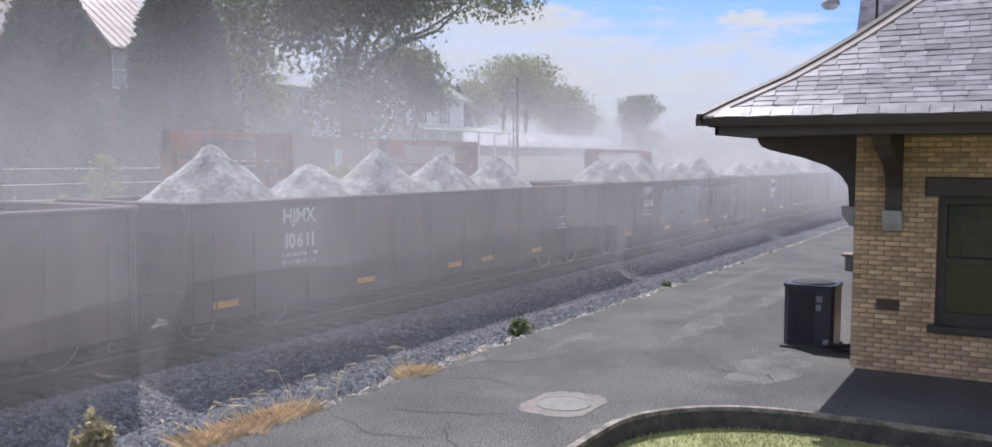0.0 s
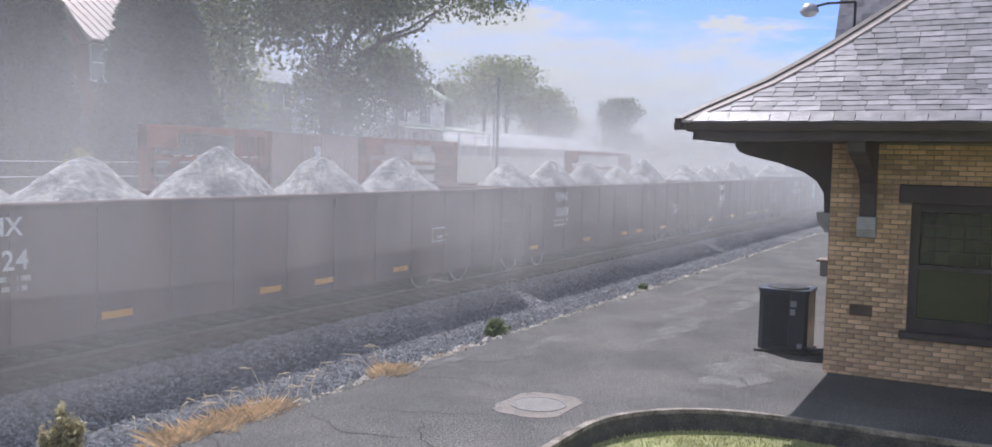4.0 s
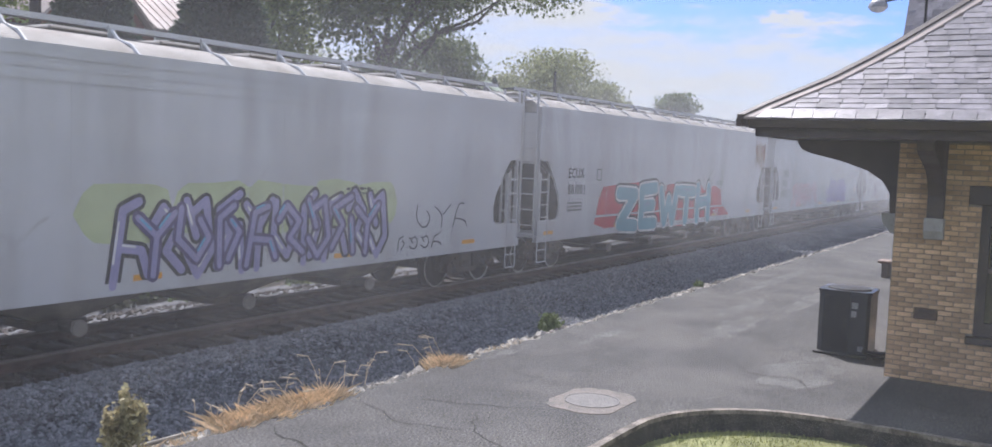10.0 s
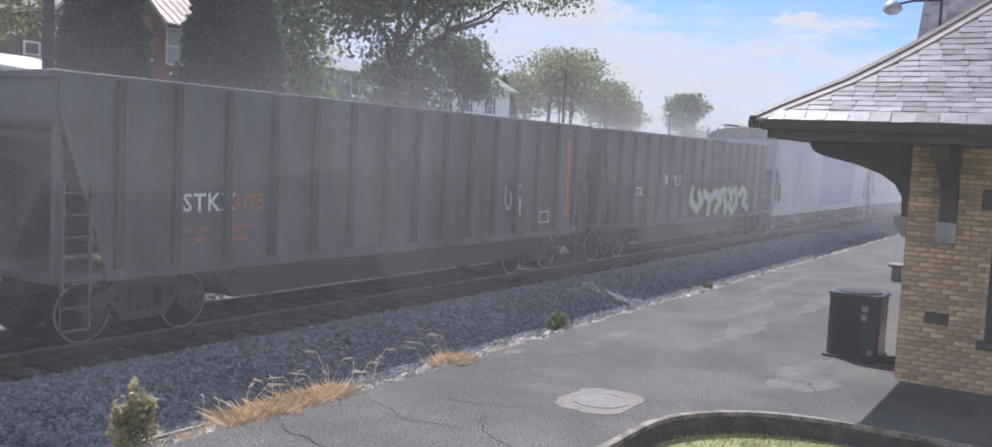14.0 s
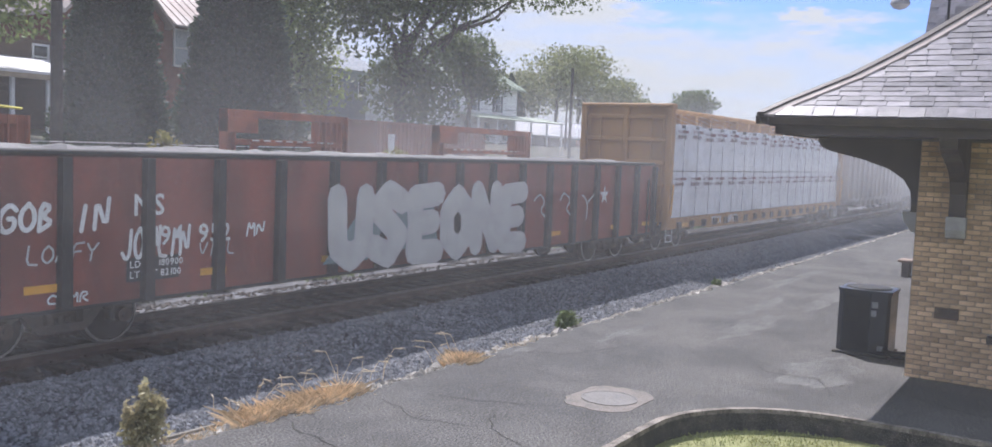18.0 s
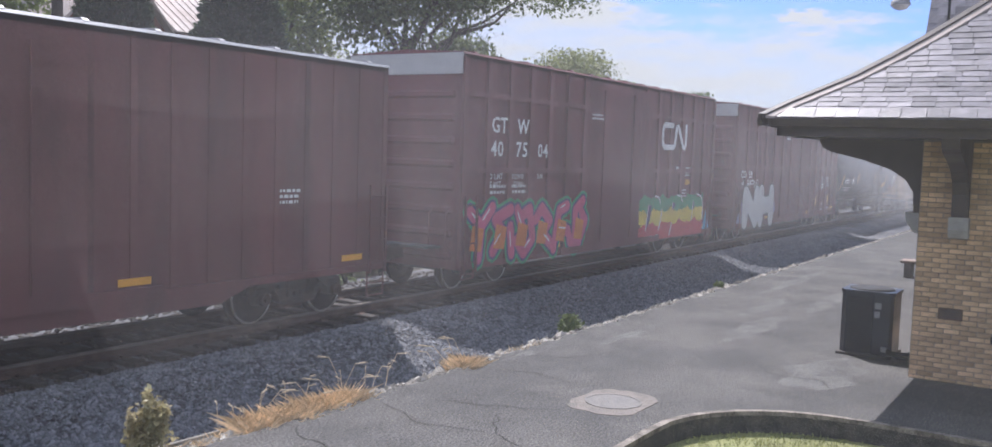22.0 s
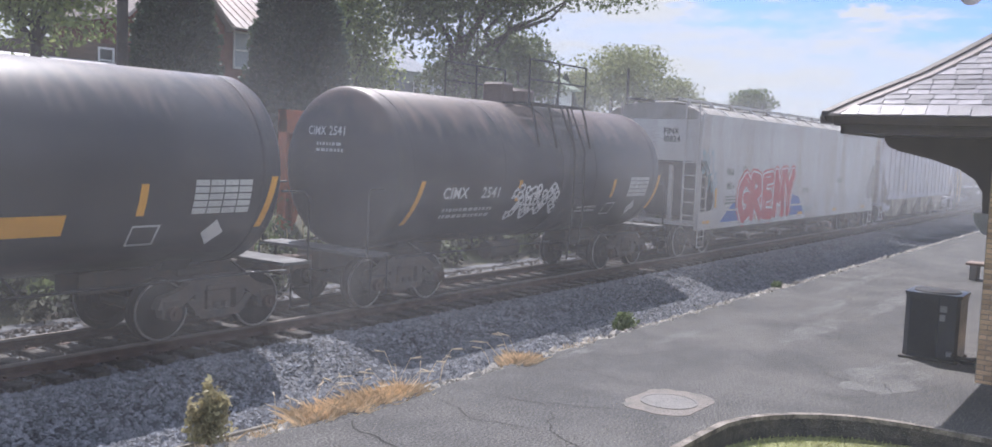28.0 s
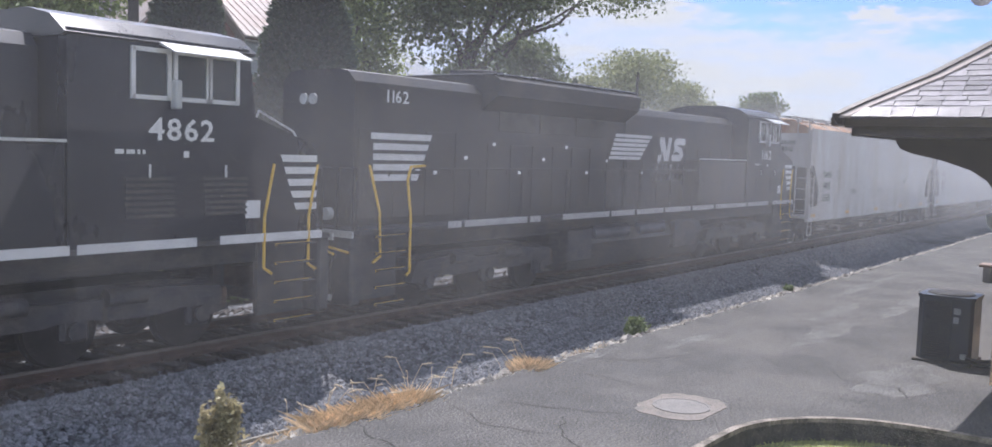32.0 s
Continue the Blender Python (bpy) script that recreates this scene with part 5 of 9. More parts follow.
def window(house, x, y, z, w, h, shutters=None, frame=None):
    f = part("window", Geo().box(x - .1, y - .06, z - .1, x + w + .1, y - .002, z), frame or H_WHITE, house, "white framed window")
    for q in ((x - .1, z, x, z + h + .1), (x + w, z, x + w + .1, z + h + .1), (x, z + h, x + w, z + h + .1), (x, z + h * .5 - .04, x + w, z + h * .5 + .04)):
        part("window_frame", Geo().box(q[0], y - .06, q[1], q[2], y - .002, q[3]), frame or H_WHITE, f)
    part("pane", Geo().box(x, y - .02, z, x + w, y - .004, z + h), GLASS_DARK if not frame else CURTAIN, f)
    if shutters:
        for sx in (x - .1 - w * .45, x + w + .1):
            part("shutter", Geo().box(sx, y - .05, z - .05, sx + w * .42, y - .002, z + h + .05), shutters, f)


CURTAIN = mat("curtained_glass", (0.36, 0.40, 0.44), 0.25, vary=0.1, scale=1, fine=10)
ho = thing("house", "brown brick house with a pale tin roof and porch", "house")
z0 = 2.4
part("wall", Geo().box(30.5, 46, z0, 41, 56, 9.7), H_BRICK, ho)
part("wall", Geo().box(24.0, 45.0, z0, 31, 52, 7.55), H_BROWN, ho, "brown boarded wing")
g = Geo().add([(30.0, 45.4, 9.45), (41.6, 45.4, 9.45), (41.6, 51, 13.4), (30.0, 51, 13.4), (41.6, 56.6, 9.45), (30.0, 56.6, 9.45)], [(0, 1, 2, 3), (3, 2, 4, 5)])
g.add([(30.0, 45.4, 9.35), (41.6, 45.4, 9.35), (41.6, 51, 13.3), (30.0, 51, 13.3)], [(0, 1, 2, 3)])
rf = part("roof", g, H_TIN, ho, "pale tin roof with standing seams")
for i in range(19):
    x = 30.2 + i * .62
    part("roof_seam", Geo().add([(x, 45.4, 9.45), (x + .05, 45.4, 9.45), (x + .05, 51, 13.4), (x, 51, 13.4), (x, 45.35, 9.475), (x + .05, 45.35, 9.475), (x + .05, 50.95, 13.425), (x, 50.95, 13.425)], [(0, 1, 2, 3), (4, 5, 6, 7), (0, 4, 7, 3), (1, 5, 6, 2), (0, 1, 5, 4)]), H_TIN, rf)
part("gable", Geo().prism([(28.6, 7.5), (34.4, 7.5), (34.4, 9.3), (31.5, 12.2), (28.6, 9.3)], "y", 44.6, 51), H_BRICK, ho)
for a, b, c, d in ((28.2, 9.0, 31.5, 12.4), (34.8, 9.0, 31.5, 12.4)):
    part("gable_roof", Geo().prism([(a, b), (c, d), (c, d + .22), (a, b + .22)], "y", 44.2, 51), H_TIN, ho)
part("porch_roof", Geo().prism([(40.5, 5.55), (45.0, 6.5), (45.0, 6.62), (40.5, 5.7)], "x", 19.5, 31.0), H_PALE, ho, "white porch roof")
part("porch_fascia", Geo().box(19.5, 40.45, 5.35, 31.0, 40.6, 5.58), mat("tan_trim", (0.42, 0.33, 0.24), 0.8), ho)
for i in range(7):
    part("porch_post", Geo().box(20.0 + i * 1.7, 40.7, 2.0, 20.16 + i * 1.7, 40.86, 5.4), H_WHITE, ho)
part("porch_wall", Geo().box(19.5, 44.6, z0, 31, 45.0, 5.6), H_BROWN, ho)
part("porch_floor", Geo().box(19.5, 40.5, z0 - .6, 31, 45.0, z0 + .4), H_BROWN, ho)
window(ho, 27.0, 45.0, 6.15, .7, 1.1)
window(ho, 36.2, 46.0, 7.2, 1.0, 2.0, frame=H_WHITE)
window(ho, 32.4, 44.6, 8.0, .8, 1.3)
part("chimney", Geo().box(33.2, 50.5, 12.5, 34.0, 51.3, 14.8), H_BRICK, ho)

wh = thing("house", "white boarded two-storey house with a pale green roof", "house")
part("wall", Geo().box(81.0, 60, 3.2, 97.0, 70, 10.2), H_WHITE, wh)
part("roof", Geo().prism([(59.2, 9.95), (65, 13.0), (70.8, 9.95), (70.8, 10.2), (65, 13.3), (59.2, 10.2)], "x", 80.2, 97.8), H_GREEN, wh, "pale green ribbed roof")
for i in range(22):
    x = 80.6 + i * .8
    part("roof_rib", Geo().prism([(59.2, 10.2), (65, 13.3), (65, 13.38), (59.2, 10.28)], "x", x, x + .07), H_GREEN, wh)
DARK_SHUT = mat("dark_shutter", (0.04, 0.05, 0.07), 0.7)
for x in (83.2, 87.4, 92.2):
    window(wh, x, 60, 7.3, 1.0, 1.9, DARK_SHUT)
part("porch_roof", Geo().prism([(56.6, 6.3), (60.0, 6.9), (60.0, 7.05), (56.6, 6.45)], "x", 84.0, 103.0), H_GREEN, wh)
for i in range(6):
    part("porch_post", Geo().box(84.2 + i * 3.7, 56.8, 3.0, 84.4 + i * 3.7, 57.0, 6.3), H_WHITE, wh)
for x in (86, 90, 94):
    window(wh, x, 60, 4.0, 1.1, 2.0)
bl = thing("house", "blue-grey boarded houses behind the trees", "house")
part("wall", Geo().box(71.0, 72, 4, 85.0, 80, 11.3), H_BLUE, bl)
part("roof", Geo().prism([(71.4, 11.2), (76, 13.4), (80.6, 11.2)], "x", 70.4, 85.6), mat("slate_blue_roof", (0.20, 0.22, 0.25), 0.7), bl)
for x in (73, 77.5, 82):
    window(bl, x, 72, 8.6, 1.1, 1.7)
sh = thing("shed", "rust-red corrugated container shed on the bank", "shed")
part("wall", Geo().box(35.6, 30, 1.2, 45.2, 33, 4.1), H_SHED, sh)
part("roof", Geo().prism([(29.8, 4.1), (33.2, 4.1), (33.2, 4.3), (29.8, 4.2)], "x", 35.4, 45.4), H_SHED, sh)
for i in range(30):
    part("wall_rib", Geo().box(35.7 + i * .315, 29.95, 1.2, 35.82 + i * .315, 30, 4.1), H_SHED, sh)
part("door", Geo().box(36.4, 29.93, 2.4, 36.9, 29.97, 3.6), H_WHITE, sh)
lb = thing("warehouse", "long low building with a pale roof", "warehouse")
part("wall", Geo().box(99.5, 60, 2.8, 150, 74, 5.1), mat("dull_wall", (0.15, 0.14, 0.14), 0.85, vary=0.2, scale=0.5, fine=20), lb)
part("roof", Geo().prism([(59.0, 5.0), (67, 7.2), (75, 5.0), (75, 4.85), (59.0, 4.85)], "x", 98.5, 151), H_PALE, lb, "pale metal roof")
for i in range(5):
    part("door", Geo().box(104 + i * 8.5, 59.9, 2.9, 109 + i * 8.5, 59.98, 4.7), RACK if i % 2 else H_BROWN, lb)
for i in range(26):
    part("roof_seam", Geo().prism([(59.0, 5.02), (67, 7.22), (67, 7.3), (59.0, 5.1)], "x", 99.5 + i * 2, 99.6 + i * 2), H_PALE, lb)

# ---- poles and wires ----
POLE = mat("pole_wood", (0.055, 0.048, 0.042), 0.9, vary=0.3, scale=2, fine=30)


def utility_pole(x, y, top, r=.14, arm=True):
    z = land(x, y) - .3
    p = thing("utility_pole", "dark wooden utility pole", "pole", "utility poles", at=(x, y, 0))
    part("shaft", Geo().cyl((0, 0, z), (0, 0, top), r, 12, r * .7), POLE, p, smooth=40)
    if arm:
        part("cross_arm", Geo().box(-1.1, -.06, top - .7, 1.1, .06, top - .55, .01), POLE, p)
        for k in (-.95, -.4, .4, .95):
            part("insulator", Geo().cyl((k, 0, top - .55), (k, 0, top - .38), .05, 8), H_WHITE, p)


utility_pole(15.05, 24.0, 12.5, .17)
utility_pole(91.3, 50.0, 8.6, .13, False)
utility_pole(58.5, 45.0, 12.0, .14)
utility_pole(38.6, 44.0, 10.5, .12, False)
utility_pole(45.2, 24.5, 7.6, .10, False)
utility_pole(128, 52.0, 9.6, .16, False)
utility_pole(225, 56.0, 12.0, .2)
utility_pole(262, 58.0, 11.0, .2)


def wire(p, q, sag, r=.012):
    pts = [tuple(Vector(p).lerp(Vector(q), i / 8) - Vector((0, 0, sag * 4 * (i / 8) * (1 - i / 8)))) for i in range(9)]
    thing("wire", "thin dark overhead wire", "wire", "overhead wires", geo=Geo().tube(pts, r, 4), material=STEEL_BLACK)


wire((15.05, 24, 11.9), (58.5, 45, 11.4), .8)
wire((14.2, 24, 11.9), (57.6, 45, 11.4), .9)
wire((91.3, 50, 8.3), (58.5, 45, 11.4), .8, .02)
wire((91.3, 50, 7.6), (84, 60, 7.4), .2, .02)
wire((15.05, 24, 11.9), (-30, 20, 11.5), .8)
# yellow tape and wire fence on the bank
fe = thing("wire_fence", "low wire fence with thin posts on the bank", "fence", at=(0, 0, 0))
for i in range(14):
    x = -2 + i * 2.0
    z = land(x, 22)
    part("post", Geo().cyl((x, 22, z - .2), (x, 22, z + 1.35), .035, 6), STEEL_BLACK, fe)
for k in (.5, .9, 1.3):
    part("strand", Geo().tube([(-2 + i * 2.0, 22, land(-2 + i * 2.0, 22) + k) for i in range(14)], .012, 4), P_GREYTXT, fe)
part("tape", Geo().tube([(8, 22.5, 4.1), (11, 22.5, 3.75), (13.2, 22.5, 3.6)], .03, 4), paint("tape_yellow", (0.7, 0.62, 0.08)), fe, "sagging yellow tape")


# ---- covered hopper cars ----
def car_paint(name, rgb, tint, rough=0.55, streak=0.18, vary=0.12, scale=1.6):
    return mat(name, rgb, rough, vary=vary, scale=scale, fine=24, tint=tint, streak=streak)


def toptint(m, z0, z1, rgb, amount=0.5):
    """Uneven colour that thickens upward: rust run down from a roof's edge, and the tanks' sunlit dusty tops."""
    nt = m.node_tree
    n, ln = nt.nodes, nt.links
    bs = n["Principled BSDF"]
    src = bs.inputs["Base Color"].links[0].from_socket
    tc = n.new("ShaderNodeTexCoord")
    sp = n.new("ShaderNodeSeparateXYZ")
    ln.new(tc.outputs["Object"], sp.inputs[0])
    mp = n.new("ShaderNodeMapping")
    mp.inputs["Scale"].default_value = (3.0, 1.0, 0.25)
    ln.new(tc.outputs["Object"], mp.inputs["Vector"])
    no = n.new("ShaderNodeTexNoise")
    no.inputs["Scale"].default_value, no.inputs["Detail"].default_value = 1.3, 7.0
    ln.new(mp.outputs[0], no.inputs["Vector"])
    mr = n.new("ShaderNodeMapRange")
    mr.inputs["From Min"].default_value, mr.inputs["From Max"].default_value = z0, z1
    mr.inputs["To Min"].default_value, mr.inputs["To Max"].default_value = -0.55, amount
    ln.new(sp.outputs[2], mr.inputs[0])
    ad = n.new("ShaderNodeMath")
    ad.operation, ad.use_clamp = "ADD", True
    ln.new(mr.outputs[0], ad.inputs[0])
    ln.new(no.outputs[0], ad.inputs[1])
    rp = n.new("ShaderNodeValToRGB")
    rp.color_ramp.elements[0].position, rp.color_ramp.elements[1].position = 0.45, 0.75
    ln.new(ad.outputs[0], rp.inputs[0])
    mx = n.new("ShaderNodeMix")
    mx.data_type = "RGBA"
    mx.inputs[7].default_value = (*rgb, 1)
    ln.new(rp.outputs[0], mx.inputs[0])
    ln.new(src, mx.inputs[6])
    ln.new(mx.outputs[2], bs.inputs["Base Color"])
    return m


LIGHT_GREY = car_paint("hopper_light_grey", (0.50, 0.51, 0.53), (0.42, 0.42, 0.42))
COOL_GREY = car_paint("hopper_cool_grey", (0.44, 0.47, 0.50), (0.37, 0.38, 0.39))
WARM_GREY = car_paint("hopper_warm_grey", (0.52, 0.515, 0.50), (0.43, 0.40, 0.36))
RUSTED_GREY = toptint(car_paint("hopper_rust_streaked", (0.56, 0.58, 0.60), (0.5, 0.5, 0.5)), 2.6, 4.9, (0.30, 0.12, 0.035), 0.42)
GRIME_SHADE = mat("hopper_grime_shade", (0.16, 0.14, 0.115), 0.85, vary=0.35, scale=2.5, fine=30, tint=(0.26, 0.23, 0.18))
# shade inside the open car ends and grilles, put into a dark steel colour
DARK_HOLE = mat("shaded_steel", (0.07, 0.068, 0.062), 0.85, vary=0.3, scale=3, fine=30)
CAP_GREY = mat("outlet_cap", (0.26, 0.23, 0.20), 0.7, vary=0.3, scale=5, fine=40)
GRATING = mat("walkway_grating", (0.12, 0.12, 0.12), 0.75, 0.2, vary=0.3, scale=3, fine=60)


ROOF_DUST = mat("dusty_roof", (0.34, 0.325, 0.30), 0.85, vary=0.25, scale=1.5, fine=30, tint=(0.26, 0.24, 0.215))


def covered_hopper(u, length, label, coat, marks=None, bays=4, roof=None, sill=0.98, eave=4.19, sill_mat=None, mark_mat=None, seed=0, limits=None, mark_x=1.56, mark_h=.265):
    """A long smooth-sided covered hopper: sides with cut-out ends, arched roof with walkway, outlet bays between two trucks."""
    car = freight("covered_hopper_car", label, "hopper car", u)
    L = length
    roof = roof or ROOF_DUST
    rnd = random.Random(seed)
    low = 1.42
    cut = [(0.0, 2.95), (.42, 2.92), (.62, 2.70), (1.05, 2.10), (1.14, 1.8), (1.1, 1.52), (.98, low)]
    out = [(0, eave)] + cut + [(0, low), (0, sill), (L, sill), (L, low)] + [(L - a, b) for a, b in reversed(cut)] + [(L, eave)]
    for s in (-1, 1):
        part("side_panel", Geo().prism(out, "y", s * 1.6, s * 1.545), coat, car)
        part("eave_rail", Geo().box(0, s * 1.52, eave - .02, L, s * 1.625, eave + .06, .02), coat, car)
        part("side_sill", Geo().box(0.0, s * 1.50, sill - .06, L, s * 1.612, sill + .02, .01), sill_mat or coat, car)
        part("eave_band", Geo().box(.02, s * 1.58, eave - .36, L - .02, s * 1.612, eave - .02, .012), coat, car)
        part("eave_bead", Geo().box(.02, s * 1.58, eave - .20, L - .02, s * 1.622, eave - .17, .008), coat, car)
        part("sill_bead", Geo().box(1.1, s * 1.58, low - .03, L - 1.1, s * 1.607, low + .01, .006), coat, car)
        for i in range(1, 5):
            part("weld_seam", Geo().box(L * i / 5 - .008, s * 1.59, low, L * i / 5 + .008, s * 1.6035, eave - .36), coat, car)
    prof = [(-1.58, eave + .03), (-1.38, eave + .2), (-1.05, eave + .34), (-.6, eave + .41), (0, eave + .43), (.6, eave + .41), (1.05, eave + .34), (1.38, eave + .2), (1.58, eave + .03), (1.5, eave - .05), (-1.5, eave - .05)]
    part("roof", Geo().prism(prof, "x", .02, L - .02), roof, car, smooth=40)
    for e, way in ((0, 1), (L, -1)):
        part("end_wall", Geo().box(e + way * .02, -1.54, 2.9, e + way * .09, 1.54, eave - .06), coat, car)
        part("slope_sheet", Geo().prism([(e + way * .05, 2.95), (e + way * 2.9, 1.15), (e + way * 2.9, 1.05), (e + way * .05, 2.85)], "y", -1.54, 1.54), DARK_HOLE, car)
        part("end_platform", Geo().box(min(e, e + way * 1.1), -1.5, sill, max(e, e + way * 1.1), 1.5, sill + .09, .01), coat, car)
        g = Geo()
        for y in (-.55, .55):
            g.box(e + way * .25 - .06, y - .06, sill, e + way * .25 + .06, y + .06, 2.95)
        part("end_post", g, coat, car)
        for s in (-1, 1):
            part("corner_post", Geo().box(min(e, e + way * .07), s * 1.53 - .04, sill - .1, max(e, e + way * .07), s * 1.53 + .04, 3.0), coat, car)
            ladder(car, e + (way * .07 if way > 0 else -.5), s * 1.59, low - .4, 2.62, .43, coat, 5)
            stirrup(car, e + (way * .05 if way > 0 else -.5), s * 1.58, .36, sill, .45, coat)
            ladder(car, e - way * .04, s * 1.5 - (.42 if s > 0 else 0), 1.1, eave + .45, .42, coat, 9, "y", "end_ladder")
        coupler(car, e, -way)
        truck(car, e + way * 1.36)
    part("brake_wheel", Geo().lathe([(-.02, .24), (.02, .27), (.03, .24)], (0, .75, 2.25), "x", 18), IRON, car, at=(-.06, 0, 0), smooth=40)
    part("brake_box", Geo().box(.05, .5, 1.9, .2, .95, 2.4, .02), IRON, car)
    part("centre_sill", Geo().box(.2, -.28, .72, L - .2, .28, 1.0, .02), IRON, car)
    bw = (L - 7.0) / bays
    for i in range(bays):
        x0, x1 = 3.5 + i * bw, 3.5 + (i + 1) * bw
        xm = (x0 + x1) / 2
        g = Geo().add([(x0, -1.5, sill), (x1, -1.5, sill), (x1, 1.5, sill), (x0, 1.5, sill), (xm - .35, -.75, .46), (xm + .35, -.75, .46), (xm + .35, .75, .46), (xm - .35, .75, .46)],
                      [(0, 1, 5, 4), (1, 2, 6, 5), (2, 3, 7, 6), (3, 0, 4, 7), (4, 5, 6, 7)])
        part("outlet_bay", g, GRIME_SHADE, car)
        part("outlet_gate", Geo().box(xm - .4, -.85, .34, xm + .4, .85, .46, .02).cyl((xm, -1.2, .4), (xm, 1.2, .4), .09, 10), IRON, car)
        part("gate_cap", Geo().cyl((xm, -1.26, .4), (xm, -1.2, .4), .12, 14), CAP_GREY, car, "dull round outlet cap")
    zb = eave + .56
    for s in (-1, 1):
        part("walkway", Geo().box(-.1, s * .62 - .2, zb - .03, L + .1, s * .62 + .2, zb), GRATING, car)
        part("walkway_edge", Geo().box(-.1, s * .83 - .012, zb - .06, L + .1, s * .83 + .012, zb + .02), coat, car)
        n = 12
        for i in range(n):
            x = .5 + i * (L - 1) / (n - 1)
            pts = [(x, s * .83, zb - .03), (x, s * 1.02, eave + .34), (x, s * 1.32, eave + .25), (x, s * 1.57, eave + .05)]
            g = Geo()
            for p, q in zip(pts, pts[1:]):
                g.cyl(p, q, .03, 6)
            g.box(x - .05, s * .86 - .02, eave + .33, x + .05, s * .86 + .02, zb)
            part("walkway_bracket", g, coat, car)
    for i in range(10):
        x = 1.2 + i * (L - 2.4) / 9
        part("roof_hatch", Geo().box(x - .55, -.36, eave + .42, x + .55, .36, eave + .52, .04), roof, car)
    if marks:
        g = Geo()
        m1, m2 = marks
        words(g, m1, mark_x, 2.50, mark_h, SIDE - .005, .9, 0 if mark_h > .25 else .2)
        words(g, m2, mark_x, 2.06, mark_h, SIDE - .005, .9, 0 if mark_h > .25 else .2)
        part("car_number", g, mark_mat or P_BLACK, car, "dark stencilled car number")
        g = Geo()
        if limits:
            words(g, "LD LMT " + limits[0], 1.45, 1.76, .10, SIDE - .005)
            words(g, "LT WT  " + limits[1], 1.45, 1.58, .10, SIDE - .005)
        else:
            bars(g, 3, mark_x, 1.80, .05, .85, SIDE - .005, seed)
        bars(g, 2, 5.2, 1.95, .05, .8, SIDE - .005, seed + 1)
        bars(g, 2, 9.2, 1.95, .05, .8, SIDE - .005, seed + 2)
        bars(g, 2, 13.5, 2.3, .05, .7, SIDE - .005, seed + 3)
        part("small_lettering", g, mark_mat or P_BLACK, car)
        e = Geo()
        for k, tx in enumerate((m1, m2)):
            t = Geo()
            words(t, tx, 0, 3.7 - k * .24, .17, 0, .9)
            e.add([(-.012, -.35 - a, c) for a, b, c in t.v], t.f)
        part("end_number", e, mark_mat or P_BLACK, car)
        flat("data_plate", mark_mat or P_BLACK, car, [rect(3.3, 2.42, 3.6, 2.45), rect(3.3, 2.72, 3.6, 2.75), rect(3.3, 2.42, 3.33, 2.75), rect(3.57, 2.42, 3.6, 2.75)], SIDE - .005)
    reflectors(car, [.3 + .02, 4.6, 8.9, 13.2, 17.4], sill + .05)
    return car


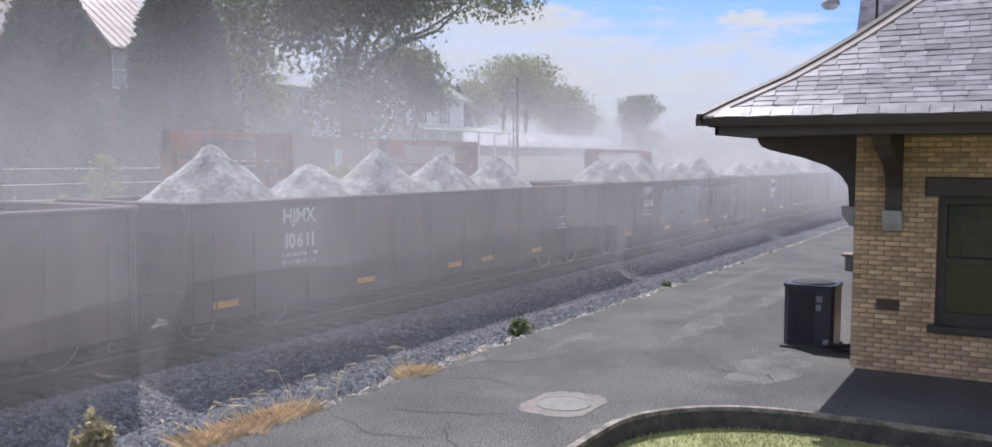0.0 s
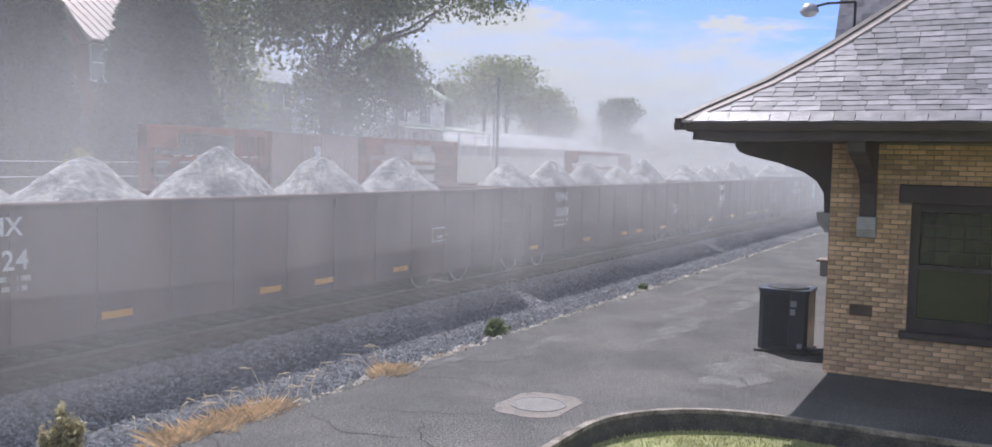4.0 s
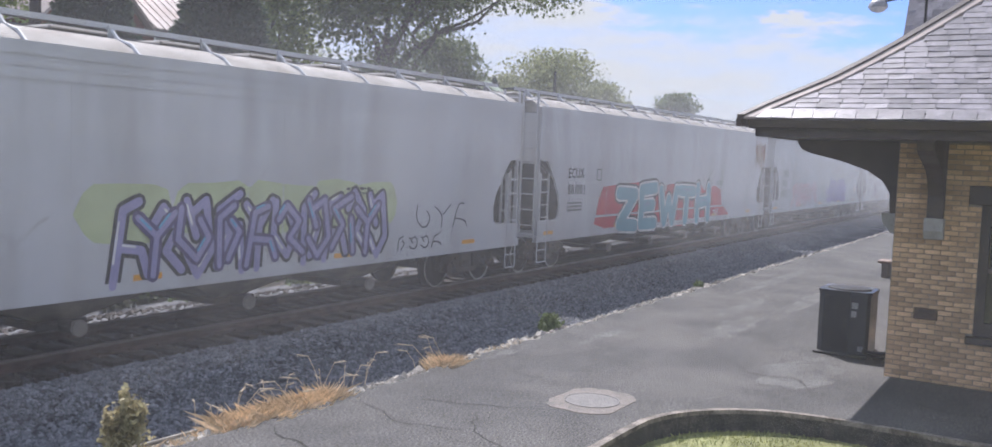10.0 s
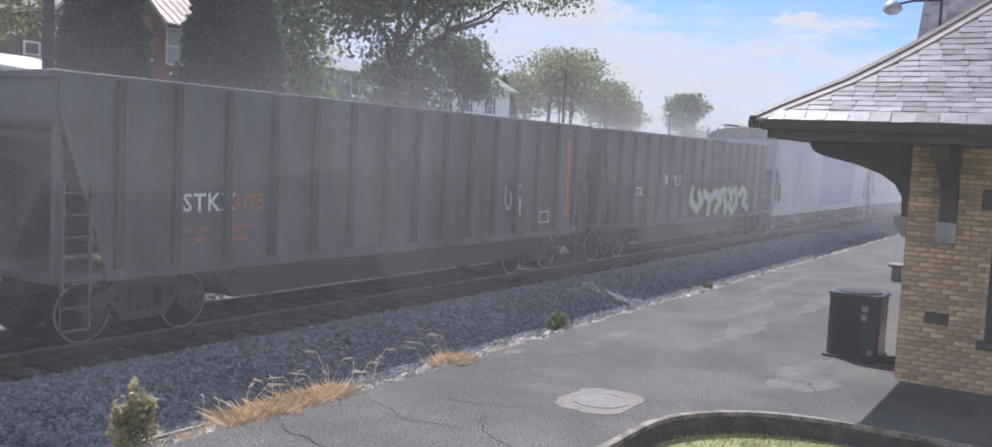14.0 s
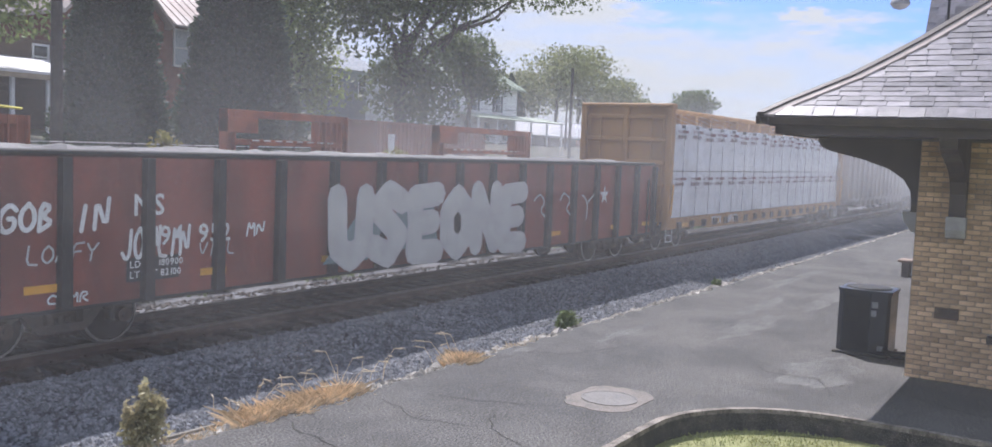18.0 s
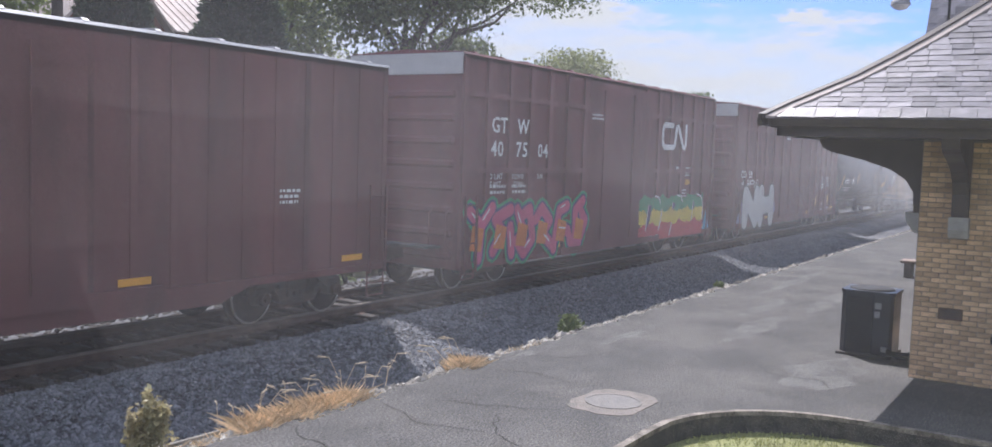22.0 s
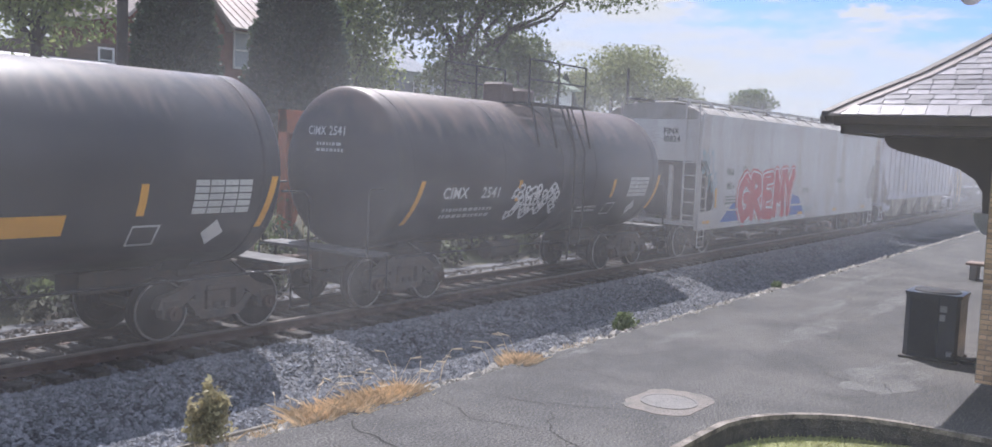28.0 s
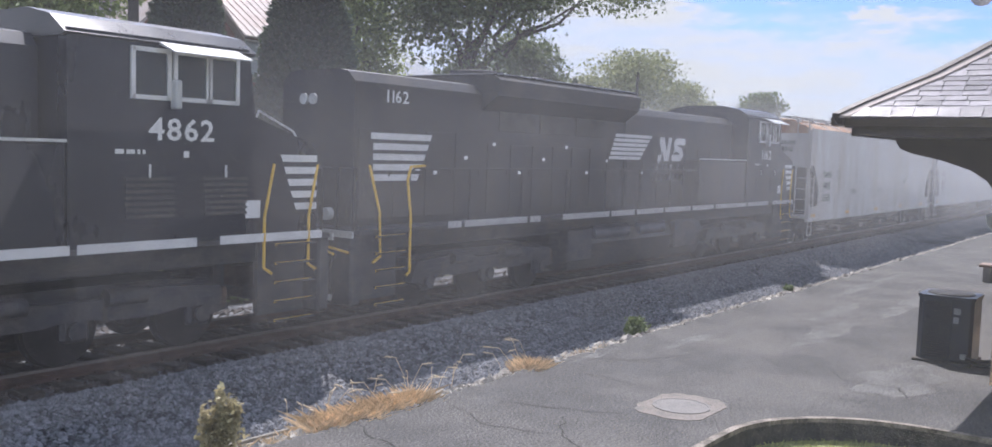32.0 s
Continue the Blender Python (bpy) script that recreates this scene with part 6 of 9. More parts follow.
def ribbed_hopper(u, length):
    """An older hopper with outside posts, open sloped ends and saw-tooth bays."""
    car = freight("covered_hopper_car", "rusty pale ribbed covered hopper car with sloped ends", "hopper car", u)
    L, eave, low = length, 4.14, 1.42
    coat = toptint(car_paint("hopper_rusty_lilac", (0.50, 0.50, 0.54), (0.42, 0.40, 0.42)), 1.6, 4.6, (0.27, 0.14, 0.11), 0.27)
    plain = car_paint("hopper_plain_lilac", (0.50, 0.50, 0.54), (0.42, 0.40, 0.42))
    cream = mat("hopper_cream_bays", (0.50, 0.45, 0.36), 0.8, vary=0.3, scale=1.6, fine=30, tint=(0.30, 0.24, 0.18), streak=0.3)
    for s in (-1, 1):
        part("side_panel", Geo().prism([(.05, eave), (.05, 3.3), (1.55, low), (L - 1.55, low), (L - .05, 3.3), (L - .05, eave)], "y", s * 1.56, s * 1.52), coat, car)
        part("eave_rail", Geo().box(0, s * 1.5, eave, L, s * 1.63, eave + .1, .02), plain, car)
        part("side_sill", Geo().box(1.3, s * 1.5, low - .08, L - 1.3, s * 1.62, low + .02, .01), coat, car)
        for i in range(16):
            x = 1.5 + i * (L - 3.0) / 15
            z0 = low
            part("side_post", Geo().box(x - .04, s * 1.56, z0, x + .04, s * 1.63, eave, .01), coat, car)
    part("roof", Geo().prism([(-1.55, eave + .08), (-1.0, eave + .28), (0, eave + .34), (1.0, eave + .28), (1.55, eave + .08), (1.5, eave), (-1.5, eave)], "x", .05, L - .05), WARM_GREY, car, smooth=30)
    for e, way in ((0, 1), (L, -1)):
        part("slope_sheet", Geo().prism([(e + way * .05, 3.3), (e + way * 3.3, 1.0), (e + way * 3.3, .9), (e + way * .05, 3.2)], "y", -1.5, 1.5), cream, car)
        part("end_wall", Geo().box(min(e + way * .03, e + way * .08), -1.53, 3.25, max(e + way * .03, e + way * .08), 1.53, eave), cream, car)
        part("end_platform", Geo().box(min(e, e + way * 1.6), -1.5, 1.0, max(e, e + way * 1.6), 1.5, 1.12, .01), plain, car)
        for s in (-1, 1):
            part("corner_post", Geo().box(e - .06, s * 1.53 - .05, .95, e + .06, s * 1.53 + .05, 3.4), plain, car)
            part("end_strut", Geo().prism([(e + way * .9, 1.1), (e + way * 1.05, 1.1), (e + way * 1.05, 2.5), (e + way * .9, 2.5)], "y", s * .7, s * .8), plain, car)
            part("bolster_web", Geo().prism([(e + way * 1.1, 1.0), (e + way * 2.6, 1.0), (e + way * 2.0, .7), (e + way * 1.1, .7)], "y", s * 1.5, s * 1.42), plain, car)
            ladder(car, e + (way * .02 if way > 0 else -.5), s * 1.6, 1.0, 2.8, .46, plain, 5)
            stirrup(car, e + (0 if way > 0 else -.5), s * 1.58, .36, 1.05, .5, plain)
            ladder(car, e - way * .06, s * 1.5 - (.42 if s > 0 else 0), 1.1, eave + .3, .42, plain, 9, "y", "end_ladder")
        coupler(car, e, -way)
        truck(car, e + way * 1.5)
        reflectors(car, [e + way * 1.65 - .06], 1.9, tall=True)
    part("centre_sill", Geo().box(.2, -.28, .72, L - .2, .28, 1.0, .02), IRON, car)
    n = 4
    bw = (L - 5.0) / n
    for i in range(n):
        x0, x1 = 2.5 + i * bw, 2.5 + (i + 1) * bw
        part("outlet_bay", Geo().prism([(x0, low), (x1, low), (x0 + bw * .42, .42), (x0 + bw * .18, .42)], "y", -1.5, 1.5), cream, car)
        # dark sheet added for the shaded back of each saw-tooth bay
        part("bay_shadow_sheet", Geo().prism([(x0 + bw * .4, .5), (x1, low), (x1 + .0, low - .02), (x0 + bw * .46, .44)], "y", -1.56, 1.56), GRIME_SHADE, car)
        part("outlet_gate", Geo().box(x0 + bw * .12, -.9, .32, x0 + bw * .5, .9, .42, .02), IRON, car)
    for s in (-1, 1):
        part("walkway", Geo().box(-.1, s * .62 - .2, eave + .42, L + .1, s * .62 + .2, eave + .46), GRATING, car)
        for i in range(9):
            x = .4 + i * (L - .8) / 8
            part("walkway_bracket", Geo().cyl((x, s * .8, eave + .43), (x, s * 1.5, eave + .1), .02, 5), plain, car)
    g = Geo()
    words(g, "CK", 2.35, 2.58, .27, SIDE - .045)
    words(g, "TX", 3.2, 2.58, .27, SIDE - .045)
    words(g, "18 2", 2.35, 2.1, .27, SIDE - .045)
    bars(g, 2, 2.35, 1.9, .06, .9, SIDE - .045, 4)
    part("car_number", g, paint("faded_black", (0.10, 0.10, 0.11)), car, "faded stencilled car number")
    reflectors(car, [4.6], 1.6, tall=True, y=SIDE - .04)
    return car


# ---- open cars ----
HJ_BROWN = mat("gondola_brown", (0.125, 0.072, 0.062), 0.8, vary=0.3, scale=1.4, fine=26, tint=(0.085, 0.055, 0.052), streak=0.3)
HJ_BLACK = mat("gondola_black", (0.030, 0.034, 0.045), 0.65, vary=0.35, scale=1.4, fine=26, tint=(0.048, 0.047, 0.052), streak=0.3)
RUST_RED = mat("gondola_red", (0.26, 0.065, 0.045), 0.8, vary=0.35, scale=1.2, fine=26, tint=(0.14, 0.05, 0.04), streak=0.3)
GRAVEL = mat("gravel_load", (0.36, 0.355, 0.345), 0.95, vary=0.75, scale=2.6, fine=11, bump=1.0, tint=(0.19, 0.19, 0.19))


def heap(rx, ry, h, seed):
    rnd = random.Random(seed)
    rows = []
    n = 34
    off = rnd.uniform(0, 50)
    for k in range(13):
        q = k / 12
        row = []
        for i in range(n + 1):
            a = 2 * math.pi * (i % n) / n
            wob = 1 + .16 * noise.noise((math.cos(a) * 1.5 + off, math.sin(a) * 1.5, q))
            z = h * (1 - q) * (1 if k else .95) + .10 * noise.noise((math.cos(a) * q * 4 + off, math.sin(a) * q * 4, 3)) + .06 * noise.noise((math.cos(a) * q * 11 + off, math.sin(a) * q * 11, 7))
            row.append((rx * q * wob * math.cos(a), ry * min(1, q * wob) * math.sin(a), z))
        rows.append(row)
    return Geo().grid(rows)


def gondola(u, length, label, coat, marks, top=2.40, low=0.52, posts=13, heaps=0, post_mat=None, post_d=0.05, chord=None, seed=0, num=P_WHITE, heap_xs=()):
    car = freight("gondola_car", label, "gondola car", u)
    L = length
    rnd = random.Random(seed)
    pm = post_mat or coat
    for s in (-1, 1):
        part("side_panel", Geo().box(0, s * 1.56 - .03, low, L, s * 1.56 + .03, top - .06), coat, car)
        part("top_chord", Geo().box(-.02, s * 1.5 - .09, top - .12, L + .02, s * 1.5 + .1, top, .02), chord or pm, car)
        part("side_sill", Geo().box(0, s * 1.5 - .08, low - .06, L, s * 1.5 + .1, low + .10, .01), pm, car)
        for i in range(posts):
            x = .1 + i * (L - .2) / (posts - 1)
            w = .05 if post_d < .06 else .085
            part("side_post", Geo().prism([(x - w, low), (x + w, low), (x + w * .8, top - .1), (x - w * .8, top - .1)], "y", s * 1.59, s * (1.59 + post_d)), pm, car)
    for e, way in ((0, 1), (L, -1)):
        part("end_wall", Geo().box(e + way * .0 - .04, -1.55, low, e + way * .0 + .04, 1.55, top - .02), coat, car)
        part("end_rail", Geo().box(e - .1, -1.58, top - .14, e + .1, 1.58, top + .005, .02), chord or pm, car)
        for zz in (.95, 1.45, 1.95):
            part("end_rib", Geo().box(e - way * .04 - .05, -1.5, zz - .06, e - way * .04 + .05, 1.5, zz + .06, .02), coat, car)
        for s in (-1, 1):
            ladder(car, e + (.08 if way > 0 else -.5), s * 1.64, low, top - .5, .42, pm, 4)
            stirrup(car, e + (.05 if way > 0 else -.5), s * 1.6, .3, low, .45, pm)
        coupler(car, e, -way)
        truck(car, e + way * 1.75)
    part("floor", Geo().box(.04, -1.53, .95, L - .04, 1.53, 1.05), IRON_BROWN, car)
    part("centre_sill", Geo().box(.2, -.3, .6, L - .2, .3, .95, .02), IRON, car)
    if heaps:
        part("load_bed", Geo().grid([[(.05 + i * (L - .1) / 30, -1.52 + j * .38, 1.85 + .22 * noise.noise((i * .6 + seed * 9, j * .6, 1))) for j in range(9)] for i in range(31)]), GRAVEL, car, "grey gravel bed")
        for i in range(len(heap_xs) or heaps):
            x = heap_xs[i] if heap_xs else 2.3 + i * (L - 4.9) / (heaps - 1) + rnd.uniform(-.2, .2)
            h = rnd.uniform(1.3, 1.65)
            part("gravel_heap", heap(2.15, 1.47, h, seed * 17 + i), GRAVEL, car, "pointed heap of pale grey gravel", smooth=25, at=(x, rnd.uniform(-.1, .1), 1.78))
    g = Geo()
    for tx, x, z, h in marks:
        words(g, tx, x, z, h, SIDE - .045 if post_d < .1 else SIDE - .012)
    if marks:
        part("car_number", g, num, car, "white stencilled car number")
    return car


def coal_hopper(u, length, label, coat, top=3.86, low=1.17, posts=15, marks=(), post_w=.06, post_d=.10, tub=False, slant=.75, seed=0):
    car = freight("coal_car", label, "hopper car", u)
    L = length
    for s in (-1, 1):
        out = [(0, top), (0, top - .5), (slant, low), (L - slant, low), (L, top - .5), (L, top)] if slant else rect(0, low, L, top)
        part("side_panel", Geo().prism(out, "y", s * 1.53, s * 1.48), coat, car)
        part("top_chord", Geo().box(-.03, s * 1.46 - .06, top - .1, L + .03, s * 1.46 + .13, top + .02, .02), coat, car)
        part("side_sill", Geo().box(slant, s * 1.45 - .1, low - .18, L - slant, s * 1.45 + .12, low + .02, .02), coat, car)
        for i in range(posts):
            x = (slant + .15) + i * (L - 2 * slant - .3) / (posts - 1)
            g = Geo().prism([(x - post_w, low), (x + post_w, low), (x + post_w * .8, top - .05), (x - post_w * .8, top - .05)], "y", s * 1.53, s * (1.53 + post_d))
            if tub and 3.0 < x < L - 3.0:
                g.prism([(x - post_w * 1.6, low), (x + post_w * 1.6, low), (x + post_w * .8, low - .5), (x - post_w * .8, low - .5)], "y", s * 1.25, s * 1.6)
            part("side_post", g, SOOT_RIB if slant else coat, car)
    for e, way in ((0, 1), (L, -1)):
        if slant:
            part("slope_sheet", Geo().prism([(e + way * .05, top - .6), (e + way * 3.2, 1.0), (e + way * 3.2, .9), (e + way * .05, top - .7)], "y", -1.48, 1.48), coat, car)
        part("end_wall", Geo().box(e - .03, -1.5, (top - .65) if slant else low, e + .03, 1.5, top), coat, car)
        part("end_rail", Geo().box(e - .08, -1.55, top - .1, e + .08, 1.55, top + .02, .02), coat, car)
        if not slant:
            for k in range(7):
                z = low + .25 + k * .42
                part("end_rib", Geo().box(e - way * .05 - .07, -1.4, z - .1, e - way * .05 + .07, 1.4, z + .1, .04), coat, car)
        part("end_platform", Geo().box(min(e, e + way * 1.2), -1.45, 1.0, max(e, e + way * 1.2), 1.45, 1.1, .01), coat, car)
        for s in (-1, 1):
            part("corner_post", Geo().box(e + way * .06 - .05, s * 1.4 - .05, 1.0, e + way * .06 + .05, s * 1.4 + .05, top - .5), coat, car)
            ladder(car, e + (.06 if way > 0 else -.5), s * 1.55, .9, 2.4 if slant else top - .2, .42, coat, 5 if slant else 9)
            stirrup(car, e + (.05 if way > 0 else -.5), s * 1.52, .36, 1.0, .45, coat)
        coupler(car, e, -way)
        truck(car, e + way * 1.75)
    part("centre_sill", Geo().box(.2, -.3, .7, L - .2, .3, 1.0, .02), IRON, car)
    part("belly", Geo().prism([(2.6, low), (L - 2.6, low), (L - 3.3, .48 if not tub else .75), (3.3, .48 if not tub else .75)], "y", -1.3, 1.3), coat if tub else IRON, car)
    part("inner_floor", Geo().box(.1, -1.45, top - .9, L - .1, 1.45, top - .8), IRON, car)
    for m, tx, x, z, h in marks:
        g = Geo()
        words(g, tx, x, z, h, -1.545 - (post_d if tub else 0) * 0)
        part("car_number", g, m, car, "stencilled car number")
    return car


# ---- box cars ----
def boxcar(u, length, label, coat, top, low, marks=(), posts=(6, 5), door=(6.2, 9.4), door_mat=None, bands=(), number_mat=P_WHITE, end_top=None, roof=None, double=False, flush=False, sill_low=None, seed=0):
    """A box car: panelled sides with posts, plug or sliding doors, ribbed ends and roof."""
    car = freight("box_car", label, "box car", u)
    L = length
    dm = door_mat or coat
    # worn: the ribs' lighter coat, with the light they catch in its colour
    worn = RIB_LIGHT.get(coat.name, coat)
    sl = low if sill_low is None else sill_low
    for s in (-1, 1):
        part("side_panel", Geo().box(0, s * 1.52 - .03, low, L, s * 1.52 + .03, top), coat, car)
        part("eave_rail", Geo().box(-.02, s * 1.5 - .05, top - .1, L + .02, s * 1.5 + .12, top + .02, .02), coat, car)
        part("side_sill", Geo().prism([(0, low + .12), (L, low + .12), (L, low), (L - 3.4, low), (L - 4.0, sl - .22), (4.0, sl - .22), (3.4, low), (0, low)], "y", s * 1.5, s * 1.61), coat, car)
        for a, b, n in ((.05, door[0] - .08, posts[0]), (door[1] + .08, L - .05, posts[1])):
            for i in range(n + 1):
                x = a + (b - a) * i / n
                w = .05 if flush else .055
                part("side_post", Geo().box(x - w, s * 1.55, low + .1, x + w, s * (1.57 if flush else 1.622), top - .08, .02), worn, car)
            for z in bands:
                part("side_band", Geo().box(a, s * 1.55, z - .035, b, s * 1.61, z + .035, .015), worn, car)
        leaves = 2 if double else 1
        dw = (door[1] - door[0]) / leaves
        for k in range(leaves):
            a, b = door[0] + k * dw, door[0] + (k + 1) * dw
            dr = part("door", Geo().box(a + .02, s * 1.55, low + .16, b - .02, s * 1.615, top - .16, .02), dm, car)
            for i in range(5):
                z = low + .5 + i * (top - low - 1.0) / 4
                part("door_rib", Geo().box(a + .12, s * 1.61, z - .04, b - .12, s * 1.635, z + .04, .012), dm, dr)
            n = 3 if double else 2
            for i in range(n):
                x = a + (i + .5) * (b - a) / n
                part("door_bar", Geo().cyl((x, s * 1.66, low + .25), (x, s * 1.66, top - .3), .022, 6), dm, dr)
        part("door_track", Geo().box(door[0] - 1.2, s * 1.58, low + .05, door[1] + 1.2, s * 1.67, low + .15, .02), coat, car)
        for e, way in ((0, 1), (L, -1)):
            ladder(car, e + (.08 if way > 0 else -.52), s * 1.66, low - .05, low + 1.6, .44, coat, 4)
            stirrup(car, e + (.06 if way > 0 else -.52), s * 1.6, .34, low, .46, coat)
    part("roof", Geo().prism([(-1.6, top), (-1.55, top + .05), (0, top + .13), (1.55, top + .05), (1.6, top)], "x", -.03, L + .03), roof or coat, car)
    for i in range(14):
        x = .5 + i * (L - 1) / 13
        part("roof_rib", Geo().prism([(-1.56, top + .05), (-1.5, top + .09), (0, top + .17), (1.5, top + .09), (1.56, top + .05)], "x", x - .05, x + .05), roof or coat, car)
    for e, way in ((0, 1), (L, -1)):
        part("end_wall", Geo().box(e - .03, -1.55, low, e + .03, 1.55, top), coat, car)
        if end_top:
            part("end_top_panel", Geo().box(e - way * .03 - .025, -1.56, top - .42, e - way * .03 + .025, 1.56, top + .03), P_SILVER if end_top == 1 else end_top, car, "white painted band")
        for i in range(8):
            z = low + .3 + i * (top - .55 - low - .3) / 7.6
            part("end_rib", Geo().box(e - way * .03 - .06, -1.4, z - .09, e - way * .03 + .06, 1.4, z + .09, .05), coat, car)
        part("end_step", Geo().box(e - way * .25 - .22, -1.1, 1.0, e - way * .25 + .22, 1.1, 1.05), GRATING, car)
        coupler(car, e, -way)
        truck(car, e + way * 1.75)
        for y in (-1.35, -.9):
            part("end_handrail", Geo().tube([(e - way * .1, y, 1.0), (e - way * .22, y, 1.1), (e - way * .22, y, 1.75), (e - way * .1, y, 1.85)], .018, 5), coat, car)
    part("centre_sill", Geo().box(.2, -.3, .55, L - .2, .3, 1.0, .02), IRON, car)
    for x in (4.4, L - 4.4):
        part("cross_bearer", Geo().box(x - .12, -1.45, .6, x + .12, 1.45, low + .05, .02), IRON, car)
    part("brake_cylinder", Geo().cyl((6.0, -.8, .62), (6.8, -.8, .62), .16, 12), IRON, car)
    g = Geo()
    for tx, x, z, h in marks:
        words(g, tx, x, z, h, SIDE - .022)
    bars(g, 2, .95 if marks else 1, low + (.42 if flush else 1.75), .07, 1.9, SIDE + .038, seed)
    bars(g, 2, door[0] + .3, top - 1.0, .05, .6, SIDE - .02, seed + 1)
    bars(g, 3, L - 2.8, low + 1.5, .05, .5, SIDE + .038, seed + 2)
    part("car_number", g, number_mat, car, "stencilled car number")
    reflectors(car, [.55, 3.9, 6.6, 10.2, L - 1.2], low + .2 + .02, y=SIDE + .025, w=.55)
    return car


BOX_RED = mat("box_car_red", (0.145, 0.050, 0.051), 0.7, vary=0.25, scale=1.1, fine=24, tint=(0.105, 0.045, 0.045), streak=0.25)
BOX_MAROON = mat("box_car_maroon", (0.17, 0.058, 0.063), 0.75, vary=0.3, scale=1.1, fine=24, tint=(0.115, 0.046, 0.05), streak=0.25)
BOX_BUFF = mat("box_car_buff", (0.50, 0.285, 0.105), 0.6, vary=0.2, scale=1.1, fine=24, tint=(0.42, 0.25, 0.115), streak=0.25)
# lighter coats for the ribs: light caught on their edges, put into colour
RIB_LIGHT = {"box_car_maroon": mat("box_car_maroon_ribs", (0.20, 0.085, 0.088), 0.75, vary=0.3, scale=1.4, fine=24, tint=(0.13, 0.05, 0.052), streak=0.25),
             "box_car_red": mat("box_car_red_ribs", (0.15, 0.058, 0.058), 0.75, vary=0.3, scale=1.4, fine=24, tint=(0.10, 0.043, 0.042), streak=0.25),
             "box_car_buff": mat("box_car_buff_ribs", (0.56, 0.34, 0.14), 0.65, vary=0.2, scale=1.4, fine=24, tint=(0.46, 0.29, 0.14), streak=0.25)}
DOOR_BLUE = mat("door_blue_black", (0.022, 0.032, 0.042), 0.55, vary=0.25, scale=1.5, fine=24)

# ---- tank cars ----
# tank tops: dust and the warm sun on it, both put into the colour
TANK_BLACK = toptint(mat("tank_black", (0.016, 0.018, 0.025), 0.42, vary=0.3, scale=1.0, fine=24, tint=(0.026, 0.027, 0.032), streak=0.3), 2.4, 4.6, (0.085, 0.066, 0.056), 0.45)
TANK_DUSTY_LIT = toptint(mat("tank_dusty_lit", (0.019, 0.02, 0.028), 0.5, vary=0.3, scale=1.4, fine=20, tint=(0.032, 0.032, 0.036), streak=2.5), 2.4, 4.4, (0.10, 0.07, 0.06), 0.5)
BAND_GREY = mat("band_grey", (0.06, 0.06, 0.066), 0.6, vary=0.4, scale=2.4, fine=20, tint=(0.03, 0.03, 0.034), streak=0.3)


def tank_car(u, length, label, radius=1.53, axis=2.56, coat=TANK_BLACK, marks=(), mark_mat=P_YELLOW, ladder_x=None, platform=None, band=None, seed=0, lone_bars=()):
    car = freight("tank_car", label, "tank car", u)
    L, R = length, radius
    a, b = .25, L - .25
    prof = [(a + .32 * (1 - math.sqrt(max(0, 1 - q * q))), max(.02, q * R)) for q in (0.02, .25, .45, .62, .76, .87, .94, .98, 1.0)]
    prof = prof[:-1] + [(a + .32, R), (b - .32, R)] + [(b - .32 * (1 - math.sqrt(max(0, 1 - q * q))), max(.02, q * R)) for q in (.98, .94, .87, .76, .62, .45, .25, .02)]
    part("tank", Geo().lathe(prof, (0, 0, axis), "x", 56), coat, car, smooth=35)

    def arch(z, lift=.012):
        return -math.sqrt(max(.01, (R + lift) ** 2 - (z - axis) ** 2))

    rings = (a + .6, L * .33, L * .66, b - .6)
    for x in rings:
        part("weld_band", Geo().lathe([(x - .02, R - .01), (x - .02, R + .006), (x + .02, R + .006), (x + .02, R - .01)], (0, 0, axis), "x", 56), coat, car, smooth=35)
    px = platform if platform is not None else L * .5
    # manway, fittings and railed platform on top
    zt = axis + R
    part("manway", Geo().lathe([(zt - .1, .42), (zt + .28, .42), (zt + .34, .36), (zt + .36, .1)], (px, 0, 0), "z", 20), coat, car, smooth=35)
    part("valve_housing", Geo().box(px - .95, -.3, zt - .05, px - .5, .3, zt + .45, .05), coat, car)
    g = Geo()
    for k in range(7):
        y = -1.25 + k * .11
        g.box(px - 1.25, y, zt - .06, px + 1.25, y + .06, zt - .02)
        g.box(px - 1.25, -y - .06, zt - .06, px + 1.25, -y, zt - .02)
    part("platform", g, STEEL_BLACK, car, "dark grated platform")
    for s in (-1, 1):
        g = Geo()
        for x in (px - 1.2, px, px + 1.2):
            g.cyl((x, s * 1.2, zt - .05), (x, s * 1.2, zt + .92), .022, 6)
        for z in (zt + .48, zt + .92):
            g.cyl((px - 1.2, s * 1.2, z), (px + 1.2, s * 1.2, z), .022, 6)
        part("guard_rail", g, STEEL_BLACK, car)
        for x in (px - 1.1, px - .4, px + .4, px + 1.1):
            part("platform_strut", Geo().tube([(x, s * 1.2, zt - .06), (x, s * 1.3, zt - .35), (x, s * 1.36, zt - .6), (x, s * 1.48, axis + .55)], .028, 5), STEEL_BLACK, car)
        g = Geo()
        lx = (ladder_x if ladder_x is not None else px + .75)
        for k in (0, .44):
            g.tube([(lx + k, s * 1.22, zt - .05), (lx + k, s * (R + .10), axis + .5), (lx + k, s * (R + .12), axis - .9), (lx + k, s * 1.56, .55)], .024, 5)
        for i in range(10):
            z = .62 + i * (zt - .95) / 9.4
            y = R + .11 if z < axis + .5 else R + .11 - (z - axis - .5) * .33
            g.cyl((lx, s * y, z), (lx + .44, s * y, z), .016, 5)
        part("ladder", g, STEEL_BLACK, car)
        part("side_handrail", Geo().tube([(.4, s * 1.56, 1.0), (1.2, s * 1.58, 1.02), (L - 1.2, s * 1.58, 1.02), (L - .4, s * 1.56, 1.0)], .022, 5), STEEL_BLACK, car)
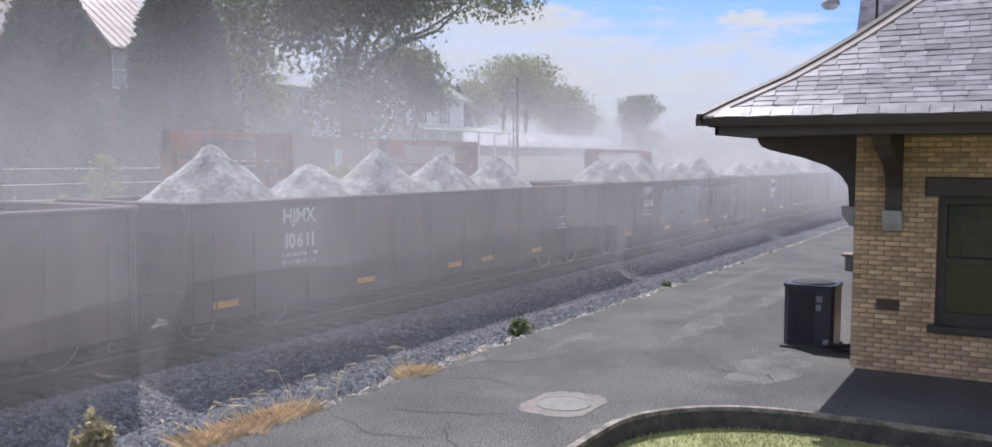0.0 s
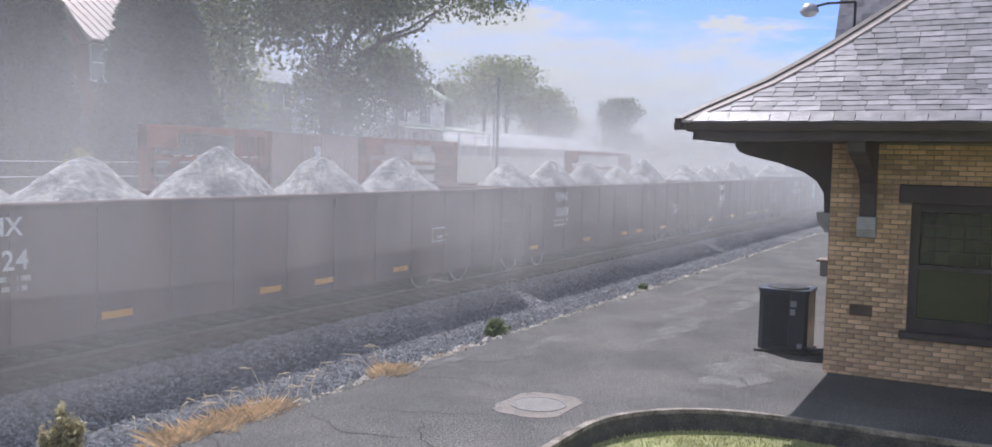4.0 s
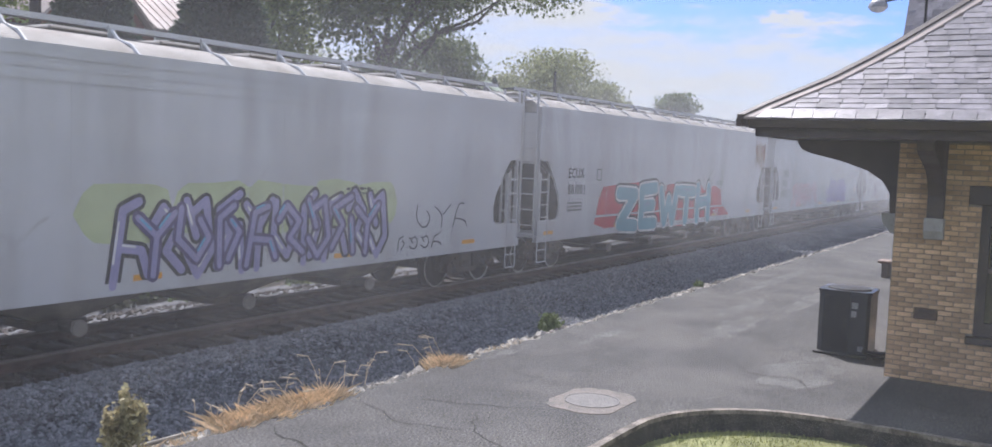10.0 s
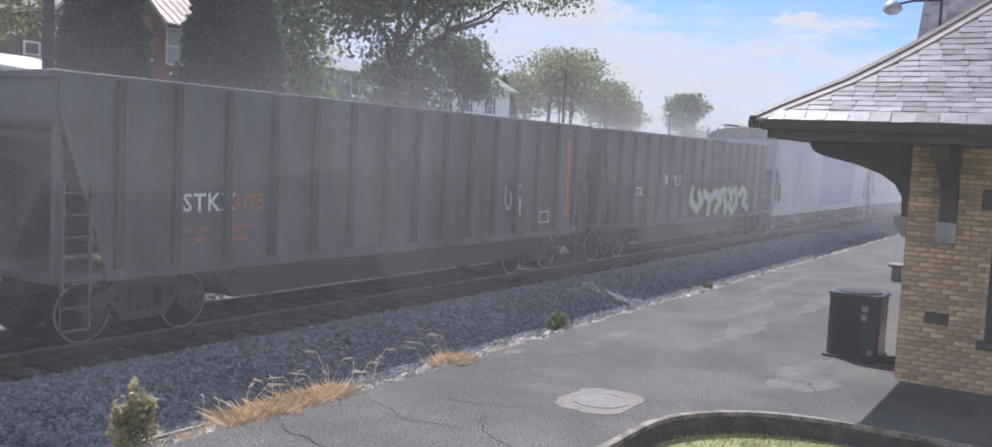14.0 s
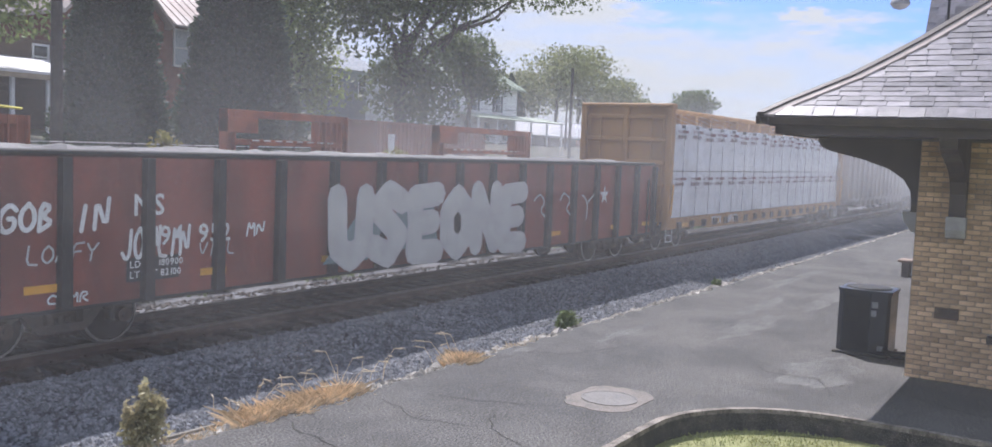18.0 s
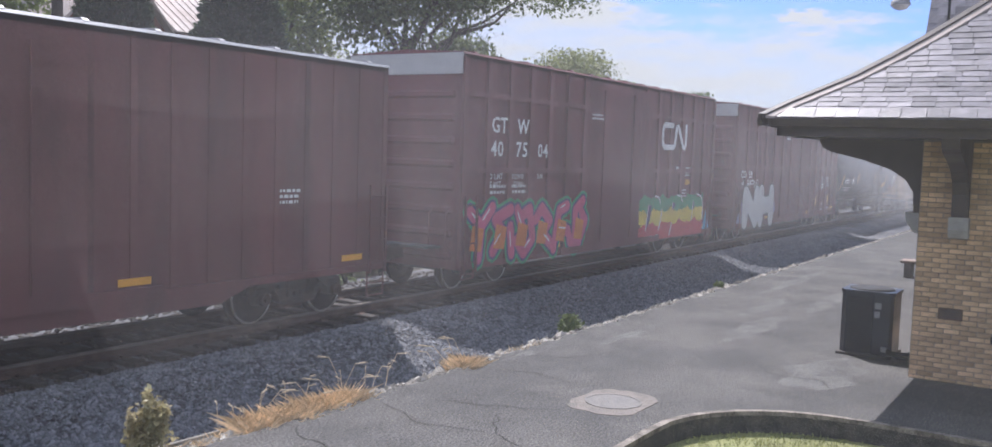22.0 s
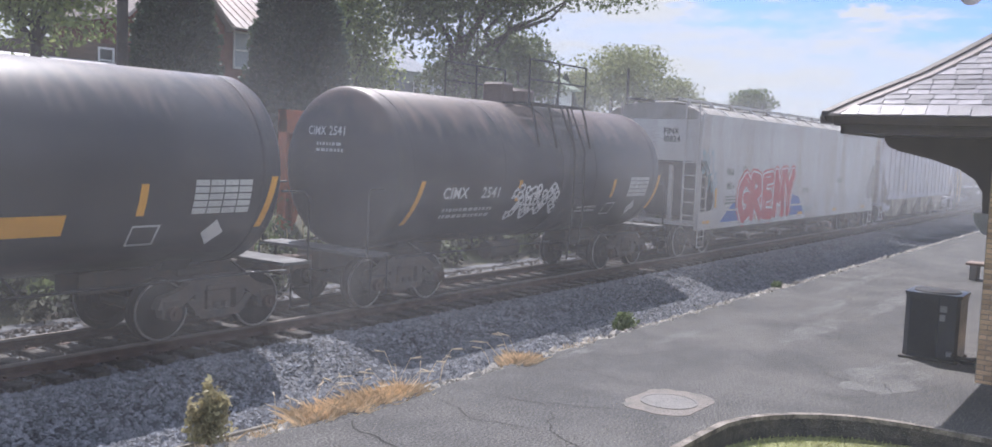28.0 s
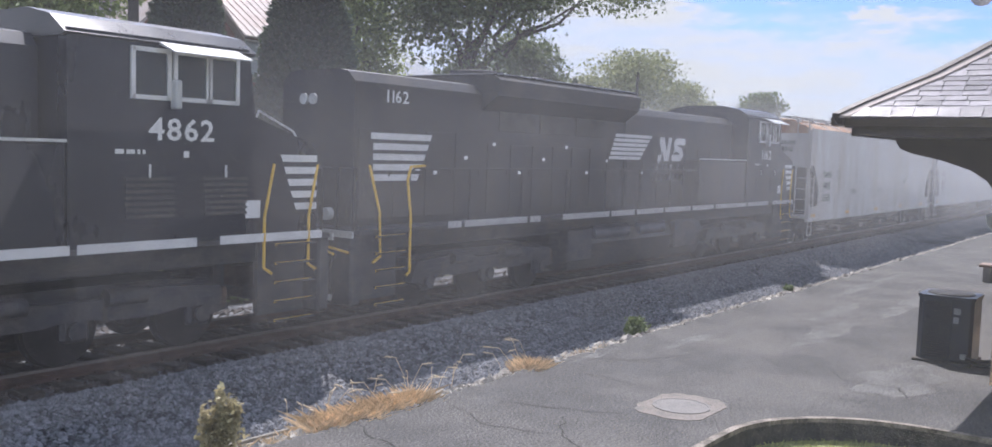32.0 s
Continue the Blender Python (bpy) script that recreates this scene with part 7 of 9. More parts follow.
        for x in (1.2, L * .3, L * .7, L - 1.2):
            part("rail_bracket", Geo().cyl((x, s * 1.58, 1.02), (x, s * 1.15, 1.2), .02, 5), STEEL_BLACK, car)
    for e, way in ((0, 1), (L, -1)):
        part("stub_sill", Geo().box(min(e - way * .3, e + way * 3.2), -.32, .72, max(e - way * .3, e + way * 3.2), .32, 1.05, .02), IRON, car)
        part("saddle", Geo().prism([(-1.1, 1.75), (-.5, 1.0), (.5, 1.0), (1.1, 1.75), (.6, axis - R + .2), (-.6, axis - R + .2)], "x", e + way * 1.75 - .25, e + way * 1.75 + .25), coat, car)
        part("end_platform", Geo().box(min(e - way * .25, e + way * .35), -1.45, 1.05, max(e - way * .25, e + way * .35), 1.45, 1.1), GRATING, car)
        for s in (-1, 1):
            part("end_handrail", Geo().tube([(e - way * .2, s * 1.4, 1.05), (e - way * .2, s * 1.4, 2.15), (e - way * .1, s * 1.36, 2.25), (e + way * .3, s * 1.3, 2.25)], .02, 5), STEEL_BLACK, car)
            stirrup(car, e + (-.2 if way > 0 else -.25), s * 1.5, .36, 1.05, .42, STEEL_BLACK)
        coupler(car, e - way * .2, -way)
        truck(car, e + way * 1.28)
    part("brake_reservoir", Geo().cyl((L * .42, -.3, .75), (L * .52, -.3, .75), .2, 12), IRON, car, smooth=40)
    part("outlet_pipe", Geo().cyl((L * .5, 0, axis - R + .1), (L * .5, 0, .45), .14, 10), IRON, car)
    for x, z0, z1, lean in lone_bars:
        n = 6
        part("reflector", Geo().grid([[(x + q + lean * k / n, arch(z0 + (z1 - z0) * k / n, .014), z0 + (z1 - z0) * k / n) for q in (0, .12)] for k in range(n + 1)]), P_YELLOW, car, "yellow reflective strip")
    for m, tx, x, z, h in marks:
        g = Geo()
        words(g, tx, x, z, h, 0, 1.0, 0, arch)
        part("car_number", g, m, car, "stencilled car number")
    e = Geo()
    t = Geo()
    words(t, " ".join(q[1] for q in marks[:2]), 0, 0, .17, 0, .9)
    bars(t, 2, .3, -.2, .06, .7, 0, seed)
    for va, vb, vc in t.v:
        yy, zz = -.95 + va, axis + .62 + vc
        rr = math.hypot(yy, zz - axis) / R
        e.v.append((a + .32 * (1 - math.sqrt(max(0, 1 - rr * rr))) - .03, -yy - .2, zz))
    e.f = t.f
    part("end_number", e, P_GREYTXT, car, "small white end lettering")
    g = Geo()
    bars(g, 2, 1.9, 1.78, .07, 1.6, 0, seed, arch)
    bars(g, 2, L * .45, 1.95, .04, .9, 0, seed + 1, arch)
    bars(g, 2, L * .62, 1.7, .05, .9, 0, seed + 2, arch)
    part("small_lettering", g, P_GREYTXT, car)
    # data panel of small cells near the end, a yellow notice and a hazard diamond
    g = Geo()
    for r in range(5):
        for c in range(4):
            x0 = L - 2.1 + c * .26
            z0 = 1.95 + r * .105
            g.add([(x0, arch(z0), z0), (x0 + .24, arch(z0), z0), (x0 + .24, arch(z0 + .085), z0 + .085), (x0, arch(z0 + .085), z0 + .085)], [(0, 1, 2, 3)])
    part("data_panel", g, P_SILVER, car, "white chart of small printed cells")
    if seed != 4:
        flat("yellow_notice", P_YELLOW, car, [[(L - 4.9, 1.72), (L - 4.0, 1.72), (L - 4.0, 2.0), (L - 4.9, 2.0)]], 0, "yellow notice plate", arch)
    flat("frame_mark", P_GREYTXT, car, [rect(L - 3.0, 1.5, L - 2.55, 1.53), rect(L - 3.0, 1.78, L - 2.55, 1.81), rect(L - 3.0, 1.5, L - 2.97, 1.81), rect(L - 2.58, 1.5, L - 2.55, 1.81)], 0, "", arch)
    flat("hazard_diamond", P_WHITE if seed != 2 else P_RED, car, [[(L - 1.62, 1.45), (L - 1.42, 1.65), (L - 1.62, 1.85), (L - 1.82, 1.65)]], 0, "hazard diamond", lambda z: arch(z) - .02)
    if band:
        x0, x1 = band
        n = 22
        part("wrap_band", Geo().lathe([(x0, R + .004), (x0, R + .02), (x1, R + .02), (x1, R + .004)], (0, 0, axis), "x", 56), BAND_GREY, car, "grey worn band", smooth=35)
    return car


# ---- centre-beam flat car with wrapped board ----
BEAM_YELLOW = mat("beam_yellow", (0.44, 0.225, 0.06), 0.65, vary=0.25, scale=1.2, fine=24, tint=(0.33, 0.17, 0.06), streak=0.3)
WRAP = mat("white_wrap", (0.74, 0.75, 0.78), 0.35, vary=0.06, scale=2.0, fine=14, bump=0.25)
STRAP = mat("strap_black", (0.03, 0.03, 0.03), 0.6)


def wrap_block(w, h, d, seed):
    """A bundle in loose plastic: rounded edges and shallow folds on its long face."""
    rnd = random.Random(seed)
    off = rnd.uniform(0, 99)
    nx, nz = 14, 12
    rows = []
    for k in range(nz + 1):
        row = []
        for i in range(nx + 1):
            x, z = w * i / nx, h * k / nz
            e = .012 if i in (0, nx) or k in (0, nz) else 0
            y = e - .05 * noise.noise((x * 2.2 + off, z * 1.6, off)) - .03 * noise.noise((x * 7 + z * 3 + off, z * 4, off * .5)) - .016 * abs(noise.noise((x * 13 - z * 6 + off, z * 9, off * .3)))
            row.append((x, y, z))
        rows.append(row)
    g = Geo().grid(rows)
    g.add([(0, .03, 0), (w, .03, 0), (w, d, 0), (0, d, 0), (0, .03, h), (w, .03, h), (w, d, h), (0, d, h)], [(0, 3, 2, 1), (4, 5, 6, 7), (0, 1, 5, 4), (1, 2, 6, 5), (2, 3, 7, 6), (3, 0, 4, 7)])
    return g


P_FAINT = paint("faint_print", (0.52, 0.53, 0.56), 0.5)
P_PRINT = paint("printed_brown", (0.13, 0.05, 0.06), 0.6)


def centre_beam(u, length):
    car = freight("centre_beam_car", "yellow centre-beam flat car loaded with white wrapped board bundles", "flat car", u)
    L, top, deck = length, 4.74, 1.08
    part("deck", Geo().box(0, -1.4, deck - .1, L, 1.4, deck, .01), BEAM_YELLOW, car)
    for s in (-1, 1):
        part("side_sill", Geo().prism([(0, deck), (L, deck), (L, .72), (L - 3.2, .72), (L - 4.2, .62), (4.2, .62), (3.2, .72), (0, .72)], "y", s * 1.36, s * 1.44), BEAM_YELLOW, car)
        for i in range(19):
            x = 1.2 + i * (L - 2.4) / 18
            part("winch", Geo().box(x - .09, s * 1.4, .76, x + .09, s * 1.52, .89, .03).cyl((x - .12, s * 1.47, .82), (x + .12, s * 1.47, .82), .035, 8), IRON, car)
    for e, way in ((0, 1), (L, -1)):
        b = part("bulkhead", Geo().box(min(e, e + way * .1), -1.45, deck, max(e, e + way * .1), 1.45, top - .1), BEAM_YELLOW, car, "yellow steel bulkhead")
        for i in range(5):
            z = deck + .35 + i * .72
            part("bulkhead_rib", Geo().box(e - way * .07 - .07, -1.4, z - .07, e - way * .07 + .07, 1.4, z + .07, .03), BEAM_YELLOW, b)
        for y in (-1.52, 0, 1.52):
            part("bulkhead_post", Geo().box(e - way * .02 - .14, y - .1, deck - .2, e - way * .02 + .16 , y + .1, top, .03), BEAM_YELLOW, b)
        part("bulkhead_cap", Geo().box(e - .2, -1.6, top - .12, e + .25, 1.6, top, .03), BEAM_YELLOW, b)
        part("rope_ring", Geo().tube([(e + way * .05, -1.64, 1.2), (e + way * .05, -1.68, 2.2)], .03, 6), P_YELLOW, b)
        for s in (-1, 1):
            stirrup(car, e + (.05 if way > 0 else -.55), s * 1.5, .34, .75, .5, P_SILVER)
            ladder(car, e - way * .12, s * 1.3 - (.4 if s > 0 else 0), .9, top - .3, .4, BEAM_YELLOW, 9, "y", "end_ladder")
        coupler(car, e, -way)
        truck(car, e + way * 1.75)
    part("top_chord", Geo().box(0, -.36, top - .16, L, .36, top, .04), BEAM_YELLOW, car)
    part("centre_web", Geo().box(.2, -.03, deck, L - .2, .03, 3.6), BEAM_YELLOW, car)
    for i in range(15):
        x = .8 + i * (L - 1.6) / 14
        part("web_post", Geo().box(x - .11, -.3, deck, x + .11, .3, top - .1, .03), BEAM_YELLOW, car)
        if i < 14:
            x2 = .8 + (i + 1) * (L - 1.6) / 14
            up = i % 2
            part("web_brace", Geo().cyl((x, 0, 3.7 if up else top - .2), (x2, 0, top - .2 if up else 3.7), .05, 6), BEAM_YELLOW, car)
    n = 18
    w = (L - .75) / n
    for i in range(n):
        for tier in range(2):
            x = .38 + i * w
            z0 = deck + .02 + tier * 1.52
            h = 1.49 if tier == 0 else 1.50 + .03 * math.sin(i * 2.1)
            for s in (-1, 1):
                m = pose(x + .002, -1.47, z0) if s < 0 else pose(x + w - .002, 1.47, z0, 0, 0, 180)
                bun = part("board_bundle", wrap_block(w - .004, h, 1.05, i * 7 + tier), WRAP, car, "bundle in white printed plastic wrap", smooth=50, at=m)
                if s < 0:
                    x1 = .13 + .05 * ((i * 5) % 3)
                    lab = Geo().add([(x1 + .40, -.085, h - .27), (x1 + .40 + w * .42, -.085, h - .27), (x1 + .40 + w * .42, -.085, h - .18), (x1 + .40, -.085, h - .18)], [(0, 1, 2, 3)])
                    part("print_stripe", lab, P_MAROON, bun)
                    lab = Geo().add([(x1 + .24, -.085, h - .28), (x1 + .31, -.085, h - .24), (x1 + .37, -.085, h - .17), (x1 + .29, -.085, h - .2)], [(0, 1, 2, 3)])
                    for k in range(3):
                        lab.add([(x1 + k * .07, -.085, h - .26), (x1 + k * .07 + .05, -.085, h - .26), (x1 + k * .07 + .05, -.085, h - .18), (x1 + k * .07, -.085, h - .18)], [(0, 1, 2, 3)])
                    part("print_mark", lab, P_PRINT, bun)
                    lab = Geo()
                    for k in range(9):
                        lab.add([(x1 + k * .086, -.085, h - .46), (x1 + k * .086 + .062, -.085, h - .46), (x1 + k * .086 + .062, -.085, h - .345), (x1 + k * .086, -.085, h - .345)], [(0, 1, 2, 3)])
                    part("print_bars", lab, P_PRINT, bun)
                    lab = Geo()
                    bars(lab, 5, x1 + .02, h - .72, .022, .62, -.085, i)
                    part("fine_print", lab, P_FAINT, bun)
        xs = .38 + (i + .52) * w
        if xs < L - .3:
            part("strap", Geo().box(xs - .009, -1.585, deck, xs + .009, -1.57, 4.06), STRAP, car)
            part("strap_cap", Geo().box(xs - .06, -1.59, 4.02, xs + .06, -1.45, 4.12, .03), STRAP, car)
            part("strap_tail", Geo().cyl((xs, -1.48, 4.1), (xs - .55, -.3, 4.62), .006, 5), P_GREYTXT, car)
    g = Geo()
    words(g, "TTZX", 4.3, .74, .26, -1.452)
    words(g, "85957", 6.1, .74, .26, -1.452)
    part("car_number", g, P_WHITE, car, "white stencilled car number")
    for x in (1.5, 4.6, 9.0, 13.5, 18.0):
        flat("reflector", P_YELLOW, car, [rect(x, .78, x + .5, .89)], -1.458)
    part("centre_sill", Geo().box(.2, -.35, .5, L - .2, .35, deck - .1, .02), IRON, car)
    return car


# ---- locomotives ----
LOCO_BLACK = mat("loco_black", (0.012, 0.015, 0.025), 0.30, vary=0.3, scale=1.2, fine=24, tint=(0.021, 0.024, 0.034), streak=0.3)
LOCO_DUSTY = mat("loco_dusty_black", (0.024, 0.024, 0.028), 0.55, vary=0.3, scale=1.0, fine=24, tint=(0.058, 0.05, 0.042), streak=0.3)
LOCO_GRIME = mat("loco_grime", (0.042, 0.044, 0.054), 0.75, vary=0.4, scale=3, fine=24, tint=(0.078, 0.072, 0.07))
LOCO_ROOF = mat("loco_roof", (0.05, 0.05, 0.055), 0.3, 0.2, vary=0.2, scale=2, fine=24)
CAB_GLASS = mat("cab_glass", (0.03, 0.04, 0.045), 0.08, vary=0.1, scale=1, fine=10)
HOSE_YELLOW = paint("handrail_yellow", (0.80, 0.50, 0.06), 0.45)
P_RED_VALVE = paint("valve_red", (0.55, 0.05, 0.05), 0.5)
TANK_STEEL = mat("reservoir", (0.08, 0.085, 0.11), 0.4, 0.3, vary=0.3, scale=3, fine=24)


def loco_truck(car, xc):
    g = Geo().prism([(-2.3, .75), (2.3, .75), (2.3, 1.0), (1.5, 1.08), (-1.5, 1.08), (-2.3, 1.0)], "y", -.9, .9)
    t = part("truck", g, LOCO_GRIME, car, at=(xc, 0, 0))
    for s in (-1, 1):
        g = Geo().prism([(-2.45, .58), (-2.3, .95), (-1.2, 1.02), (-.3, .92), (.3, .92), (1.2, 1.02), (2.3, .95), (2.45, .58), (2.1, .5), (1.7, .68), (1.2, .62), (.5, .62), (0, .7), (-.5, .62), (-1.2, .62), (-1.7, .68), (-2.1, .5)], "y", s * 1.0, s * 1.18)
        part("side_frame", g, LOCO_GRIME, t)
        for e in (-1.95, 0, 1.95):
            part("wheel", shared("loco_wheel", lambda: Geo().lathe([(-.07, .2), (-.07, .40), (-.05, .46), (-.04, .52), (.07, .53), (.09, .56), (.10, .56), (.10, .44), (.02, .4), (.05, .18)], (0, 0, 0), "y", 28), WHEEL, 35), None, t,
                 at=(e, s * .755, .53, 0, 0, 180 if s > 0 else 0))
            part("journal_box", Geo().box(e - .2, s * 1.02 - .16 if s < 0 else s * 1.02, .38, e + .2, s * 1.02 if s < 0 else s * 1.02 + .16, .74, .05).cyl((e, s * 1.16, .55), (e, s * 1.24, .55), .12, 12), LOCO_GRIME, t)
            part("coil_spring", Geo().cyl((e + .42, s * 1.1, .6), (e + .42, s * 1.1, .9), .09, 10), IRON, t)
        for q in (-1, .7):
            part("brake_cylinder", Geo().cyl((q - .3, s * 1.22, .95), (q + .3, s * 1.22, .95), .12, 12), LOCO_GRIME, t, smooth=40)
    for e in (-1.95, 0, 1.95):
        part("axle", shared("axle", lambda: Geo(), IRON, 40), None, t, at=(e, 0, .075))
    return t


def locomotive(u, number, label, second=False):
    car = freight("locomotive", label, "locomotive", u)
    L = 21.9
    body = LOCO_BLACK if not second else LOCO_DUSTY
    deck = 1.68
    part("frame", Geo().box(.3, -1.2, 1.25, L - .3, 1.2, deck - .06, .03), LOCO_GRIME, car)
    part("walkway", Geo().box(.1, -1.56, deck - .08, L - .1, 1.56, deck, .01), LOCO_GRIME, car)
    # hood sections from the rear end to the cab
    if not second:
        secs = [(.35, 7.2, 4.42, .92), (7.2, 11.6, 4.18, .95), (11.6, 17.2, 4.48, 1.0)]
        wings = (1.0, 7.25, 4.66)
    else:
        secs = [(.5, 4.3, 4.5, .95), (4.3, 10.3, 4.3, .95), (10.3, 17.4, 4.4, .98)]
        wings = (4.2, 10.3, 4.68)
    for a, b, z, w in secs:
        h = part("hood", Geo().prism([(-w, deck), (-w, z - .22), (-w + .18, z - .04), (-w + .4, z), (w - .4, z), (w - .18, z - .04), (w, z - .22), (w, deck)], "x", a, b), body, car)
        n = max(2, int((b - a) / .85))
        for i in range(n):
            x0, x1 = a + .08 + i * (b - a - .16) / n, a + .08 + (i + 1) * (b - a - .16) / n
            for s in (-1, 1):
                part("hood_door", Geo().box(x0 + .03, s * (w + .008) - .012, deck + .12, x1 - .03, s * (w + .008) + .012, z - 1.05, .008), body, h)
                part("door_latch", Geo().box(x1 - .12, s * (w + .03) - .012, deck + .9, x1 - .08, s * (w + .03) + .012, deck + 1.02), IRON, h)
    a, b, z = wings
    prof = [(-.92, z - .75), (-1.36, z - .42), (-1.40, z - .1), (-1.25, z), (1.25, z), (1.40, z - .1), (1.36, z - .42), (.92, z - .75)]
    part("radiator_wing", Geo().prism(prof, "x", a, b), body, car)
    part("wing_roof", Geo().box(a + .05, -1.28, z, b - .05, 1.28, z + .05, .02), LOCO_ROOF, car)
    for k in range(3):
        x0 = a + .6 + k * 1.55
        for s in (-1, 1):
            part("intake_grille", Geo().box(x0, s * .95 - .02, z - 1.15, x0 + 1.35, s * .95 + .02, z - .72, .01), DARK_HOLE, car)
    for k in range(3):
        x0 = a + 1.0 + k * 1.9
        part("roof_fan", Geo().lathe([(z + .04, .62), (z + .16, .62), (z + .18, .5), (z + .12, .1)], (x0, 0, 0), "z", 24), LOCO_GRIME, car, smooth=40)
    x0 = secs[1][1] - 1.0
    part("exhaust_stack", Geo().box(x0 - 1.6, -.3, secs[1][2] - .05, x0 - .9, .3, secs[1][2] + .22, .04), LOCO_GRIME, car)
    part("air_horn", Geo().cyl((x0 - .1, -.25, secs[2][2] + .18), (x0 + .45, -.25, secs[2][2] + .22), .035, 10, .09).cyl((x0 + .1, .1, secs[2][2] + .2), (x0 - .4, .1, secs[2][2] + .22), .035, 10, .09).box(x0 - .05, -.3, secs[2][2] - .02, x0 + .1, .2, secs[2][2] + .2), IRON, car)
    # side cabinet beside the cab, with a light upper edge
    for s in (-1, 1):
        part("side_cabinet", Geo().box(12.6 if not second else 13.8, min(s * .95, s * 1.5), deck, 17.3, max(s * .95, s * 1.5), 3.05, .03), body, car)
        part("cabinet_edge", Geo().box(12.6 if not second else 13.8, s * 1.5 - .02, 3.05, 17.3, s * 1.5 + .02, 3.09), P_SILVER, car)
    # cab and nose
    c0, c1 = 17.3, 20.25
    cab = part("cab", Geo().prism([(c0, deck), (c0, 4.5), (c1 - .12, 4.5), (c1, 3.62), (c1, deck)], "y", -1.52, 1.52), body, car)
    part("cab_roof", Geo().prism([(-1.56, 4.44), (-1.2, 4.68), (-.6, 4.80), (.6, 4.80), (1.2, 4.68), (1.56, 4.44), (1.5, 4.40), (-1.5, 4.40)], "x", c0 - .05, c1 - .02), LOCO_ROOF, cab)
    for s in (-1, 1):
        for x0, x1 in ((18.2, 18.75), (18.85, 19.38), (19.42, 19.9)):
            w = part("window", Geo().box(x0, s * 1.53 - .01, 3.70, x1, s * 1.53 + .01, 4.32), CAB_GLASS, cab)
            for q in ((x0 - .03, 3.66, x0 + .03, 4.36), (x1 - .03, 3.66, x1 + .03, 4.36), (x0, 3.66, x1, 3.72), (x0, 4.30, x1, 4.36)):
                part("window_frame", Geo().box(q[0], s * 1.545 - .02, q[1], q[2], s * 1.545 + .02, q[3]), P_WHITE, w)
        part("sun_visor", Geo().prism([(s * 1.52, 4.42), (s * 1.9, 4.29), (s * 1.9, 4.31), (s * 1.52, 4.46)], "x", 18.6, 19.9), P_SILVER, cab)
        part("wing_mirror", Geo().box(18.78, s * 1.6 - .08, 3.55, 18.88, s * 1.6 + .08, 3.95, .02), P_SILVER, cab)
        for k in range(2):
            x0 = 18.1 + k * 1.25
            for i in range(7):
                part("louvre", Geo().box(x0, s * 1.53 - .015, 2.05 + i * .085, x0 + .75, s * 1.53 + .015, 2.09 + i * .085), LOCO_GRIME, cab)
        part("grab_iron", Geo().cyl((18.45, s * 1.56, 2.60), (18.45, s * 1.56, 2.78), .018, 5).cyl((19.7, s * 1.56, 2.60), (19.7, s * 1.56, 2.78), .018, 5), P_WHITE, cab)
    nose = part("nose", Geo().prism([(c1, deck), (c1, 3.55), (21.45, 3.12), (21.7, 2.95), (21.7, deck)], "y", -1.0, 1.0), body, car)
    part("nose_handrail", Geo().tube([(c1 + .2, -1.3, 3.5), (c1 + .25, -1.3, 3.62), (21.2, -1.3, 3.32), (21.3, -1.3, 3.16)], .018, 5), P_WHITE, nose)
    for s in (-1, 1):
        part("nose_side", Geo().prism([(c1, deck), (c1, 3.52), (21.38, 3.14), (21.55, 2.98), (21.55, deck)], "y", min(s * 1.0, s * 1.5), max(s * 1.0, s * 1.5)), body, nose)
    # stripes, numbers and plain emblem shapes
    yh = -.955 if not second else -.985
    g = Geo()
    words(g, number, .75 if not second else 1.25, 3.66 if not second else 3.95, .26 if not second else .22, -.94 if not second else -.97, 1.15)
    part("road_number", g, P_WHITE, car, "white road number")
    g = Geo()
    words(g, number, 18.45, 3.12, .30, -1.53, 1.15)
    bars(g, 1, 17.95, 2.92, .06, .45, -1.535, 2)
    bars(g, 1, 19.0, 2.88, .09, .14, -1.535, 3)
    g.add([(20.08, -1.535, 1.98), (20.36, -1.535, 1.98), (20.36, -1.535, 2.25), (20.08, -1.535, 2.25)], [(0, 1, 2, 3)])
    part("cab_number", g, P_WHITE, cab, "white road number")
    polys = [[(.42 if i else .36, 3.06 - i * .19 - .12), (2.0 - i * .09, 3.06 - i * .19 - .12), (2.05 - i * .09, 3.06 - i * .19), (.42 if i else .36, 3.06 - i * .19)] for i in range(5)]
    if second:
        polys = [[(a + .55, b + .32) for a, b in p] for p in polys]
    flat("end_stripes", P_WHITE, car, polys, -.945 if not second else -.975, "white slanted stripes")
    polys = [[(20.82 + .07 * i, 2.95 - i * .19 - .11), (21.53, 2.95 - i * .19 - .11), (21.53, 2.95 - i * .19), (20.77 + .07 * i, 2.95 - i * .19)] for i in range(5)]
    flat("nose_stripes", P_WHITE, car, polys, -1.505, "white slanted stripes")
    ex = 7.35 if not second else 9.5
    yq = -.975 if not second else -1.0
    polys = [[(ex + i * -.06 + .25, 3.66 - i * .115 - .085), (ex + 2.2 - i * .12, 3.66 - i * .115 - .085), (ex + 2.3 - i * .12, 3.66 - i * .115), (ex + i * -.06 + .28, 3.66 - i * .115)] for i in range(6)]
    # a leaping dark form between the stripes and plain bent white forms
    polys += [[(ex + 2.62, 2.98), (ex + 2.84, 2.98), (ex + 2.98, 3.64), (ex + 2.76, 3.64)], [(ex + 2.76, 3.64), (ex + 3.02, 3.64), (ex + 3.30, 2.98), (ex + 3.04, 2.98)], [(ex + 3.12, 2.98), (ex + 3.32, 2.98), (ex + 3.48, 3.64), (ex + 3.28, 3.64)]]
    g = Geo()
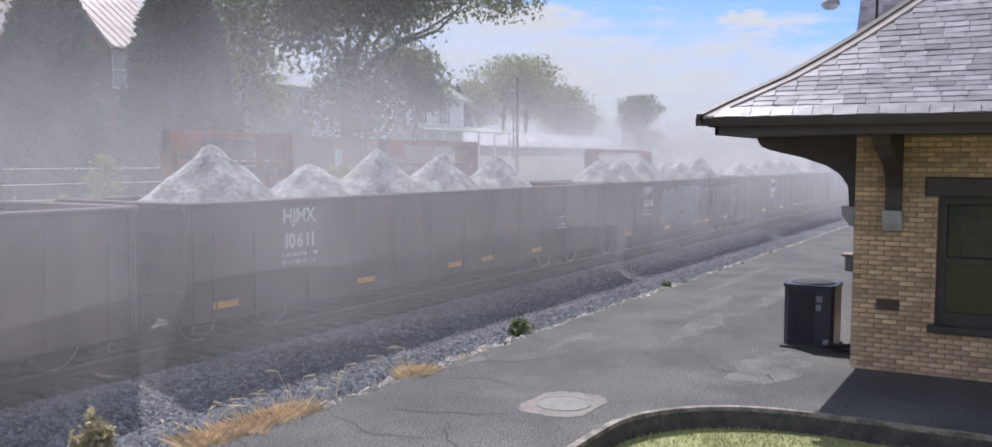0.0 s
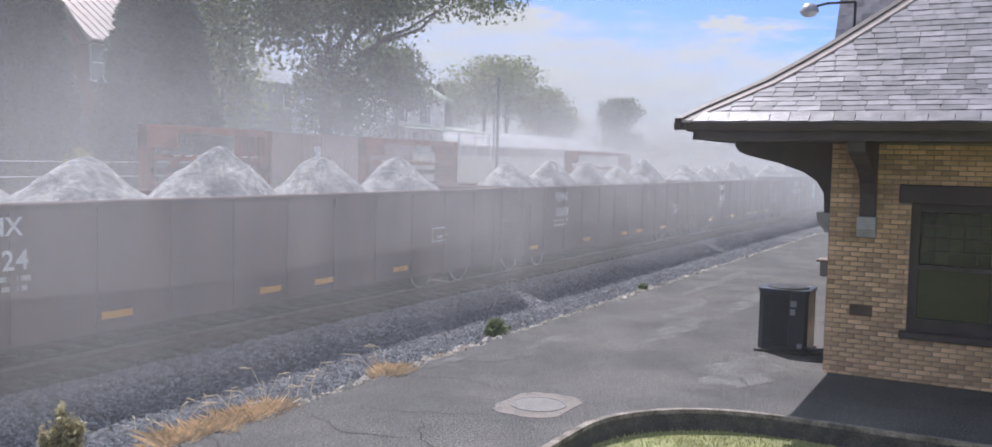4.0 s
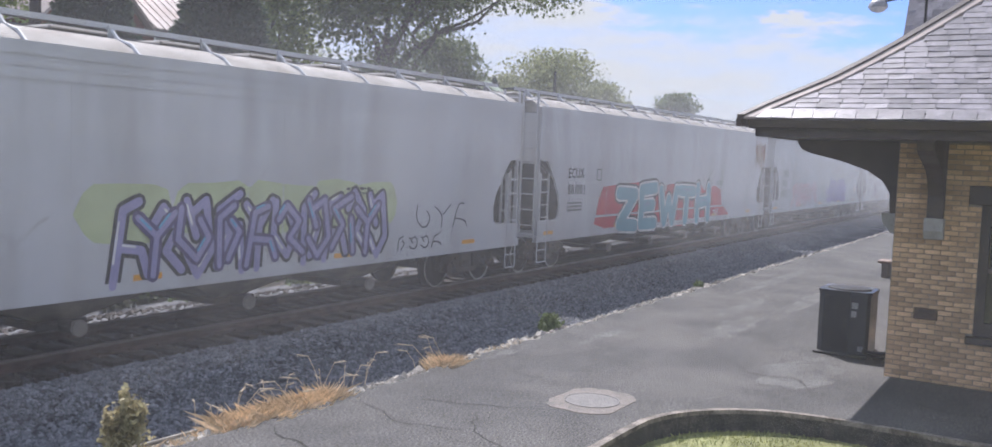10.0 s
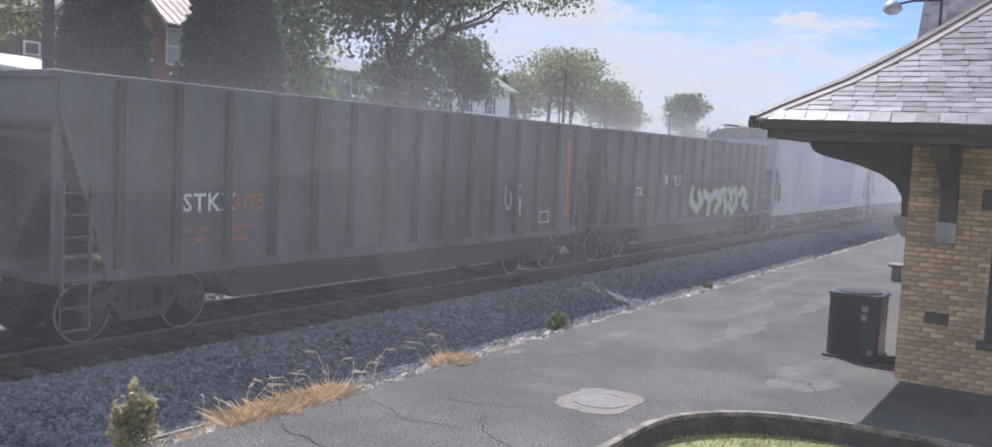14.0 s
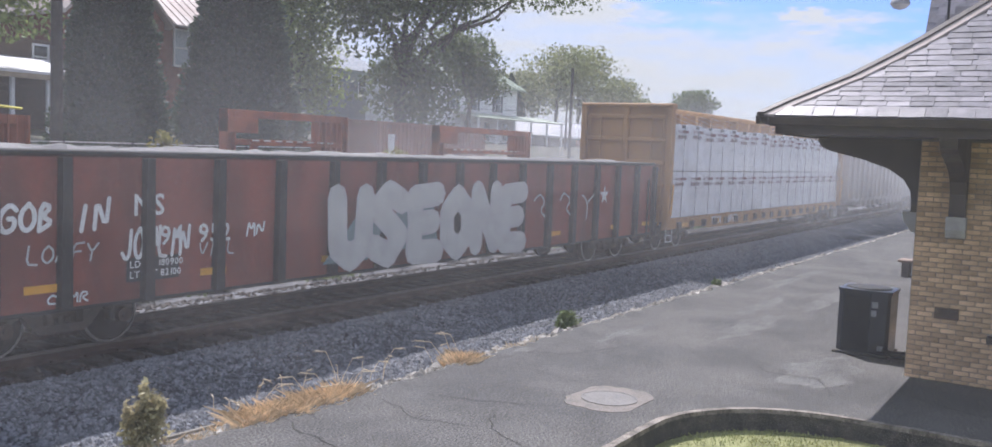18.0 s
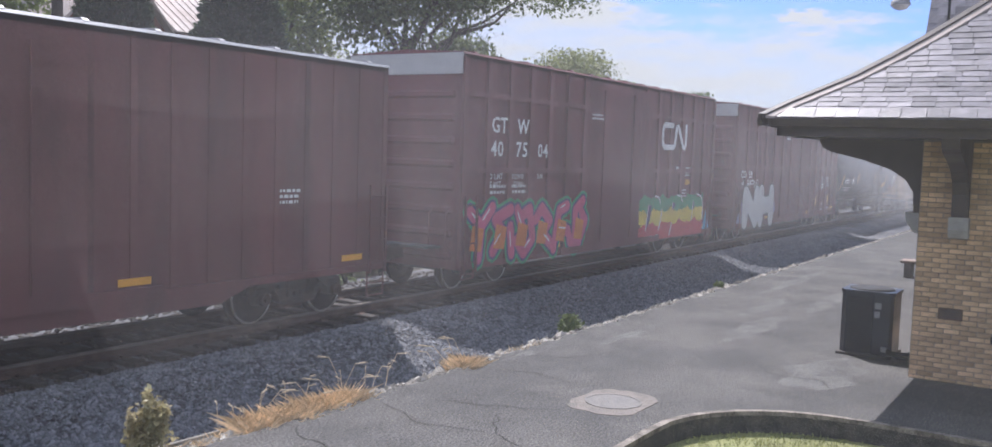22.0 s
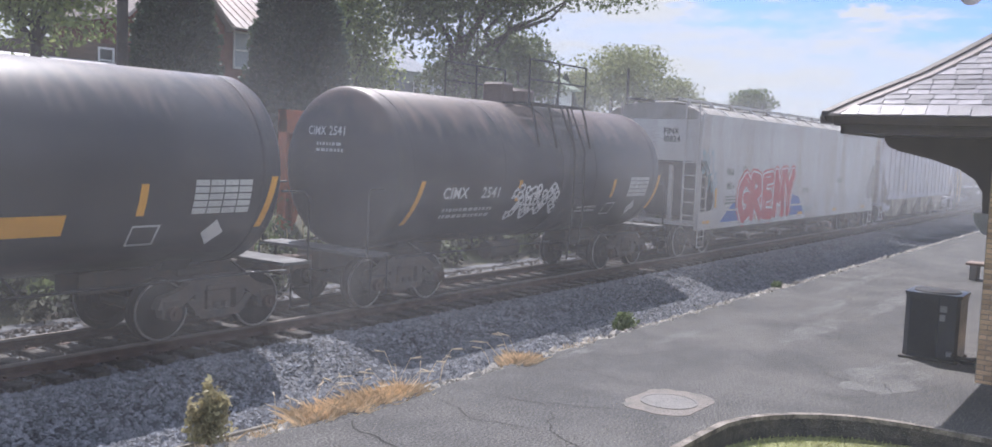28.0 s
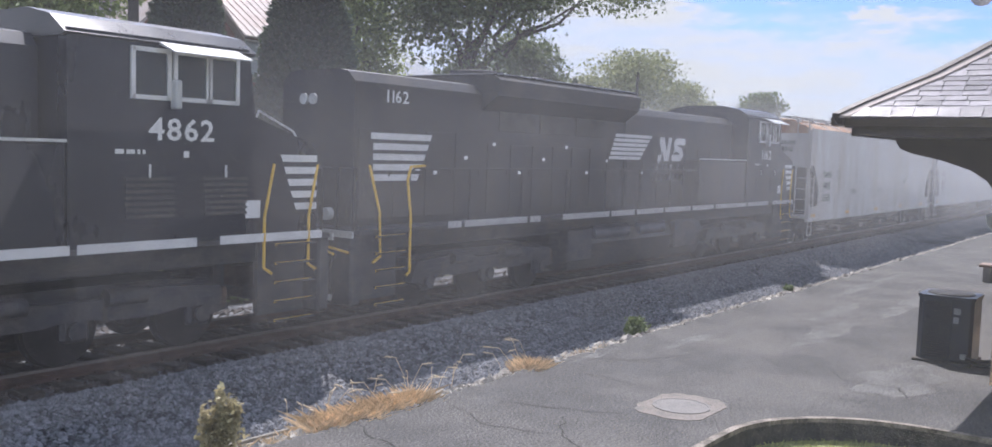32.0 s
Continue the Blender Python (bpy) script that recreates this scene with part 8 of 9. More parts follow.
    ribbon(g, [(ex + 4.28, 3.54), (ex + 3.82, 3.55), (ex + 3.70, 3.46), (ex + 3.78, 3.36), (ex + 4.08, 3.28), (ex + 4.14, 3.18), (ex + 4.02, 3.08), (ex + 3.56, 3.08)], .19, yq - .002)
    part("emblem_curve", g, P_WHITE, car)
    flat("emblem_dark", P_BLACK, car, [[(ex + 1.75, 3.02), (ex + 2.05, 3.35), (ex + 2.3, 3.62), (ex + 2.55, 3.7), (ex + 2.72, 3.5), (ex + 2.86, 3.2), (ex + 2.72, 3.12), (ex + 2.5, 3.3), (ex + 2.42, 2.98)]], yq - .004, "dark leaping form")
    flat("emblem", P_WHITE, car, polys, yq, "white striped emblem")
    g = Geo()
    for z, n in ((2.72, 7), (2.44, 8)):
        for k in range(n):
            x = ex + 2.35 + k * .245
            g.add([(x, yq, z), (x + .17, yq, z), (x + .21, yq, z + .18), (x + .04, yq, z + .18)], [(0, 1, 2, 3)])
    part("emblem_bars", g, P_WHITE, car)
    rnd = random.Random(5)
    for k in range(14):
        x = 2.6 + k * .95
        flat("data_plate", P_WHITE, car, [rect(x, 3.0 + rnd.uniform(-.5, .3), x + .1, 3.0 + .07 + rnd.uniform(-.5, .3) * 0 + .0)] if False else [rect(x, 2.62 + (k % 3) * .3, x + .11, 2.69 + (k % 3) * .3)], -1.03)
    for x0, x1 in ((2.45, 2.85), (2.95, 5.1), (5.2, 5.6), (6.5, 8.6), (8.7, 9.9), (10.0, 11.5), (11.6, 13.2), (13.3, 14.8), (14.9, 17.3), (17.4, 19.2), (19.6, 21.6)):
        flat("sill_stripe", P_WHITE if not second else P_GREYTXT, car, [rect(x0, deck - .07, x1, deck + .06)], -1.572, "white sill stripe")
    # steps, handrails, pilots
    for e, way in ((0, 1), (L, -1)):
        part("pilot", Geo().box(min(e + way * .0, e + way * .25), -1.45, .35, max(e + way * .0, e + way * .25), 1.45, deck - .08, .04), LOCO_GRIME, car)
        part("end_sill_stripe", Geo().box(e - way * .02 - .015, -1.5, deck - .14, e - way * .02 + .015, 1.5, deck - .02), P_SILVER, car)
        coupler(car, e, -way)
        for k, q in enumerate((-1.1, -.98, -.86, -.74, .74, .9)):
            part("hose", Geo().tube([(e - way * .05, q, 1.25), (e - way * .2, q, .95), (e - way * (.14 + .03 * (k % 2)), q, .5)], .03, 6), RUBBER, car)
            part("hose_fitting", Geo().cyl((e - way * .16, q, .44), (e - way * .15, q, .55), .035, 8), P_WHITE if k % 2 else P_SILVER, car)
        for q in (-1.35, -.95, -.55, .55, .95, 1.35):
            part("end_rail_post", Geo().cyl((e + way * .12, q, deck), (e + way * .12, q, deck + 1.05), .03, 6), STEEL_BLACK, car)
        part("red_valve", Geo().cyl((e - way * .06, -.42, 1.35), (e - way * .06, -.42, 1.58), .06, 8), P_RED_VALVE, car, "red cut-out valve")
        part("uncoupling_lever", Geo().tube([(e - way * .08, -1.45, 1.3), (e - way * .14, -.9, 1.38), (e - way * .14, -.3, 1.2)], .022, 6), HOSE_YELLOW, car)
        part("yellow_hose", Geo().tube([(e - way * .05, -.5, 1.15), (e - way * .4, -.45, .85), (e - way * .75, -.35, .95)], .03, 6), HOSE_YELLOW, car)
        loco_truck(car, e + way * 4.3)
        for s in (-1, 1):
            sx = e + way * .4
            part("step_well", Geo().box(min(sx, sx + way * .95) - .0, s * 1.2 - .05, .4, max(sx, sx + way * .95), s * 1.2 + .05, deck - .08), LOCO_GRIME, car)
            for i in range(5):
                z = .36 + i * .30
                part("step", Geo().box(min(sx + way * .1, sx + way * .85), s * 1.52 - .14, z - .02, max(sx + way * .1, sx + way * .85), s * 1.52 + .02, z, .005), LOCO_GRIME, car)
                part("step_edge", Geo().box(min(sx + way * .1, sx + way * .85), s * 1.55 - .012, z - .03, max(sx + way * .1, sx + way * .85), s * 1.55 + .012, z + .005), HOSE_YELLOW, car)
            for q in ((.05,) if way > 0 else (.05, .95)):
                x = sx + way * q
                pts = [(x - way * .1, s * 1.5, deck + 1.12), (x + way * .12, s * 1.55, deck + .3), (x + way * .14, s * 1.57, 1.2), (x - way * .03, s * 1.55, 1.1)]
                part("step_handrail", Geo().tube(pts, .024, 6), HOSE_YELLOW, car)
            part("corner_stanchion", Geo().tube([(e + way * .15, s * 1.4, deck), (e + way * .15, s * 1.4, deck + 1.05), (e + way * .15, s * .5, deck + 1.05), (e + way * .15, s * .5, deck)], .022, 6), STEEL_BLACK, car)
        part("headlight", Geo().cyl((e - way * -.3, -.12, 3.95 if way > 0 else 3.3), (e + way * .26, -.12, 3.95 if way > 0 else 3.3), .1, 14).cyl((e - way * -.3, .12, 3.95 if way > 0 else 3.3), (e + way * .26, .12, 3.95 if way > 0 else 3.3), .1, 14), P_SILVER, car)
        part("ditch_light", Geo().cyl((e + way * .05, -.85, deck + .25), (e - way * .08, -.85, deck + .25), .11, 14), P_SILVER, car)
    hx0, hx1 = 1.36, (12.5 if not second else 13.7)
    for s in (-1, 1):
        part("handrail", Geo().tube([(hx0, s * 1.53, deck), (hx0, s * 1.53, deck + 1.0), (hx0 + .15, s * 1.53, deck + 1.07), (hx1, s * 1.53, deck + 1.07)], .02, 6), STEEL_BLACK if not second else LOCO_DUSTY, car)
        part("rail_end", Geo().tube([(hx0 + .4, s * 1.535, deck + 1.12), (hx0 + .02, s * 1.535, deck + 1.1), (hx0 - .06, s * 1.535, deck + .87), (hx0 + .02, s * 1.55, deck + .2), (hx0 + .02, s * 1.555, .86), (hx0 - .06, s * 1.55, .8)], .026, 6), HOSE_YELLOW, car)
        n = 7
        for i in range(1, n):
            x = hx0 + (hx1 - hx0) * i / n
            part("stanchion", Geo().cyl((x, s * 1.53, deck), (x, s * 1.53, deck + 1.07), .018, 6), STEEL_BLACK, car)
        for q0, q1 in ((8.3, 10.2), (10.6, 12.2)):
            part("air_reservoir", Geo().lathe([(q0, .02), (q0 + .02, .14), (q0 + .08, .2), (q1 - .08, .2), (q1 - .02, .14), (q1, .02)], (0, s * 1.15, 1.17), "x", 18), TANK_STEEL, car, smooth=40)
        for q0, q1 in ((7.0, 8.1), (12.6, 14.0)):
            part("equipment_box", Geo().box(q0, min(s * .9, s * 1.41), .57, q1, max(s * .9, s * 1.41), 1.33, .03), LOCO_GRIME, car)
    part("fuel_tank", Geo().prism([(-1.35, .95), (-1.1, .32), (1.1, .32), (1.35, .95), (1.2, 1.25), (-1.2, 1.25)], "x", 7.4, 14.6), LOCO_GRIME if not second else LOCO_DUSTY, car)
    return car


# ---- the train, from its head to its tail ----
P_SLATEBLUE = paint("faded_slate", (0.135, 0.145, 0.15))
P_DULLTEAL = paint("faded_teal", (0.17, 0.23, 0.245))
P_DUSTPINK = paint("dusty_pink", (0.33, 0.29, 0.295))
P_RUSTPAINT = paint("faded_orange", (0.26, 0.095, 0.055))
HJ = "brown steel gondola car heaped with pale grey gravel"
starts = [-7.2, 10.4, 28.1, 45.8, 63.4, 81.0, 98.7, 116.4]
nums = ["10606", "10611", "10618", "10613", "10609", "10624", "10608", "10615"]
HEAPS = {1: (2.1, 4.7, 7.1, 9.6, 12.6), 2: (2.0, 3.9, 6.0, 8.7, 10.6, 13.3), 4: (2.8, 5.0, 7.1, 9.9, 13.6), 7: (2.4, 5.6, 7.5, 10.2, 12.9)}
for i, u0 in enumerate(starts):
    c = gondola(u0, 16.6 if i < 7 else 16.3, HJ, HJ_BROWN, [("HJMX", 2.1, 1.98, .24), (nums[i], 2.1, 1.52, .26)], heaps=5, seed=i + 1, heap_xs=HEAPS.get(i, ()))
    reflectors(c, [.45, 4.2, 7.5, 9.0, 11.6], .66, y=SIDE - .05, w=.55)
    g = Geo()
    bars(g, 2, 2.1, 1.36, .07, .9, SIDE - .018, i)
    part("small_lettering", g, P_GREYTXT, c)
    flat("data_plate", P_GREYTXT, c, [rect(13.2, 1.2, 13.75, 1.23), rect(13.2, 1.5, 13.75, 1.53), rect(13.2, 1.2, 13.23, 1.53), rect(13.72, 1.2, 13.75, 1.53), rect(13.4, 1.28, 13.65, 1.34)], SIDE - .018)
    if i == 2:
        tag_piece(c, 5, 3.7, .85, 8.2, 1.95, P_SLATEBLUE, P_DULLTEAL, None, .30, SIDE - .05, 2, text="SRENZ")
        tag_piece(c, 6, 9.6, .8, 13.2, 2.0, HJ_BROWN, P_DUSTPINK, None, .14, SIDE - .05, 4, text="JUNTOR")
        scrawl(c, "PINTO", 9.0, 1.85, .16, P_GREYTXT, .025, SIDE - .05)
        scrawl(c, "CREW", 13.2, 1.98, .13, P_GREYTXT, .02, SIDE - .05)
    if i == 7:
        for k, (a, m) in enumerate(((5.2, P_DULLTEAL), (6.9, P_RUSTPAINT), (8.5, P_DUSTPINK), (10.2, P_RUSTPAINT), (11.6, P_DULLTEAL), (12.9, P_DUSTPINK), (14.0, P_DUSTPINK))):
            scribble(c, a, .9, a + .95, 1.8, m, k + 3, SIDE - .05, .05, 2)
c = gondola(133.5, 17.2, "black steel gondola car heaped with pale grey gravel", HJ_BLACK, [("HJMX", 2.1, 1.98, .24), ("3100", 2.1, 1.5, .26), ("88", 3.5, 1.5, .26)], heaps=5, seed=12, top=2.5)
for a, z0, z1 in ((.3, .9, 1.4), (3.6, .9, 1.4), (6.85, .9, 1.37), (10.2, .92, 1.38), (13.55, .95, 1.42), (16.95, 1.0, 1.9)):
    flat("reflector", P_YELLOW, c, [rect(a, z0, a + .14, z1)], SIDE - .056, "yellow reflective strip")
flat("blue_placard", P_SKY, c, [rect(8.22, 1.1, 8.85, 1.44)], SIDE - .056, "light blue panel")
flat("striped_placard", P_WHITE, c, [rect(8.28, 1.50 + k * .055, 8.84, 1.53 + k * .055) for k in range(11)], SIDE - .056, "white striped panel")
flat("placard_emblem", P_SKY, c, [[(8.4, 1.8), (8.56, 1.55), (8.72, 1.8), (8.56, 2.08)]], SIDE - .062)
flat("placard_bars", P_WHITE, c, [rect(8.32, 1.22, 8.75, 1.30)], SIDE - .062)
flat("data_plate", P_GREYTXT, c, [rect(15.1, 1.13, 15.6, 1.16), rect(15.1, 1.4, 15.6, 1.43), rect(15.1, 1.13, 15.13, 1.43), rect(15.57, 1.13, 15.6, 1.43)], SIDE - .056)

c = covered_hopper(151.6, 19.9, "pale grey smooth-sided covered hopper car under dust", LIGHT_GREY, ("BPTX", "544054"), seed=11)
c = tank_car(173.4, 15.4, "black tank car with yellow reflective strips", marks=[(P_YELLOW, "UTLX 66101", 3.3, 2.15, .24)], seed=1, platform=8.6, radius=1.5, axis=2.52,
             lone_bars=[(1.0, 1.7, 2.45, .1), (3.9, 1.85, 2.4, .03), (6.9, 1.85, 2.4, .02), (9.6, 1.85, 2.4, .02), (12.5, 1.85, 2.4, .02), (14.1, 1.7, 2.45, .1)])
c = covered_hopper(189.8, 19.8, "pale grey covered hopper car with spiky graffiti", LIGHT_GREY, ("CBFX", "490992"), seed=12)
tag_piece(c, 10, 8.5, 1.0, 14.7, 2.25, P_LILAC, P_BLACK, None, .22, seed=7, shine=P_WHITE)
tag_piece(c, 8, 8.9, 1.1, 14.4, 2.15, P_LILAC, P_DUSK, None, .14, SIDE - .018, 4, shine=P_SKY)
for k, a in enumerate((8.8, 10.4, 11.9, 13.3, 14.4)):
    flat("spray_haze", P_LIME_PALE, c, [blob(a - .8, 1.6, a + .7, 2.5, 12, random.Random(k))], SIDE - .002)
scribble(c, 15.6, 1.35, 17.6, 2.0, P_BLACK, 3, n=3)
scribble(c, 15.0, 1.05, 16.6, 1.35, P_BLACK, 5, n=4)
scribble(c, 5.6, 1.2, 7.6, 2.1, P_GREYTXT, 9, n=2, w=.05)
c = covered_hopper(210.6, 19.9, "pale grey covered hopper car with teal and red graffiti", LIGHT_GREY, ("ECUX", "881001"), seed=13)
tag_piece(c, 5, 4.6, 1.0, 12.9, 2.15, P_TEAL, P_WHITE, P_RED, .225, seed=9, rim=P_BLACK, shine=P_LILAC, text="ZEWTH")
flat("spray_cloud", P_RED, c, [[(13.0, 1.0), (15.3, 1.0), (13.6, 1.75), (12.6, 1.9)]], SIDE - .003)
scrawl(c, "TRUE", 13.2, 1.08, .2, P_WHITE, .03, SIDE - .012)
RUST_PATCH = mat("rust_patch", (0.24, 0.10, 0.04), 0.9, vary=0.4, scale=2, fine=20, tint=(0.42, 0.33, 0.27), streak=0.2)


def rust_streaks(car, x0, x1, top, long, n, seed, y=SIDE - .003, widest=.13):
    """Rust that has run down in uneven streaks from the roof's edge."""
    rnd = random.Random(seed)
    polys = []
    for k in range(n):
        x, w = rnd.uniform(x0, x1), rnd.uniform(.012, widest)
        z = top - long * rnd.uniform(.55, 1.0)
        polys.append([(x - w, top), (x - w * .9, z + .3), (x - w * .3, z), (x + w * .35, z + .05), (x + w, z + .4), (x + w * 1.05, top)])
    flat("rust_stain", RUST_PATCH, car, polys, y, "brown rust streaks")


rust_streaks(c, 18.3, 19.7, 4.15, 1.5, 40, 4, widest=.05)
c = covered_hopper(231.8, 19.6, "pale grey covered hopper car with pink and blue graffiti", COOL_GREY, ("GACX", "50122"), seed=14)
scribble(c, 2.2, 1.5, 3.2, 1.9, P_BLACK, 6, n=2)
tag_piece(c, 5, 3.4, 1.1, 8.2, 2.1, LIGHT_GREY, P_PINK, None, .16, seed=3)
tag_piece(c, 4, 11.2, 1.15, 14.9, 2.2, P_LILAC, P_BLUE, P_LILAC, .3, seed=5)
scribble(c, 14.7, 1.9, 15.6, 2.2, P_BLACK, 8, n=3)
reflectors(c, [14.6, 17.7], 1.4, P_YELLOW, tall=True)
c = covered_hopper(252.3, 19.9, "pale grey covered hopper car with black scrawled graffiti", LIGHT_GREY, ("XOMX", "720451"), seed=15, limits=("220500", "65500"))
scrawl(c, ".C.C.", 3.62, 1.80, .24, P_BLACK, .055, SIDE)
scrawl(c, "IS", 3.55, 1.46, .28, P_BLACK, .055, SIDE, .6)
flat("painted_out_patch", P_BLACK, c, [blob(3.85, 1.3, 4.65, 1.78, 14, random.Random(3), .25)], SIDE - .006)
scribble(c, 6.0, 1.0, 8.8, 1.95, P_WHITE, 21, n=4, w=.035)
CAR_SOOT = mat("coal_car_soot", (0.125, 0.13, 0.14), 0.75, vary=0.3, scale=1.0, fine=20, tint=(0.085, 0.08, 0.078), streak=0.3)
SOOT_RIB = mat("coal_car_soot_ribs", (0.06, 0.058, 0.056), 0.8, vary=0.35, scale=1.2, fine=20, tint=(0.09, 0.075, 0.065), streak=0.3)
SAND_GREY = car_paint("coal_car_grey", (0.335, 0.308, 0.285), (0.285, 0.258, 0.24), vary=0.15)
ORANGE_RUST = paint("orange_rust", (0.42, 0.13, 0.03))
c = coal_hopper(273.4, 15.5, "sooty dark grey open coal hopper car", CAR_SOOT, marks=[(P_WHITE, "STKX", 2.02, 1.95, .27), (ORANGE_RUST, "3175", 2.98, 1.95, .25), (ORANGE_RUST, "LD LMT", 2.05, 1.62, .09), (ORANGE_RUST, "LT WT", 2.05, 1.45, .09), (ORANGE_RUST, "204200", 3.0, 1.62, .09), (ORANGE_RUST, "58800", 3.0, 1.45, .09)])
flat("orange_stain", ORANGE_RUST, c, [[(14.2, 3.5), (14.38, 3.5), (14.45, 2.8), (14.4, 2.2), (14.5, 1.45), (14.2, 1.5), (14.25, 2.4)]], -1.536, "orange rust streak")
scribble(c, 11.2, 1.6, 12.0, 2.3, P_GREYTXT, 4, -1.533, .05, 2)
flat("data_plate", P_GREYTXT, c, [rect(12.9, 1.35, 13.4, 1.38), rect(12.9, 1.62, 13.4, 1.65), rect(12.9, 1.35, 12.93, 1.65), rect(13.37, 1.35, 13.4, 1.65)], -1.536)
c = coal_hopper(289.9, 15.5, "sooty dark grey open coal hopper car with faded graffiti", CAR_SOOT, marks=[(P_WHITE, "STKX", 2.02, 1.95, .26), (ORANGE_RUST, "3101", 2.98, 1.95, .24)])
tag_piece(c, 5, 6.4, 1.25, 12.8, 2.1, P_GREYTXT, P_LIME, None, .18, -1.64, 5)
g = Geo()
words(g, "T RIPLE", 3.8, 2.25, .34, -1.545, 1.2)
part("faded_lettering", g, P_GREYTXT, c)
c = covered_hopper(306.5, 19.7, "covered hopper car sprayed over in blue and lilac", COOL_GREY, None, seed=16, bays=3)
flat("spray_field", P_LILAC, c, [[(8.0, 1.15), (15.2, 1.15), (16.2, 2.6), (15.0, 4.05), (8.0, 4.1)]], SIDE - .003, "broad field of lilac paint")
tag_piece(c, 4, 8.6, 1.6, 15.4, 3.9, P_LILAC, P_BLUE, None, .2, seed=13, shine=P_WHITE)
scribble(c, 15.9, 3.0, 17.6, 3.7, P_BLUE, 12, n=4, w=.06)
c = covered_hopper(327.7, 19.6, "pale grey covered hopper car with rust running from the roof", RUSTED_GREY, ("XOMX", "170149"), seed=17, limits=("219800 LB", "66200 LB"),
                   roof=mat("rusty_roof", (0.42, 0.30, 0.20), 0.8, vary=0.3, scale=1.5, fine=20, tint=(0.30, 0.13, 0.05)))
rust_streaks(c, .85, 3.2, 4.1, 1.25, 80, 8, widest=.05)
scribble(c, 3.6, 1.1, 6.4, 2.3, P_BLACK, 6, n=3, w=.035)
scribble(c, 7.7, 1.55, 8.8, 2.0, P_BLACK, 9, n=3, w=.03)
scribble(c, 10.0, 1.3, 14.8, 2.0, P_BLACK, 12, n=5, w=.03)
reflectors(c, [3.4, 6.9, 9.6], 1.4, P_YELLOW, tall=True)

c = gondola(347.9, 20.8, "rust-red gondola car with black posts and white graffiti", RUST_RED, [("NS", 2.45, 1.95, .30), ("194", 2.75, 1.5, .28), ("952", 3.6, 1.5, .28)], top=2.86, low=.75, posts=17,
            post_mat=STEEL_BLACK, post_d=.13, chord=STEEL_BLACK, seed=20)
part("cover_ridge", Geo().grid([[(.2 + i * 20.4 / 60, -1.45 + j * .58, 2.80 + .10 * noise.noise((i * .9, j * .9, 2)) + (.06 if 0 < j < 5 else 0)) for j in range(6)] for i in range(61)]), STEEL_BLACK, c, "lumpy black cover along the top")
flat("number_panel", P_BLACK, c, [rect(2.35, 1.0, 3.25, 1.35)], SIDE - .012)
scrawl(c, "GOBLIN", .5, 1.80, .38, P_WHITE, .065, SIDE - .01, .62)
scrawl(c, "JOBLIN", 2.25, 1.32, .42, P_WHITE, .055, SIDE - .02, .42)
scrawl(c, "LOAFY", .85, 1.38, .24, P_GREYTXT, .03, SIDE - .01)
scrawl(c, "CJMR", 1.15, .82, .14, P_WHITE, .028, SIDE - .01, 1.0)
scrawl(c, "MN", 4.55, 1.55, .22, P_WHITE, .035, SIDE - .01)
scrawl(c, "VISL", 3.6, 1.28, .2, P_GREYTXT, .025, SIDE - .01)
g = Geo()
words(g, "LD LM 180900", 2.4, 1.20, .10, SIDE - .016)
words(g, "LT WT 82100", 2.4, 1.05, .10, SIDE - .016)
part("small_lettering", g, P_WHITE, c)
flat("spray_cloud", P_DULLTEAL, c, [[(6.2, .95), (7.4, .95), (8.2, 2.0), (7.2, 1.9)], [(8.0, 1.1), (9.6, 1.0), (9.4, 1.9), (8.2, 1.8)]], SIDE - .132)
tag_piece(c, 6, 6.3, .95, 13.0, 2.15, P_SILVER, P_GREYTXT, None, .34, SIDE - .134, 6, text="USEONE")
for k, x in enumerate((13.5, 14.8, 16.0)):
    scribble(c, x, 1.35, x + .8, 2.1, P_GREYTXT, 40 + k, SIDE - .01, .05, 1)
star = [(17.4 + (.28 if i % 2 == 0 else .11) * math.sin(i * math.pi / 5), 1.95 + (.28 if i % 2 == 0 else .11) * math.cos(i * math.pi / 5)) for i in range(10)]
flat("painted_star", P_WHITE, c, [star], SIDE - .012, "white painted star")
reflectors(c, [.85, 3.65, 6.3, 10.9, 14.5, 17.9, 20.0], .98, y=SIDE - .006, w=.5)
c = centre_beam(370.0, 23.0)
c = coal_hopper(394.4, 20.4, "light grey ribbed open coal gondola car", SAND_GREY, top=4.28, low=1.15, posts=17, post_w=.17, post_d=.16, tub=True, slant=0, marks=[(P_BLACK, "GAXX", 1.66, 3.35, .2), (P_BLACK, "6403", 1.66, 3.0, .2)])
reflectors(c, [.9, 4.0, 6.9, 9.9, 13.5, 17.0], 1.32, y=-1.535, w=.45)

c = boxcar(415.9, 16.0, "dark red box car with small lettering", BOX_RED, 4.62, .82, [("WF", 1.25, 2.12, .32), ("RX", 2.15, 2.12, .32), ("62", 1.3, 1.68, .30), ("263", 2.05, 1.68, .30)], posts=(9, 9), door=(6.5, 9.7), flush=True,
           roof=mat("galvanised_roof", (0.42, 0.42, 0.43), 0.5, 0.4, vary=0.25, scale=2, fine=20), seed=30)
flat("number_panel", paint("dusty_red", (0.20, 0.12, 0.12)), c, [rect(1.15, 2.05, 1.95, 2.5), rect(2.05, 2.05, 2.95, 2.5)], SIDE + .042)
scribble(c, .15, 2.55, 1.7, 3.6, P_GREYTXT, 5, SIDE + .045, .02, 5)
flat("patch_panel", paint("pinkish_patch", (0.24, 0.17, 0.16)), c, [rect(4.2, 1.75, 4.75, 2.05), rect(4.2, 1.15, 4.7, 1.6)], SIDE + .04)
